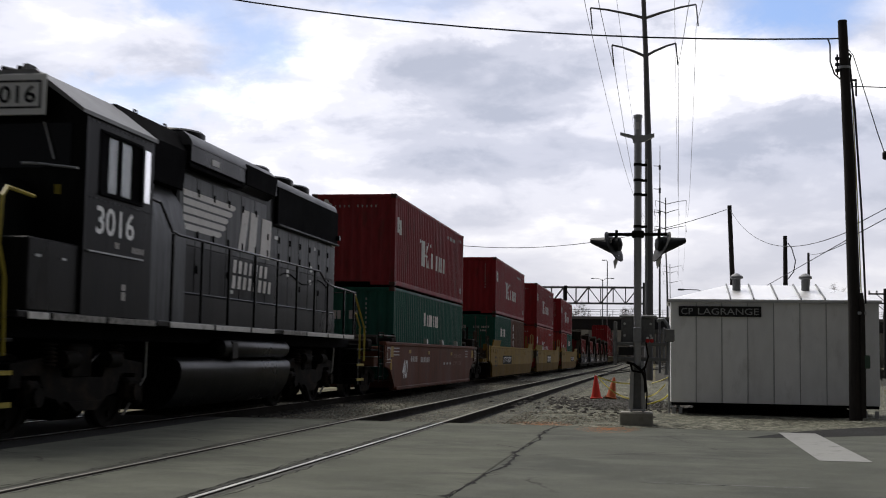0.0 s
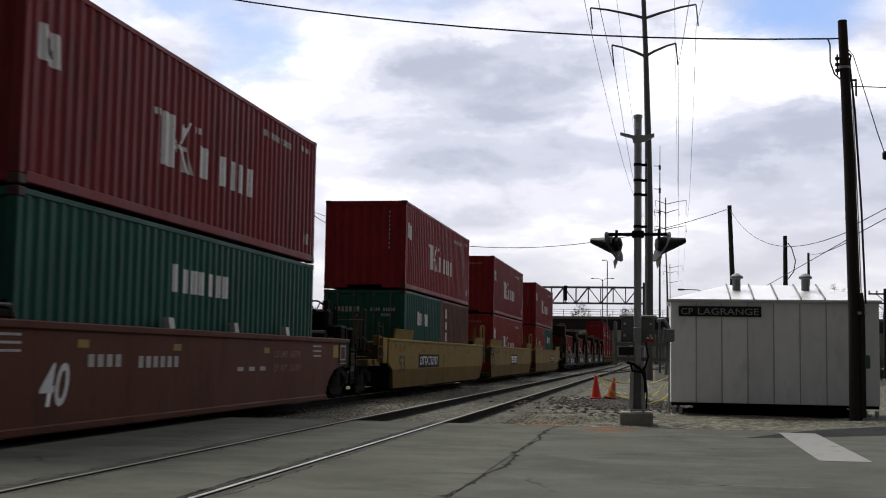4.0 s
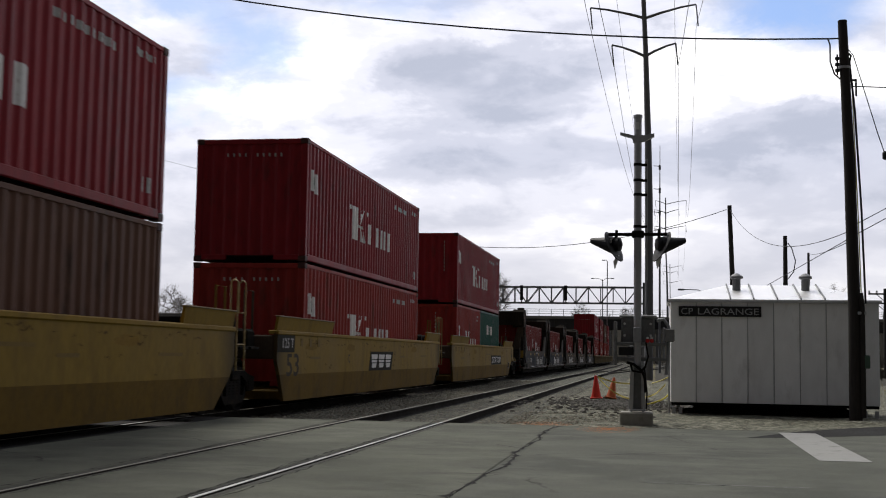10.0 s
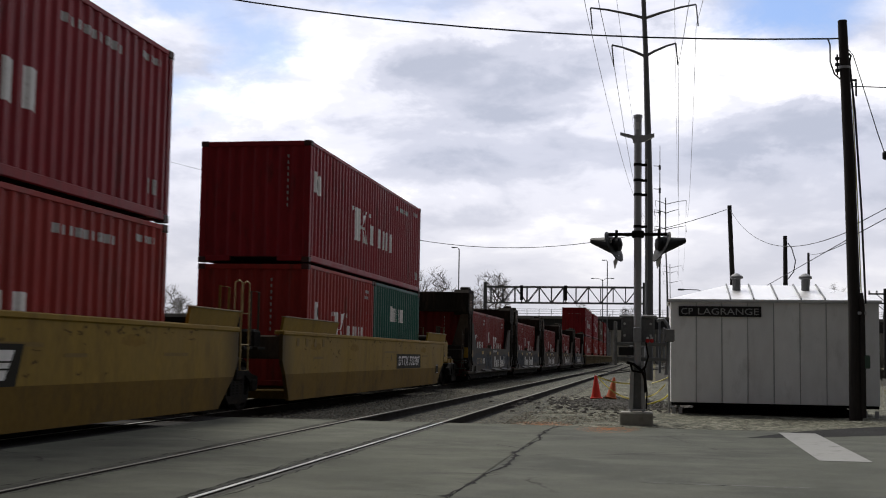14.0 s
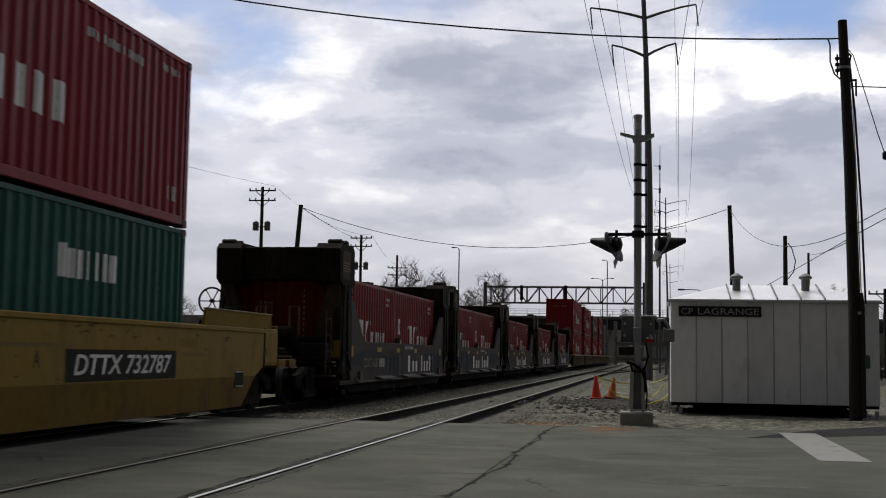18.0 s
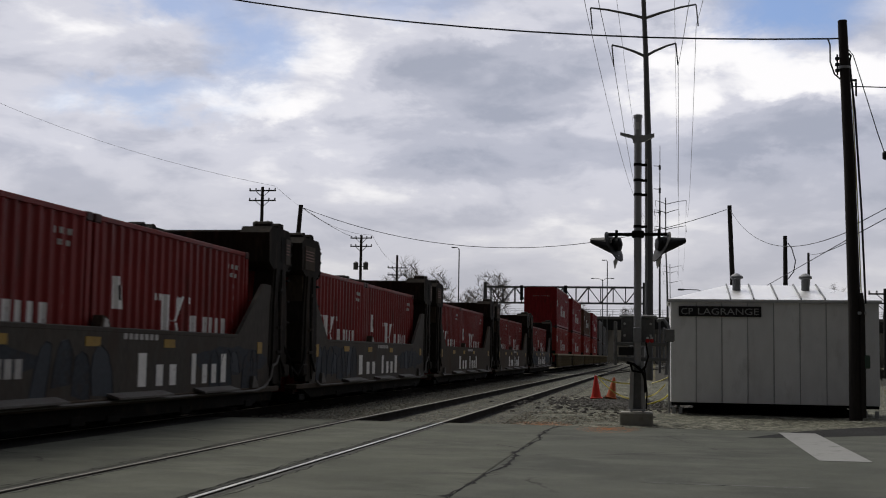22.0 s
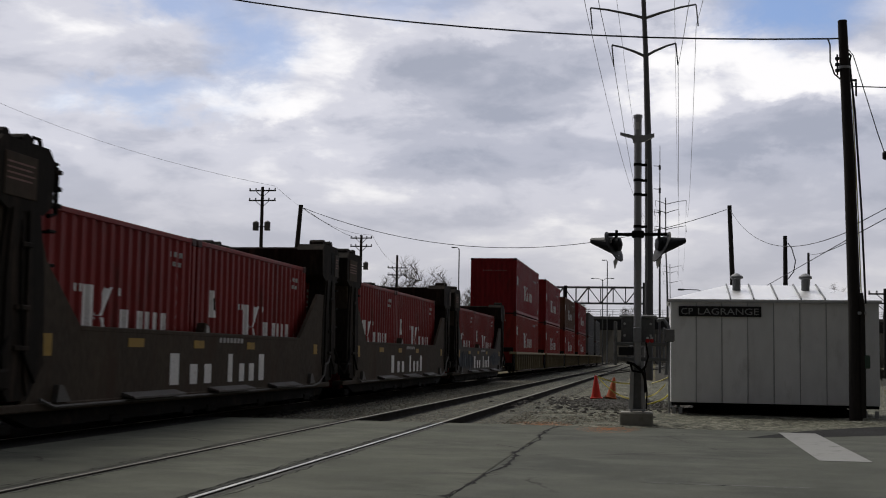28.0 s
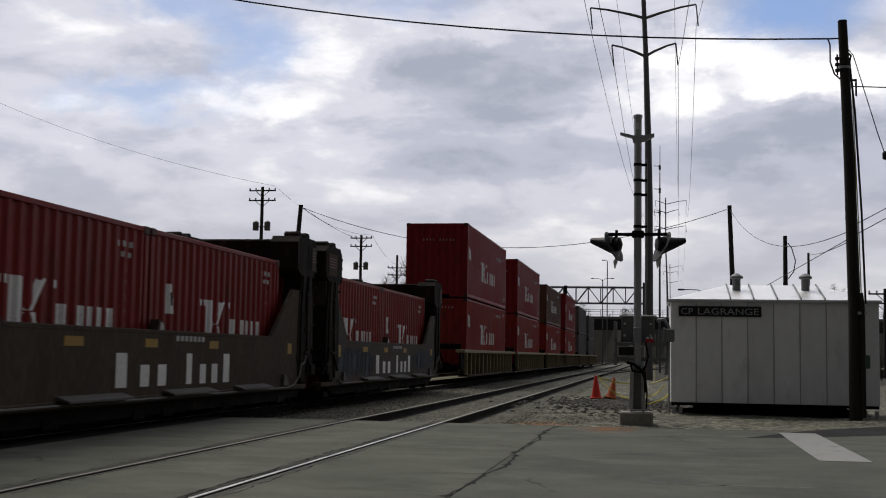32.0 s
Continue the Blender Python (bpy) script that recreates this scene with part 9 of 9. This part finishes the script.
    # trucks with outside equalising gear
    for y in (-5.2, 5.17):
        r, b = 0.508, 1.37
        tr = part("bogie", Geo().box(-1.1, 1.1, -0.3, 0.3, 0.7, 1.15, 0.04), dark_steel, ob, "black two-axle locomotive truck")
        tr.matrix_basis = pose(0, y, 0)
        for e in (-1, 1):
            part("traction_motor", Geo().box(-0.6, 0.6, e * 0.72 - 0.42, e * 0.72 + 0.42, 0.14, 0.8, 0.08), dark_steel, tr)
            part("pedestal_tie", Geo().box(-1.05, 1.05, e * 1.95 - 0.1, e * 1.95 + 0.1, 0.3, 0.62, 0.03), dark_steel, tr)
        for s in (-1, 1):
            g = Geo()
            x0, x1 = sorted((s * 0.98, s * 1.12))
            g.prism([(-b - 0.45, 0.62), (-b - 0.45, 0.9), (-0.75, 1.0), (-0.55, 0.72), (0.55, 0.72), (0.75, 1.0), (b + 0.45, 0.9), (b + 0.45, 0.62), (b + 0.2, 0.62), (b + 0.2, 0.76), (b - 0.25, 0.76), (b - 0.4, 0.5),
                     (0.7, 0.46), (0.5, 0.34), (-0.5, 0.34), (-0.7, 0.46), (-b + 0.4, 0.5), (-b + 0.25, 0.76), (-b - 0.2, 0.76), (-b - 0.2, 0.62)], "x", x0, x1)
            for e in (-1, 1):
                g.box(min(s * 1.0, s * 1.2), max(s * 1.0, s * 1.2), e * b - 0.17, e * b + 0.17, 0.38, 0.7, 0.05)
                g.cyl((s * 1.2, e * b, 0.508), (s * 1.26, e * b, 0.508), 0.12, 12)
            part("side_frame", g, dark_steel, tr)
        for s in (-1, 1):
            for dy in (-0.95, 0.95):
                prof = [q for k in range(6) for q in ((0.08, k * 0.05), (0.12, k * 0.05 + 0.012), (0.12, k * 0.05 + 0.03), (0.08, k * 0.05 + 0.045))]
                part("spring", Geo().lathe(prof, (s * 1.1, dy, 0.86), n=12), dark_steel, tr)
                a = dy * 0.45
                part("brake_cylinder", Geo().cyl((s * 1.2, a, 0.95), (s * 1.2, a + (0.36 if dy > 0 else -0.36), 0.95), 0.11, 12), dark_steel, tr, smooth=True)
            part("leaf_spring", Geo().prism([(-0.5, 0.42), (0.5, 0.42), (0.3, 0.3), (-0.3, 0.3)], "x", min(s * 1.02, s * 1.18), max(s * 1.02, s * 1.18)), dark_steel, tr)
            part("sand_pipe", Geo().tube([(s * 1.15, b + 0.5, 1.25), (s * 1.1, b + 0.6, 0.7), (s * 0.85, b + 0.45, 0.15)], 0.02, 5), galvanised, tr)
        for e in (-1, 1):
            wheelset(tr, e * b, r)
    return rolling(ob, u)


locomotive()
build_train()




# ---- what moves ----
def motions():
    for ob, u, z in MOVERS:
        walk(ob, [(t, on_train(u - travelled(t), z)) for t in range(0, 33, 2)])
    turning = [o for o in bpy.data.objects if o.name.startswith("wheelset")]
    size = {o.name: (y, r) for o, y, r in WHEELS}
    for ob in turning:
        y, r = size[ob.name]
        walk(ob, [(k * 4 / 30, pose(0, y, r, math.degrees(travelled(k * 4 / 30) / r))) for k in range(241)])


motions()
